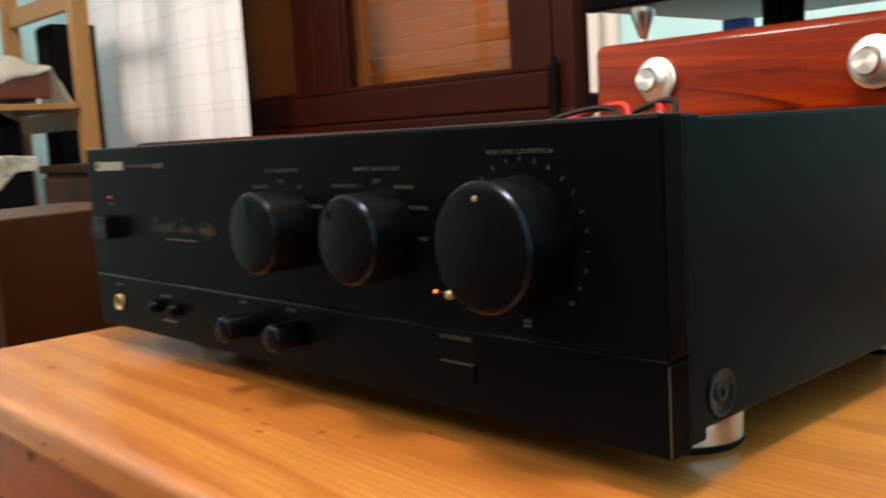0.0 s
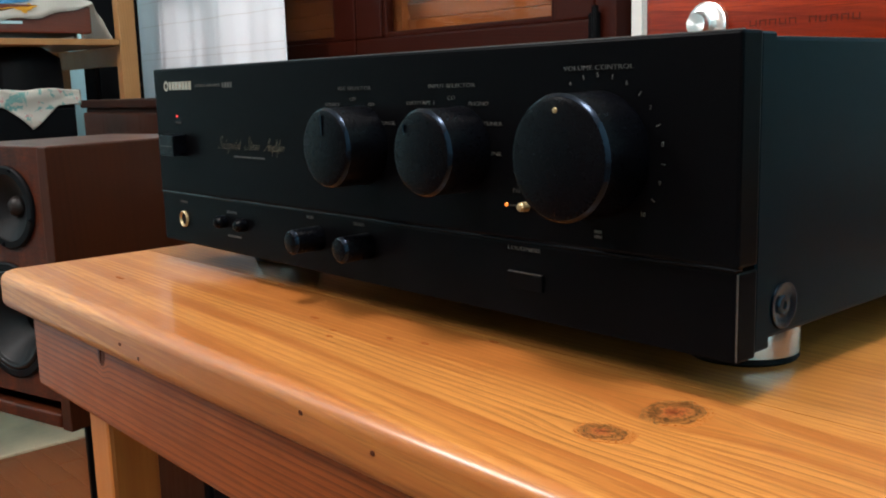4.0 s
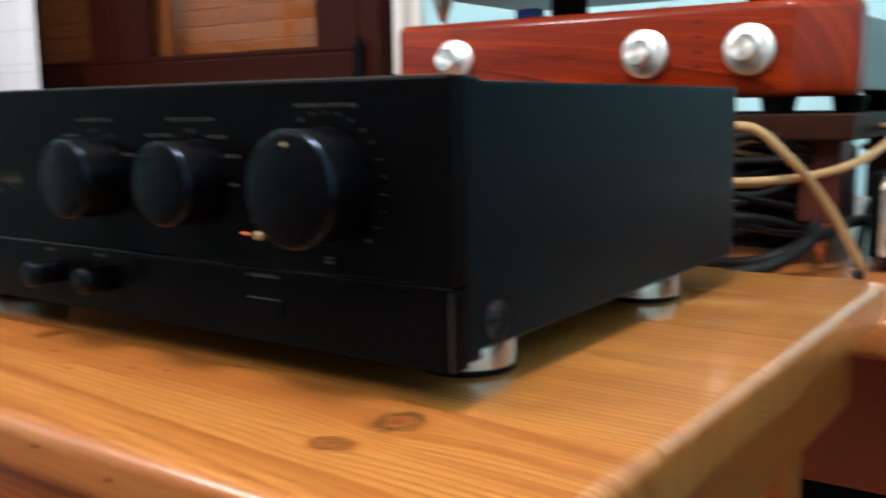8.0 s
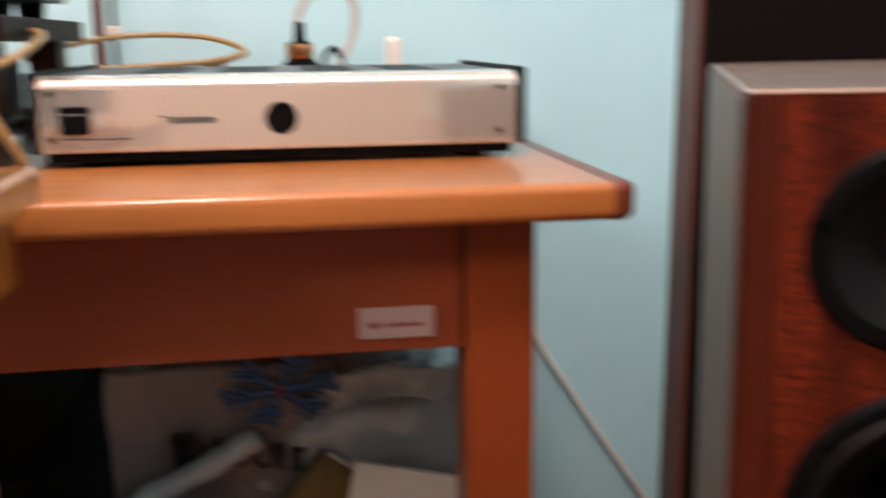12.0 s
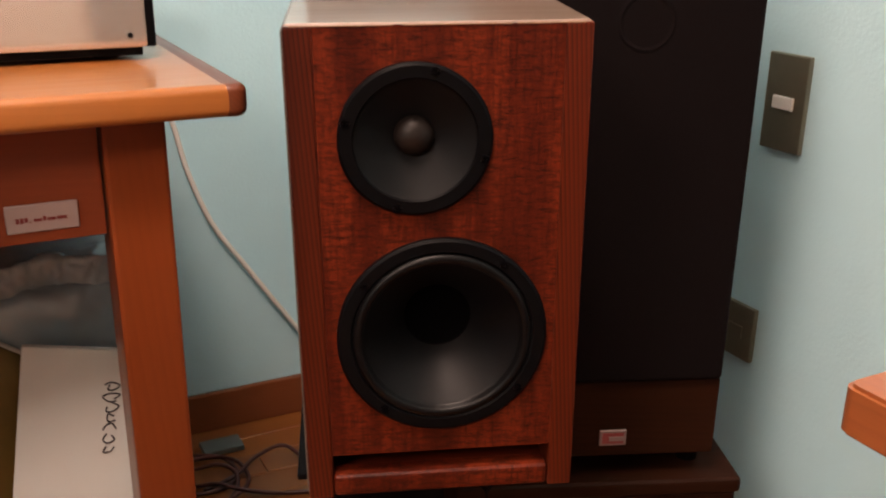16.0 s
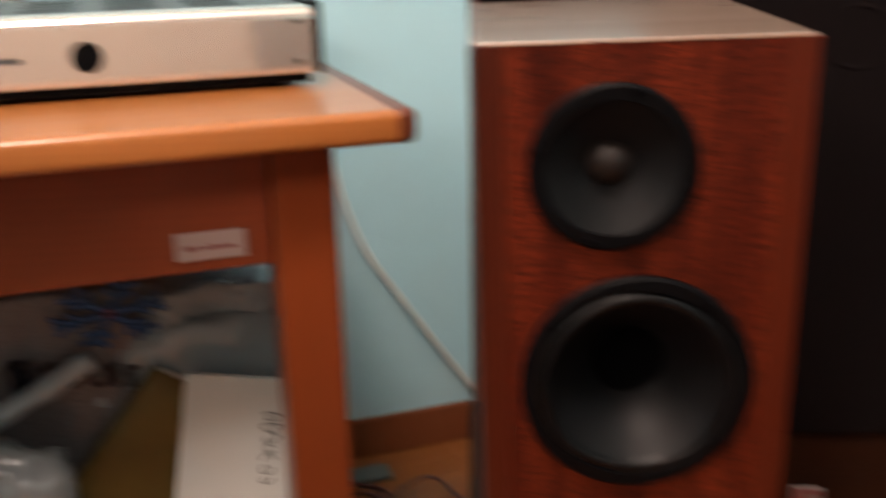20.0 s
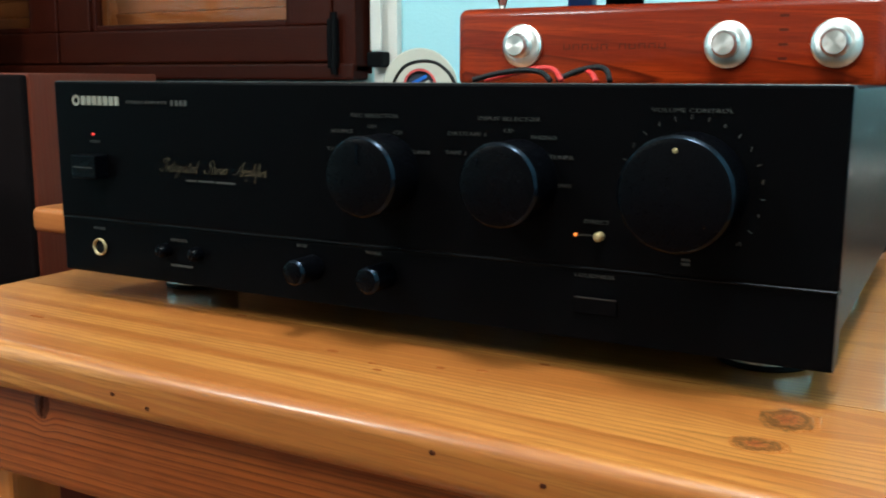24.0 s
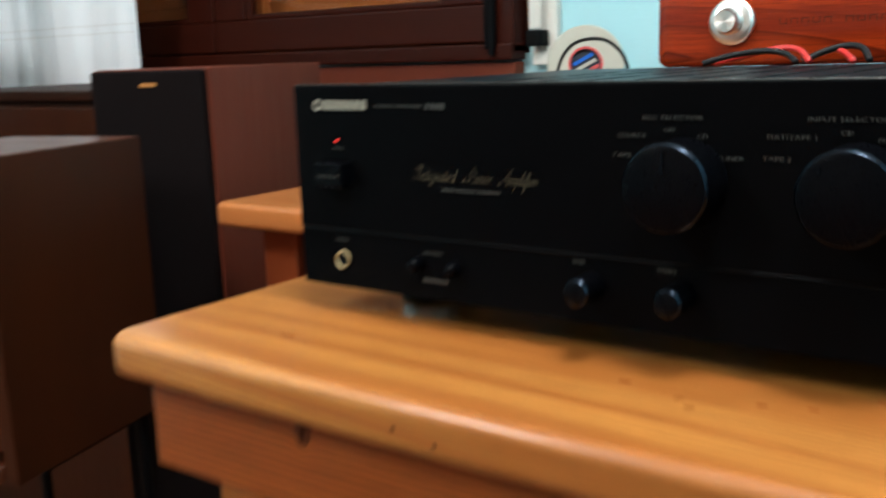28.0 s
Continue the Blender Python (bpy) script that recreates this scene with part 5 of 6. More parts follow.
part("core_disc", lathe([(0.026, 0.012), (0, 0.012)], rc, (0.42, -0.9, 0.05), 32), M_NAVY, tr)
for k in range(3):
    lab_ = box((-0.019, -0.0135, -0.003), (0.019, -0.0125, 0.003), 0.0004, 1)
    lab_.transform(Matrix.Translation(rc) @ Matrix.Rotation(math.atan2(0.42, 0.9), 4, "Z") @ Matrix.Rotation(radians(-28), 4, "Y") @ Matrix.Translation((0, 0, -0.012 + k * 0.011)))
    part("label_stripe", lab_, (M_REDPRINT, M_CREAM, M_BLUE)[k], tr, "red, white and blue label")
solid("storage_tin", lathe([(0, 0), (0.075, 0), (0.075, 0.074), (0, 0.074)], (-0.425, 1.15, DT), (0, 0, 1), 32), M_DARK, "dark round tin under the tape roll", "tin")
AT = PT + 0.122
solid("lead", tube([(-0.435, 1.06, DT + 0.003), (-0.43, 1.055, DT + 0.12), (-0.405, 1.05, DT + 0.168), (-0.365, 1.05, DT + 0.182), (-0.325, 1.05, DT + 0.172), (-0.298, 1.05, DT + 0.13), (-0.290, 1.06, DT + 0.003)], 0.0030, 8), M_BCABLE, "thin black lead looped over the tape roll", "cable")
for pts, m_, nm in (([(0.108, 0.31, AT + 0.0022), (0.125, 0.315, AT + 0.007), (0.148, 0.318, AT + 0.010), (0.165, 0.315, AT + 0.008), (0.176, 0.305, AT + 0.0022)], M_BCABLE, "thin black lead lying on the amplifier"),
                    ([(0.112, 0.325, AT + 0.0022), (0.138, 0.325, AT + 0.008), (0.160, 0.323, AT + 0.0115), (0.174, 0.318, AT + 0.010), (0.184, 0.308, AT + 0.0022)], M_RCABLE, "thin red lead lying on the amplifier"),
                    ([(0.178, 0.312, AT + 0.0024), (0.192, 0.318, AT + 0.009), (0.206, 0.320, AT + 0.012), (0.216, 0.316, AT + 0.010), (0.223, 0.305, AT + 0.0022)], M_BCABLE, "thin black lead lying on the amplifier"),
                    ([(0.188, 0.322, AT + 0.007), (0.197, 0.321, AT + 0.010), (0.205, 0.316, AT + 0.007), (0.214, 0.30, AT + 0.0022)], M_RCABLE, "thin red lead lying on the amplifier")):
    solid("lead", tube(pts, 0.0022, 8), m_, nm, "cable", group="leads on the amplifier")

# ---- cables behind the amplifiers ----
cab = "cables behind the amplifiers"
solid("speaker_cable", tube([(0.30, 0.40, PT + 0.02), (0.33, 0.42, PT + 0.075), (0.375, 0.45, PT + 0.095), (0.405, 0.47, PT + 0.070), (0.425, 0.50, PT + 0.035), (0.443, 0.520, PT - 0.005), (0.447, 0.53, DT + 0.008), (0.440, 0.535, DT + 0.004)], 0.0037, 12), M_CABLE, "thick beige speaker cable arching to the desk", "cable", group=cab)
solid("speaker_cable", tube([(0.28, 0.43, PT + 0.055), (0.36, 0.455, PT + 0.052), (0.41, 0.49, PT + 0.055), (0.442, 0.53, PT + 0.066), (0.452, 0.60, PT + 0.083), (0.43, 0.66, PT + 0.09), (0.36, 0.69, PT + 0.08), (0.25, 0.68, PT + 0.06)], 0.0034, 12), M_CABLE, "thick beige speaker cable in a loop", "cable", group=cab)
solid("speaker_cable", tube([(0.36, 0.92, PT + 0.060), (0.42, 0.96, PT + 0.080), (0.49, 0.98, PT + 0.088), (0.57, 0.98, PT + 0.084), (0.615, 0.96, PT + 0.066), (0.57, 0.94, PT + 0.055), (0.48, 0.93, PT + 0.050), (0.40, 0.92, PT + 0.045)], 0.0036, 12), M_CABLE, "thick beige speaker cable in a wide loop", "cable", group=cab)
solid("speaker_cable", tube([(0.612, 0.966, PT + 0.064), (0.58, 0.955, PT + 0.052), (0.55, 0.94, PT + 0.042), (0.52, 0.90, PT + 0.02), (0.50, 0.90, DT + 0.006)], 0.0042, 12), M_CABLE, "thick beige speaker cable in a wide loop", "cable", group=cab)
rnd = random.Random(4)
for k in range(10):
    z = PT + 0.004 + k * 0.0085
    y = 0.45 + 0.07 * rnd.random()
    r_ = lambda a: a * (rnd.random() - 0.5)
    solid("signal_cable", tube([(0.20, y, z + r_(0.02)), (0.27, y + 0.06 + r_(0.05), z + r_(0.03)), (0.335, y + 0.09 + r_(0.06), z + r_(0.035)), (0.372 + r_(0.02), y + 0.17, z + r_(0.04)), (0.34, y + 0.25, z + r_(0.03)), (0.26, y + 0.28, z + r_(0.02))], 0.0022 + 0.0012 * rnd.random(), 8, 8), (M_BCABLE, M_BCABLE, M_GCABLE, M_BCABLE, M_CABLE)[k % 5], "thin tangled signal cable behind the amplifier", "cable", group=cab)
# Black box added to darken the gap behind the cables.
pw = thing("dark_gap_box", "black box added under the rack to darken the gap", "power supply", (0.2, 0.74, DT))
part("case", box((0.03, 0.66, DT + 0.006), (0.365, 0.88, DT + 0.092), 0.004), M_DARK, pw, "matt black steel case")
part("front_panel", box((0.028, 0.652, DT + 0.005), (0.367, 0.6595, DT + 0.093), 0.002), M_BLACK, pw)
for x in (0.06, 0.335):
    for y in (0.68, 0.86):
        part("foot", lathe([(0, 0), (0.010, 0), (0.010, 0.006), (0, 0.006)], (x, y, DT), (0, 0, 1), 16), M_DARK, pw)
for k in range(6):
    z = PT + 0.010 + k * 0.014
    solid("signal_cable", tube([(0.22, 0.44, z), (0.30, 0.47 + 0.02 * rnd.random(), z + r_(0.03)), (0.36, 0.52 + r_(0.04), z - 0.006 + r_(0.03)), (0.395 + r_(0.02), 0.60, z - 0.012 + r_(0.03)), (0.36, 0.64, z - 0.010), (0.28, 0.645, z)], 0.0026 + 0.0014 * rnd.random(), 8, 8), M_BCABLE, "thin tangled signal cable behind the amplifier", "cable", group=cab)
solid("mains_cable", tube([(0.26, 0.415, DT + 0.007), (0.34, 0.43, DT + 0.007), (0.385, 0.455, DT + 0.012), (0.408, 0.50, DT + 0.026), (0.405, 0.55, DT + 0.036), (0.375, 0.66, DT + 0.03), (0.33, 0.74, DT + 0.008)], 0.0062, 12), M_BCABLE, "thick black mains cable on the desk", "cable", group=cab)
solid("mains_cable", tube([(0.30, 0.52, DT + 0.006), (0.37, 0.50, DT + 0.012), (0.41, 0.53, DT + 0.030), (0.432, 0.60, DT + 0.040), (0.44, 0.68, DT + 0.022), (0.43, 0.78, DT + 0.006)], 0.0048, 10), M_BCABLE, "black mains cable on the desk", "cable", group=cab)
solid("mains_cable", tube([(0.425, 0.80, DT + 0.006), (0.428, 0.66, DT + 0.05), (0.432, 0.60, DT + 0.030), (0.440, 0.545, DT + 0.006), (0.448, 0.52, DT + 0.005)], 0.0036, 10), M_BCABLE, "thin black mains cable on the desk", "cable", group=cab)
# mains plugs and strip behind the silver amplifier
ps = thing("power_strip", "white power strip at the back of the desk", "power strip", (0.78, 1.2, DT))
part("strip_body", box((0.60, 1.16, DT), (0.98, 1.21, DT + 0.034), 0.006), M_WHITE, ps)
part("adapter", box((0.818, 1.168, DT + 0.034), (0.842, 1.20, DT + 0.112), 0.010, 4), M_WHITE, ps, "white plug-in adapter")
bp = thing("mains_plug", "black mains plug with copper band and grey cable", "plug", (0.70, 1.16, DT + 0.034))
part("plug_body", sharp(lathe([(0, 0), (0.026, 0), (0.026, 0.03), (0.019, 0.036), (0.019, 0.058), (0.009, 0.064), (0.007, 0.09), (0, 0.09)], (0.688, 1.16, DT + 0.044), (0, 0, 1), 24)), M_DARK, bp)
part("copper_band", sharp(lathe([(0.0196, 0.038), (0.0202, 0.040), (0.0202, 0.056), (0.0196, 0.058)], (0.688, 1.16, DT + 0.044), (0, 0, 1), 24)), M_COPPER, bp, "copper band")
part("cord", tube([(0.688, 1.16, DT + 0.120), (0.686, 1.165, DT + 0.140), (0.704, 1.17, DT + 0.170), (0.738, 1.18, DT + 0.182), (0.770, 1.18, DT + 0.162), (0.768, 1.18, DT + 0.115), (0.745, 1.15, DT + 0.075), (0.72, 1.12, DT + 0.05)], 0.0060, 12), M_GCABLE, bp, "grey sheathed cord")
part("small_cord", tube([(0.725, 1.15, DT + 0.05), (0.722, 1.15, DT + 0.080), (0.738, 1.15, DT + 0.096), (0.750, 1.15, DT + 0.075), (0.752, 1.13, DT + 0.05)], 0.0042, 10), M_BCABLE, bp, "thin black cord")
pole = thing("curtain_rod_stand", "brown metal rod with a black wire beside it", "rod", (0.42, 1.14, DT))
part("rod", lathe([(0, 0), (0.0075, 0), (0.0075, 1.6), (0, 1.6)], (0.405, 1.16, DT), (0, 0, 1), 16), M_VENEER, pole)
part("wire", tube([(0.425, 1.165, DT), (0.424, 1.165, 1.1), (0.427, 1.17, 1.7), (0.424, 1.165, 2.32)], 0.0035, 8), M_BCABLE, pole, "thin black wire")
part("clip", box((0.416, 1.145, 0.838), (0.436, 1.175, 0.852), 0.003), M_WHITE, pole, "white plastic clip")
for x in (0.50, 0.565):
    solid("terminal_post", sharp(lathe([(0, 0), (0.009, 0), (0.007, 0.05), (0.006, 0.058), (0, 0.058)], (x, 0.915, DT + 0.02), (0, 0, 1), 16)), M_ALU, "small metal binding post at the amplifier's back", "terminal", group=cab)

# ---- bookshelf speakers ----
SW, SD, SH = 0.1955, 0.25, 0.343


def plate_with_holes(w, h, t, holes, x0=0.0, z0=0.0):
    """A board in the xz plane from y=0 to y=t with round holes (x, z, r)."""
    bm = bmesh.new()
    es = []

    def loop(pts):
        vs = [bm.verts.new(p) for p in pts]
        es.extend(bm.edges.new((a, b)) for a, b in zip(vs, vs[1:] + vs[:1]))
    loop([(x0, 0, z0), (x0 + w, 0, z0), (x0 + w, 0, z0 + h), (x0, 0, z0 + h)])
    for x, z, r in holes:
        loop([(x + r * math.cos(2 * math.pi * k / 40), 0, z + r * math.sin(2 * math.pi * k / 40)) for k in range(40)])
    bmesh.ops.triangle_fill(bm, edges=es, use_beauty=True)
    geo = bmesh.ops.extrude_face_region(bm, geom=bm.faces[:])["geom"]
    for v in geo:
        if isinstance(v, bmesh.types.BMVert):
            v.co.y += t
    bmesh.ops.recalc_face_normals(bm, faces=bm.faces[:])
    return bm


def driver(sp, name, x, z, r, cone_in, cap_r, cap_h, label):
    woofer = cap_h < 0
    k = 0.855 if woofer else 0.79
    d = part(name, sharp(lathe([(r, 0), (r, 0.0030), (r - 0.002, 0.0048), (r * (k + 0.02), 0.0048), (r * k, 0.0036), (r * k, -0.006)], (x, 0, z), (0, -1, 0), 64)), M_DARK, sp, label)
    if woofer:
        part("surround", lathe([(r * k, 0.0022)] + [(r * (k - 0.052 + 0.052 * math.cos(a)), 0.0022 + 0.0042 * math.sin(a)) for a in (0.5, 1.0, 1.57, 2.1, 2.6)] + [(r * (k - 0.104), 0.0018), (r * (k - 0.125), 0.0006)], (x, 0, z), (0, -1, 0), 64), M_RUBBER, d, "rubber surround", True)
        rim_r = r * (k - 0.125)
        part("cone", lathe([(rim_r, 0.0006), (rim_r * 0.97, -0.0012), (rim_r * 0.75, -cone_in * 0.40), (cap_r * 0.95, -cone_in)], (x, 0, z), (0, -1, 0), 64), M_WCONE, d, "dark grey cone", True)
    else:
        part("cone", lathe([(r * k, 0.0034), (r * (k - 0.02), 0.0026), (r * 0.5, -cone_in * 0.50), (cap_r * 0.95, -cone_in)], (x, 0, z), (0, -1, 0), 64), M_CONE, d, "dark grey cone", True)
    part("dust_cap", lathe([(cap_r, -cone_in + 0.0005)] + [(cap_r * math.cos(a), -cone_in + cap_h * math.sin(a)) for a in (0.3, 0.6, 0.9, 1.2)] + [(0, -cone_in + cap_h)], (x, 0, z), (0, -1, 0), 40), M_DUST if cap_h > 0 else M_VOID, d, "", True)
    for k in range(4):
        a = radians((52 if woofer else 74) + 90 * k)
        part("screw", sharp(lathe([(0.0030, 0.0042), (0.0028, 0.0058), (0.0014, 0.0060), (0.0012, 0.0050), (0, 0.0050)], (x + r * 0.925 * math.cos(a), 0, z + r * 0.925 * math.sin(a)), (0, -1, 0), 12)), M_KNOB, d)
    return d


def bookshelf(at, turn, mirror, label, m_front, m_side, m_edge):
    sp = thing("bookshelf_speaker", label, "speaker", at, turn, group="pair of wooden speakers")
    tx = 0.0812 if not mirror else SW - 0.0812
    wx = 0.0984 if not mirror else SW - 0.0984
    s = 0.018
    part("baffle", plate_with_holes(SW - 2 * s, SH - 0.036, 0.018, [(wx, 0.129, 0.061), (tx, 0.270, 0.0425)], s, 0.036), m_front, sp, "figured reddish plywood baffle")
    for x in (0, SW - s):
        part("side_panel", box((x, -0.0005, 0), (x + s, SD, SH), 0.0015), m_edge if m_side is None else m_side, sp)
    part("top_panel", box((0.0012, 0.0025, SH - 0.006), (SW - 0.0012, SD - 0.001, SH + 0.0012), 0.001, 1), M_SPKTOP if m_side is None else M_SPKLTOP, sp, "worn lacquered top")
    # Thin skin that carries the painted wall reflection.
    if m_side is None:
        part("side_veneer", box((-0.0012, 0.004, 0.004), (-0.0001, SD - 0.004, SH - 0.003)), M_SPKSIDE, sp, "lacquered side, wall reflection painted in as grey")
    if m_side is None:
        for a, c in ((0.004, 0.068), (0.074, 0.143), (0.146, 0.190)):
            part("worn_edge", box((a, -0.0007, SH - 0.0007), (c, 0.0010, SH + 0.0002), 0.0003, 1), M_WORN, sp, "edge worn to bare wood")
    part("back_panel", box((s, SD - 0.015, 0.0), (SW - s, SD - 0.001, SH - 0.012)), m_edge, sp)
    part("bottom_panel", box((s, 0.004, 0.0), (SW - s, SD - 0.015, 0.012)), m_edge, sp)
    part("port_lip", box((s + 0.0005, -0.002, 0.002), (SW - s - 0.0005, 0.016, 0.0195), 0.004, 3), m_front, sp, "rounded lip below the slot port")
    part("port_shelf", box((s, 0.018, 0.030), (SW - s, 0.12, 0.036)), M_DARK, sp)
    driver(sp, "woofer", wx, 0.129, 0.0733, 0.034, 0.0255, -0.006, "black woofer with dark cone")
    driver(sp, "tweeter", tx, 0.270, 0.0505, 0.012, 0.0135, 0.011, "black cone tweeter with shiny cap")
    return sp


right_speaker = bookshelf((0.8796, 0.1190, 0.4614), -21.1, False, "reddish-brown stained plywood speaker with two black drivers", M_SPK, None, M_SPK_V)
right_speaker.matrix_basis = pose(0.8796, 0.1190, 0.4614, 1.39, -1.0, -21.1)    # it leans a little on its stand
lt = radians(16)
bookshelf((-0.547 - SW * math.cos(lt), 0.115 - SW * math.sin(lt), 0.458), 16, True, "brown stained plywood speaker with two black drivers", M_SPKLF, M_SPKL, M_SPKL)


def stand(at, turn, label, lean=(0, 0)):
    st = thing("speaker_stand", label, "speaker stand", (at[0], at[1], FLOOR), turn, group="speaker stands")
    st.matrix_basis = pose(at[0], at[1], FLOOR, *lean, turn)
    part("base_plate", box((-0.10, 0.0, 0), (0.10, 0.15, 0.012), 0.003), M_DARK, st)
    h = 0.458 - FLOOR
    for x in (-0.082, 0.082):
        part("column", lathe([(0, 0.012), (0.007, 0.012), (0.007, h - 0.006), (0, h - 0.006)], (x, 0.125, 0), (0, 0, 1), 20), M_DARK, st, "thin dark metal column")
    part("top_plate", box((-0.095, -0.05, h - 0.006), (0.095, 0.14, h), 0.002), M_DARK, st)


ct = lambda x, y, a, u, v: (x + u * math.cos(radians(a)) - v * math.sin(radians(a)), y + u * math.sin(radians(a)) + v * math.cos(radians(a)))
stand(ct(0.8796, 0.1290, -21.1, 0.098, 0.10), -21.1, "dark metal stand under the wooden speaker", (1.39, -1.0))
stand(ct(-0.547, 0.115, 16, -0.102, 0.10), 16, "dark metal stand under the wooden speaker")


def tower(name, label, at, turn, w, d, z0, z1, front, side, grille_z, group="", logo=None, top=None):
    tw = thing(name, label, "speaker", (at[0], at[1], FLOOR), turn, group)
    a, b = z0 - FLOOR, z1 - FLOOR
    part("cabinet", box((0, 0.012, a), (w, d, b), 0.003), side, tw)
    part("grille", box((0.002, -0.004, grille_z - FLOOR), (w - 0.002, 0.0115, b - 0.002), 0.005, 3), front, tw, "black cloth grille")
    if grille_z > z0 + 0.01:
        part("front_skirt", box((0.001, 0.002, a), (w - 0.001, 0.0115, grille_z - FLOOR - 0.002), 0.002), M_WALNUT, tw)
    return tw


# left tower speaker
ta = radians(22)
tl = tower("tower_speaker", "tall black-fronted tower speaker with red-brown veneered sides", (-0.60 - 0.165 * math.cos(ta), 0.45 - 0.165 * math.sin(ta)), 22, 0.165, 0.41, FLOOR, 0.881, M_GRILLE, M_VENEER, FLOOR + 0.12, "slim tower speakers")
part("badge", box((0.075, -0.0052, 1.018), (0.098, -0.0041, 1.023)), M_BADGE, tl, "small orange badge")
tower("tower_speaker", "tall black-fronted tower speaker with red-brown veneered sides", (1.02, 0.50), -19.5, 0.175, 0.32, FLOOR, 0.881, M_GRILLE, M_VENEER, FLOOR + 0.12, "slim tower speakers")
# wide speaker on a low box
tb = tower("floor_speaker", "wide dark speaker with black grille and brown skirt", (1.12, 0.267), -22, 0.234, 0.30, 0.345, 1.02, M_GRILLE, M_WALNUT, 0.432)
bz = 0.345 - FLOOR
lb = part("badge", box((0.112, -0.0005, bz + 0.013), (0.140, 0.0018, bz + 0.031), 0.001, 1), M_DIMPLATE, tb, "white and red badge")
part("badge_print", box((0.115, -0.0010, bz + 0.016), (0.137, -0.0006, bz + 0.028)), M_DARKPRINT, lb)
part("badge_slot", box((0.122, -0.0015, bz + 0.019), (0.137, -0.0011, bz + 0.024)), M_DIMPLATE, lb)
part("driver_ring", lathe([(0.0215, 0), (0.024, 0.0010), (0.0265, 0)], (0.125, -0.0042, 0.942), (0, -1, 0), 40), M_GRILLE, tb, "faint ring behind the cloth")
for x in (0.03, 0.22):
    for y in (0.04, 0.26):
        part("foot", lathe([(0, 0), (0.012, 0), (0.012, 0.026), (0, 0.026)], (x, y, bz - 0.026), (0, 0, 1), 16), M_DARK, tb)
sb = thing("low_cabinet", "dark brown wooden box under the wide speaker", "cabinet", (1.09, 0.27, FLOOR), -22)
part("box_body", box((0.0, 0.004, 0), (0.29, 0.33, bz - 0.045), 0.004, 3), M_WALNUT, sb)
part("box_top", box((-0.004, 0.0, bz - 0.0445), (0.294, 0.334, bz - 0.026), 0.006, 3), M_WALNUT, sb)
# brown box beside the left tower
bx = thing("brown_cabinet", "dark brown wooden cabinet behind the speaker", "cabinet", (-1.25, 0.62, FLOOR))
part("carcass", box((-1.62, 0.58, FLOOR), (-0.93, 0.98, 0.83), 0.004), M_WALNUT, bx)
part("top_board", box((-1.63, 0.57, 0.83), (-0.92, 0.985, 0.848), 0.004), M_WALNUT, bx)
part("front_board", box((-1.60, 0.565, FLOOR + 0.05), (-0.95, 0.579, 0.82), 0.003), M_SPKL, bx)

# ---- east wall plates ----
for z0, h, y0, y1, has in ((0.594, 0.119, 0.355, 0.419, True), (0.299, 0.077, 0.389, 0.452, False)):
    p_ = thing("switch_plate" if has else "socket_plate", "bronze metal wall plate with a white rocker switch" if has else "bronze metal wall socket plate", "wall switch" if has else "wall socket", (WX1, (y0 + y1) / 2, z0))
    part("plate", box((WX1 - 0.008, y0, z0), (WX1, y1, z0 + h), 0.002), M_BRASS, p_)
    if has:
        part("rocker", box((WX1 - 0.012, (y0 + y1) / 2 - 0.016, z0 + 0.052), (WX1 - 0.0075, (y0 + y1) / 2 + 0.016, z0 + 0.068), 0.0015), M_WHITE, p_, "white rocker")
    else:
        part("socket_face", box((WX1 - 0.0095, y0 + 0.018, z0 + 0.03), (WX1 - 0.0075, y1 - 0.018, z0 + h - 0.03), 0.001), M_BRASS, p_)

# ---- table corner near the camera's way ----
ot = thing("side_table", "light wooden tabletop with rounded corners", "table", (1.3, -0.7, FLOOR))
tb_ = box((1.020, -1.30, 0.654), (1.58, -0.205, 0.679))
bmesh.ops.bevel(tb_, geom=[e for e in tb_.edges if abs((e.verts[0].co - e.verts[1].co).z) > 0.01], offset=0.006, segments=4, affect="EDGES", profile=0.5)
bmesh.ops.bevel(tb_, geom=[e for e in tb_.edges if abs((e.verts[0].co - e.verts[1].co).z) < 1e-5 and len(e.link_faces) == 2 and e.calc_face_angle(0) > 1], offset=0.002, segments=2, affect="EDGES")
part("tabletop", tb_, M_BROWNTOP, ot)
for x in (1.08, 1.50):
    for y in (-1.24, -0.32):
        part("leg", box((x, y, FLOOR), (x + 0.05, y + 0.05, 0.654), 0.003), M_DESK_Z, ot)

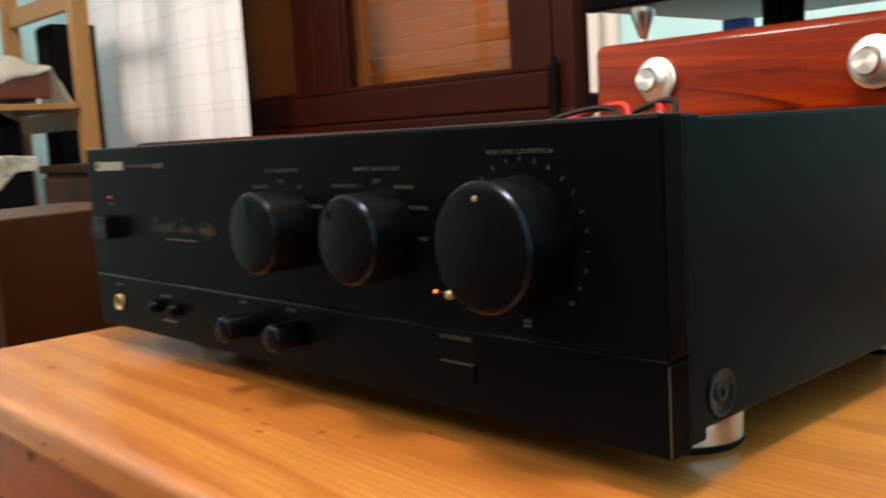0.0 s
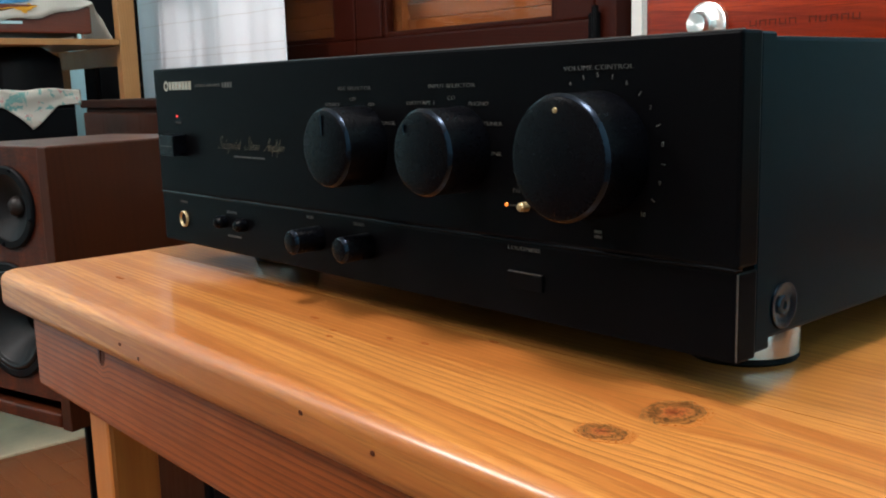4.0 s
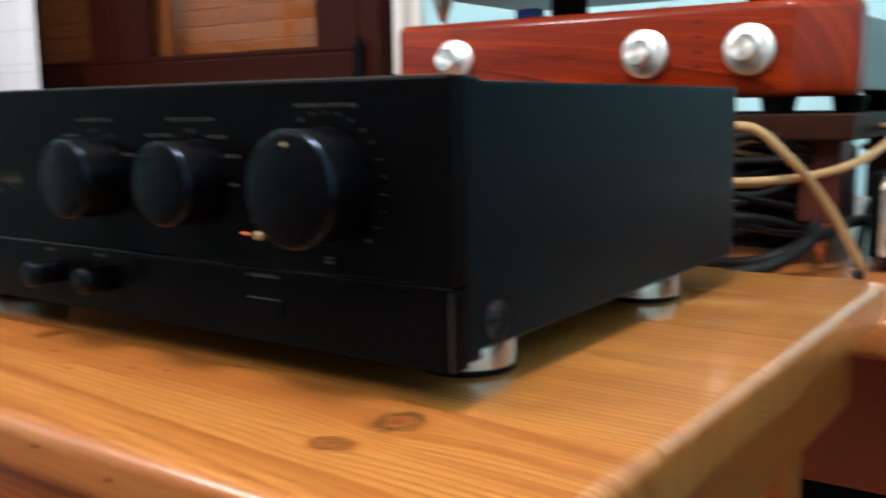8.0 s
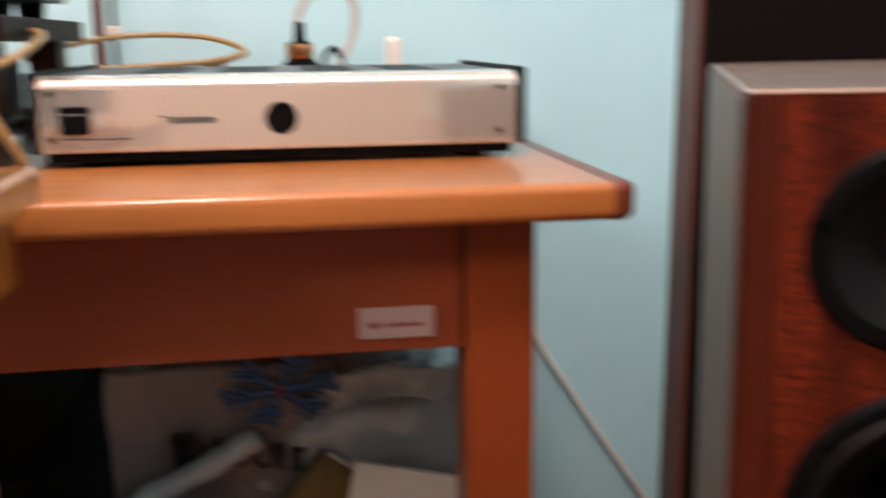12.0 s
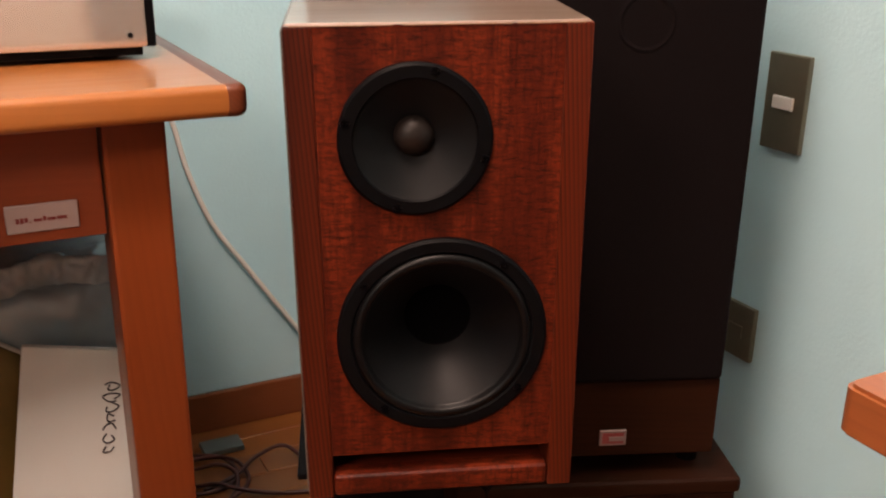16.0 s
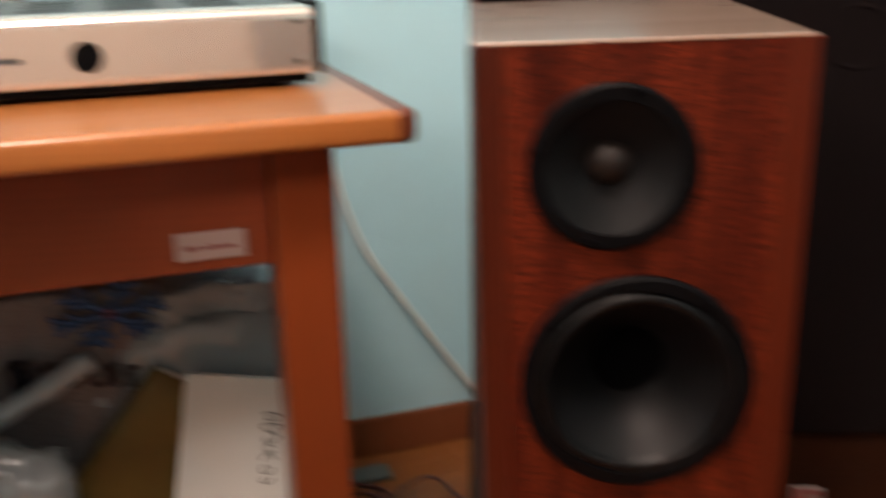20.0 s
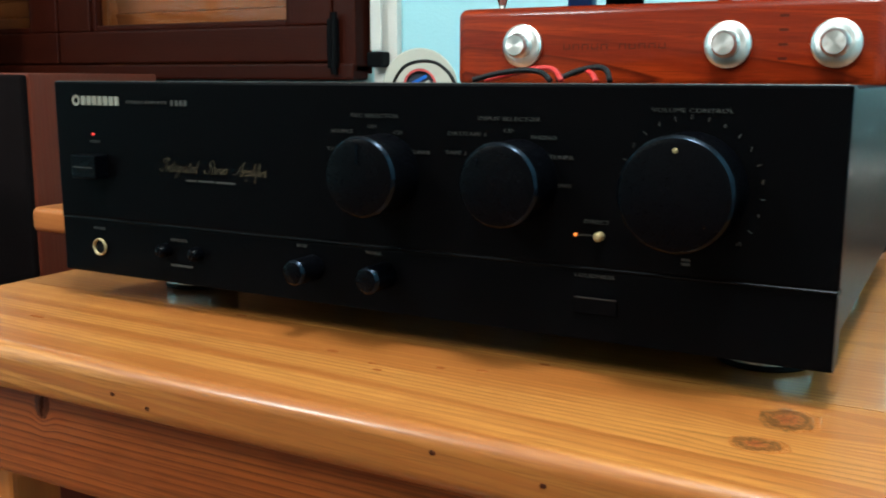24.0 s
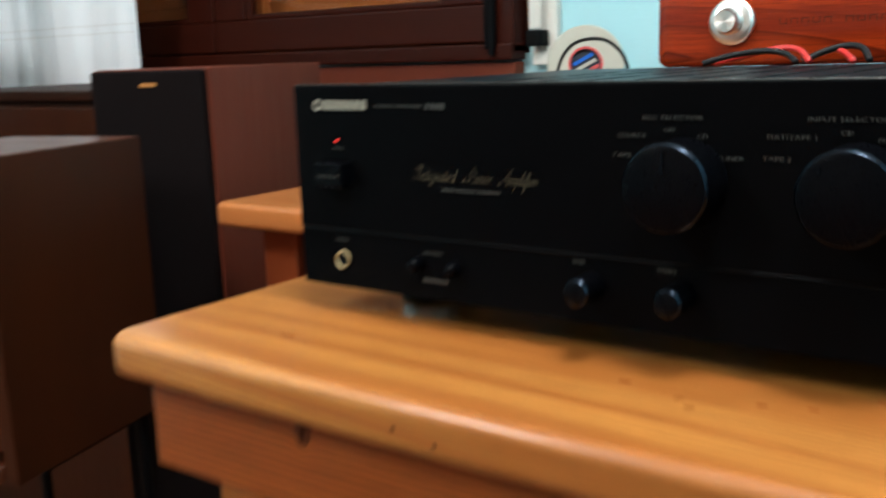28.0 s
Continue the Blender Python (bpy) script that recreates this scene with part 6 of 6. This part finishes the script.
# ---- white cable along the north wall ----
solid("white_cable", tube([(0.985, 1.318, 0.66), (1.005, 1.312, 0.60), (1.038, 1.312, 0.50), (1.06, 1.312, 0.40), (1.10, 1.312, 0.29), (1.16, 1.312, 0.195), (1.215, 1.312, 0.11), (1.275, 1.312, 0.02), (1.33, 1.312, -0.06)], 0.0052, 10), M_WHITE, "white mains cable hanging along the wall", "cable")
for pts in ([(0.93, 1.24, -0.155), (1.013, 1.219, -0.150), (1.056, 1.183, -0.146), (1.072, 1.135, -0.150), (1.054, 1.103, -0.155), (1.0, 1.09, -0.155), (0.94, 1.12, -0.155)],
            [(0.92, 1.17, -0.155), (1.004, 1.168, -0.148), (1.045, 1.150, -0.140), (1.066, 1.118, -0.146), (1.05, 1.07, -0.155), (1.0, 1.03, -0.155), (0.93, 1.05, -0.155)],
            [(1.0, 1.10, -0.155), (1.065, 1.118, -0.150), (1.115, 1.147, -0.138), (1.173, 1.153, -0.132), (1.206, 1.094, -0.148), (1.25, 1.03, -0.155), (1.32, 0.98, -0.155)],
            [(0.93, 1.14, -0.155), (0.988, 1.117, -0.152), (1.026, 1.098, -0.146), (1.069, 1.064, -0.152), (1.13, 1.03, -0.155), (1.22, 1.0, -0.155)],
            [(0.94, 1.20, -0.155), (1.02, 1.20, -0.147), (1.075, 1.16, -0.143), (1.085, 1.10, -0.155), (1.04, 1.05, -0.155)]):
    solid("floor_cable", tube(pts, 0.0040, 8), M_MCABLE, "dark red cable tangled on the floor", "cable", group="cables on the floor")
solid("floor_socket", box((1.03, 1.215, FLOOR), (1.11, 1.265, FLOOR + 0.012), 0.003), M_GREY, "small grey plastic junction on the floor", "socket")

# ---- under the desk ----
def crumple(bm, amp, freq, seed):
    bm.normal_update()
    for v in bm.verts:
        p = v.co * freq + V((seed, seed * 2, 0))
        v.co += v.normal * amp * (noise.noise(p) + 0.6 * abs(noise.noise(p * 2.3)) + 0.4 * abs(noise.noise(p * 5.1)))
    return bm


def blob(lo, hi, cuts, round_, amp, freq, seed):
    """A soft full bag: a rounded box with creases."""
    bm = bmesh.new()
    bmesh.ops.create_cube(bm, size=2)
    bmesh.ops.subdivide_edges(bm, edges=bm.edges[:], cuts=cuts, use_grid_fill=True)
    lo, hi = V(lo), V(hi)
    for v in bm.verts:
        c = v.co.copy()
        n = c.normalized() * 1.25
        c = c.lerp(n, round_)
        v.co = V([lo[i] + (c[i] + 1) / 2 * (hi[i] - lo[i]) for i in range(3)])
    return crumple(bm, amp, freq, seed)


bag = thing("plastic_bag", "crumpled pale plastic freezer bag with blue print under the desk", "bag", (0.62, 0.72, 0.18))
part("bag_body", blob((0.50, 0.672, 0.12), (0.86, 0.88, 0.480), 30, 0.30, 0.026, 10, 3), M_BAG, bag, smooth=True)
part("bag_fold", crumple(sheet(0.665, 0.845, 0.350, 0.490, lambda x: 0.652 + 0.006 * math.sin(x * 60), 0.0015, 60, 50), 0.009, 26, 17), M_BAG, bag, "crinkled pale plastic fold", True)
part("bag_belly", blob((0.655, 0.640, 0.345), (0.86, 0.72, 0.455), 18, 0.55, 0.012, 22, 9), M_BAG, bag, "", True)


def flat_bar(a, b, w, y):
    """A printed bar between two points of an upright face that looks towards -y."""
    a, b = V((a[0], 0, a[1])), V((b[0], 0, b[1]))
    d = (b - a)
    bm = box((0, y - 0.0006, -w / 2), (d.length, y, w / 2), w * 0.3, 2)
    bm.transform(Matrix.Translation(a) @ Matrix.Rotation(-math.atan2(d.z, d.x), 4, "Y"))
    return bm


cx_, cz_ = 0.644, 0.480
front = thing("bag_flap", "smoky front sheet of the bag with blue snowflake print", "bag", (0.6, 0.64, 0.2))


def flap_y(x):
    return 0.653 + 0.003 * math.sin(x * 37) + 0.002 * math.sin(x * 83)


part("sheet", crumple(sheet(0.47, 0.70, 0.20, 0.505, flap_y, 0.0015, 60, 40), 0.004, 22, 7), M_FILM, front, smooth=True)
for k in range(6):
    a = radians(12 + 60 * k)
    ux, uz = math.cos(a) * 0.058, math.sin(a) * 0.036
    part("flake_arm", flat_bar((cx_, cz_), (cx_ + ux, cz_ + uz), 0.008, 0.6375), M_BAGBLUE, front)
    for s_ in (-1, 1):
        for f in (0.5, 0.78):
            bx_, bz_ = cx_ + ux * f, cz_ + uz * f
            b2 = a + s_ * radians(50)
            part("flake_branch", flat_bar((bx_, bz_), (bx_ + 0.020 * math.cos(b2), bz_ + 0.014 * math.sin(b2)), 0.006, 0.637), M_BAGBLUE, front)
part("flake_heart", lathe([(0, 0.0006), (0.005, 0.0004), (0.006, 0)], (cx_, 0.6365, cz_), (0, -1, 0), 14), M_DARKPRINT, front)
def bowl(x, z, r, y, a0, a1):
    """A printed arc, part of a letter-like shape on the flap."""
    pts = [(x + r * math.cos(radians(a0 + (a1 - a0) * k / 8)), y, z + r * 1.05 * math.sin(radians(a0 + (a1 - a0) * k / 8))) for k in range(9)]
    bm = tube(pts, 0.0034, 8, 3)
    for v in bm.verts:
        v.co.y = y + (v.co.y - y) * 0.15
    return bm


for x, z, r, a0, a1 in ((0.553, 0.424, 0.0105, 0, 360), (0.598, 0.414, 0.0105, 40, 320), (0.626, 0.409, 0.0105, 0, 360), (0.664, 0.404, 0.0085, 60, 170)):
    part("print_arc", bowl(x, z, r, 0.6372, a0, a1), M_BAGNAVY, front)
for x, lo, hi in ((0.5405, 0.396, 0.437), (0.576, 0.408, 0.431), (0.6385, 0.396, 0.420), (0.655, 0.393, 0.416)):
    part("letter_bar", flat_bar((x, (lo + hi) / 2), (x + 0.0062, (lo + hi) / 2), hi - lo, 0.6370), M_BAGNAVY, front)
tf = tube([(0.44, 0.612, 0.345), (0.50, 0.61, 0.380), (0.56, 0.615, 0.408), (0.622, 0.622, 0.438)], 0.012, 12)
solid("film_roll", crumple(tf, 0.004, 40, 5), M_BAG, "rolled pale plastic film lying on the bag", "plastic film")
yf = thing("yellow_folder", "worn yellow paper sleeve leaning on the bag", "folder", (0.64, 0.62, 0.12))
for nm, x0, x1, dz, m_ in (("sleeve", 0.0, 0.17, 0.0, M_YELLOW), ("paper_edge", 0.006, 0.164, 0.003, M_CARTON)):
    fb_ = blob((x0, -0.009 if nm == "sleeve" else -0.004, -0.30), (x1, 0.009 if nm == "sleeve" else 0.004, dz), 8, 0.04, 0.003, 9, 8)
    fb_.transform(Matrix.Translation((0.684, 0.622, 0.418)) @ Matrix.Rotation(radians(38), 4, "Y"))
    part(nm, fb_, m_, yf, "", True)
solid("carrier_bag", blob((0.38, 0.53, 0.02), (0.585, 0.605, 0.365), 20, 0.45, 0.022, 16, 12), M_CARRIER, "crumpled grey-white carrier bag on the pile", "bag", smooth=True)
car = thing("white_carton", "white cardboard box with black handwriting under the desk", "box", (0.76, 0.6, FLOOR))
CT = Matrix.Rotation(radians(-10), 4, "Z") @ Matrix.Rotation(radians(-9), 4, "X") @ Matrix.Rotation(radians(9), 4, "Y")
cb = box((0.0, 0.0, 0), (0.172, 0.012, 0.590), 0.002)
cb.transform(Matrix.Translation((0.608, 0.520, FLOOR)) @ CT)
part("carton_body", cb, M_CARTON, car)
WR = Matrix.Translation((0.608, 0.520, FLOOR)) @ CT
rw = random.Random(11)
for col, zs, n_ in ((0.098, 0.552, 7), (0.130, 0.530, 7)):
    for k in range(n_):
        z = zs - k * 0.0122
        turn_ = rw.uniform(0, 6.28)
        pts = [(col + (0.0080 if j % 2 else 0.0050) * math.cos(turn_ + j * 1.25) + 0.002 * rw.uniform(-1, 1), -0.0002, z - 0.005 + 0.0052 * math.sin(turn_ + j * 1.25) + 0.001 * rw.uniform(-1, 1)) for j in range(rw.choice((4, 5, 6)))]
        fb = tube(pts, 0.0010, 6, 5)
        fb.transform(WR)
        part("ink_stroke", fb, M_INK, car)
solid("storage_crate", box((0.30, 0.56, FLOOR), (0.70, 0.95, 0.12), 0.006), M_DARK, "dark plastic crate holding the bag", "crate")
solid("black_case", box((0.10, 0.60, FLOOR), (0.41, 0.98, 0.42), 0.01), M_DARK, "black equipment case under the desk", "case")

# ---- corner shelf on the west side ----
she = thing("pine_shelf", "raw pine shelving with a covered record player", "shelf", (-2.2, 0.6, FLOOR))
SHT = 1.003
for x in (-1.952, -2.45):
    for y in (0.832, -0.25):
        part("post", box((x - 0.016, y - 0.023, FLOOR), (x + 0.016, y + 0.023, 1.75), 0.002), M_SHELF, she)
for z in (SHT, 0.58):
    part("shelf_board", box((-2.47, -0.28, z - 0.016), (-1.934, 0.806, z), 0.002), M_SHELF, she)
for z in (0.935, 1.252, 0.52):
    for y in (0.832, -0.25):
        part("shelf_rail", box((-2.433, y - 0.010, z), (-1.969, y + 0.010, z + 0.052), 0.002), M_SHELF, she)
tt = thing("record_player", "brown record player covered by a printed white cloth", "record player", (-2.2, 0.35, SHT))
part("plinth", box((-2.40, -0.1, 1.018), (-1.966, 0.748, 1.088), 0.004), M_PLINTH, tt, "dark red-brown plinth")
for y in (-0.05, 0.722):
    part("foot", lathe([(0, 0), (0.013, 0), (0.013, 0.0155), (0, 0.0155)], (-1.99, y, SHT), (0, 0, 1), 16), M_CHROME, tt)
part("label_plate", box((-1.9658, 0.516, 1.040), (-1.964, 0.572, 1.047)), M_ALU, tt)
dc = thing("dust_cloth", "white cloth with yellow, blue and red print over the record player", "cloth", (-2.2, 0.35, 1.09))


def cloth_at(u, v):
    """A point of the dust cloth: u along the record player (past 0.75 it falls over the end), v from the front hem to the back."""
    w = max(0.0, (u - 0.752) / 0.13)
    y = u if w == 0 else 0.752 + 0.050 * min(w, 1) ** 1.6 + 0.008 * min(w, 1)
    top = 1.106 + 0.030 * math.exp(-((u - 0.665) / 0.055) ** 2) + 0.006 * noise.noise(V((u * 12, v * 5, 3)))
    hem = 1.047 + 0.010 * max(0, min(1, (u - 0.52) / 0.1)) + 0.034 * max(0, min(1, (u - 0.62) / 0.13)) + 0.003 * math.sin(u * 60)
    s = min(1, v / 0.3)
    z = hem + (top - hem) * (s * (2 - s))
    x = -1.955 - 0.085 * s ** 1.5 - max(0, v - 0.3) * 0.5
    z = z * (1 - min(1, w * 2)) + min(1, w * 2) * top - 0.118 * min(1, w) ** 1.15
    return V((x + 0.004 * noise.noise(V((u * 25, v * 9, 8))), y, z))


def cloth_sheet(u0, u1, v0, v1, nu, nv, lift=0.0, round_=False):
    bm = bmesh.new()
    vs = []
    for i in range(nu + 1):
        row = []
        for j in range(nv + 1):
            a, c = i / nu * 2 - 1, j / nv * 2 - 1
            if round_:
                a, c = a * math.sqrt(max(0, 1 - c * c / 2)), c * math.sqrt(max(0, 1 - a * a / 2))
            u, v = (u0 + u1) / 2 + a * (u1 - u0) / 2, (v0 + v1) / 2 + c * (v1 - v0) / 2
            row.append(bm.verts.new(cloth_at(u, v) + V((lift, 0, lift))))
        vs.append(row)
    for i in range(nu):
        for j in range(nv):
            bm.faces.new((vs[i][j], vs[i + 1][j], vs[i + 1][j + 1], vs[i][j + 1]))
    bmesh.ops.solidify(bm, geom=bm.faces[:], thickness=0.001 if lift else 0.002)
    return bm


part("cloth", cloth_sheet(-0.12, 0.882, 0.0, 1.0, 150, 24), M_CLOTH, dc, smooth=True)
for u0, u1, v0, v1, m_ in ((0.47, 0.635, 0.13, 0.24, M_BLUEPRINT), (0.40, 0.52, 0.13, 0.20, M_BLUEPRINT), (0.42, 0.53, 0.22, 0.30, M_REDPRINT), (0.30, 0.40, 0.10, 0.26, M_REDPRINT), (0.555, 0.600, 0.05, 0.085, M_YELLOWPRINT),
                           (0.585, 0.612, 0.070, 0.084, M_YELLOWPRINT), (0.512, 0.560, 0.072, 0.084, M_YELLOWPRINT), (0.570, 0.585, 0.03, 0.06, M_YELLOWPRINT), (0.590, 0.598, 0.085, 0.115, M_YELLOWPRINT), (0.25, 0.36, 0.02, 0.06, M_YELLOWPRINT)):
    part("print_patch", cloth_sheet(u0, u1, v0, v1, 10, 6, 0.0022, True), m_, dc, smooth=True)
cv = thing("carrying_case", "black rounded case standing on the lower shelf", "case", (-2.12, 0.6, 0.58))
part("case_body", blob((-2.25, 0.512, 0.575), (-2.01, 0.688, 0.984), 12, 0.45, 0.005, 6, 5), M_DARK, cv, "", True)
part("case_strap", tube([(-2.005, 0.535, 0.70), (-1.998, 0.56, 0.80), (-1.997, 0.60, 0.85), (-1.998, 0.64, 0.80), (-2.005, 0.665, 0.70)], 0.005, 8), M_DARK, cv, "black webbing strap")
fl = thing("floral_cloth", "crumpled white cloth with teal and pink flower print", "cloth", (-1.5, 0.35, 0.84))


def floral_at(y, v):
    low = 0.842 + 0.005 * noise.noise(V((y * 30, 1, 0))) - 0.050 * max(0, 1 - abs(y - 0.378) / 0.055) ** 1.1
    z = low + (0.872 - low) * min(1, v * 2)
    return V((-1.374 - (0.085 * (v - 0.5) * 2 if v > 0.5 else 0) + 0.007 * noise.noise(V((y * 22, z * 40, 2))), y, z + 0.007 * noise.noise(V((y * 18, v * 4, 7)))))


bm_ = bmesh.new()
rows_ = [[bm_.verts.new(floral_at(-0.02 + 0.497 * i / 110, j / 20)) for j in range(21)] for i in range(111)]
for i in range(110):
    for j in range(20):
        bm_.faces.new((rows_[i][j], rows_[i + 1][j], rows_[i + 1][j + 1], rows_[i][j + 1]))
bmesh.ops.solidify(bm_, geom=bm_.faces[:], thickness=0.0025)
part("cloth", bm_, M_FLORAL, fl, smooth=True)
lc = thing("black_cabinet", "black equipment case on thin legs under the floral cloth", "cabinet", (-1.54, 0.2, FLOOR))
part("cabinet_body", box((-1.47, -0.05, 0.56), (-1.388, 0.470, 0.861), 0.004), M_DARK, lc)
part("cabinet_door", box((-1.387, -0.045, 0.575), (-1.380, 0.466, 0.835), 0.003), M_DARK, lc)
for x in (-1.455, -1.405):
    for y in (-0.035, 0.458):
        part("leg", box((x - 0.007, y - 0.007, FLOOR), (x + 0.007, y + 0.007, 0.56), 0.002), M_DARK, lc)
ls = thing("loudspeaker", "tall slim black loudspeaker behind the shelf", "speaker", (-2.4, 0.98, FLOOR))
part("cabinet", box((-2.445, 0.91, FLOOR), (-2.345, 1.05, 1.26), 0.004), M_DARK, ls)
part("grille", box((-2.440, 0.90, FLOOR + 0.1), (-2.350, 0.909, 1.25), 0.003), M_GRILLE, ls)
solid("mat", box((-2.70, 0.25, FLOOR), (-2.22, 1.08, FLOOR + 0.010), 0.003), M_RUG, "cream marbled mat on the floor", "mat")

# ---- ceiling lamps, never in view ----
for lx, ly, lz, power, size in LAMPS:
    cl = thing("ceiling_lamp", "white glass ceiling lamp on a thin rod", "lamp", (lx, ly, CEIL), group="ceiling lamps")
    part("rod", lathe([(0, 0), (0.006, 0), (0.006, -0.12), (0, -0.12)], (lx, ly, CEIL), (0, 0, 1), 12), M_CHROME, cl)
    part("shade", lathe([(0.02, 0.21), (0.12, 0.20), (0.13, 0.195), (0.12, 0.205), (0.02, 0.215)], (lx, ly, lz), (0, 0, 1), 32), M_WHITE, cl, "white shade")

# ---- parquet blocks ----
pq = box((-0.2, -0.035, -0.007), (0.2, 0.035, 0.0), 0.0012, 1)
pq_me = bpy.data.meshes.new("parquet_block")
pq.to_mesh(pq_me)
pq.free()
pq_me.materials.append(M_FLOOR)
floor_ob = bpy.data.objects["floor"]
for x0, x1, y0, y1 in ((0.86, 1.60, 0.62, 1.33), (-2.6, -1.2, -0.2, 1.33)):
    r = 0
    y = y0 + 0.035
    while y < y1 - 0.03:
        x = x0 + 0.2 - (r % 3) * 0.133
        while x < x1 + 0.2:
            if x - 0.2 > WX0 and x + 0.2 < WX1 + 0.12:
                o = new("parquet_block", pq_me)
                o.parent = floor_ob
                o.location = (x, y, FLOOR)
            x += 0.4012
        y += 0.0712
        r += 1
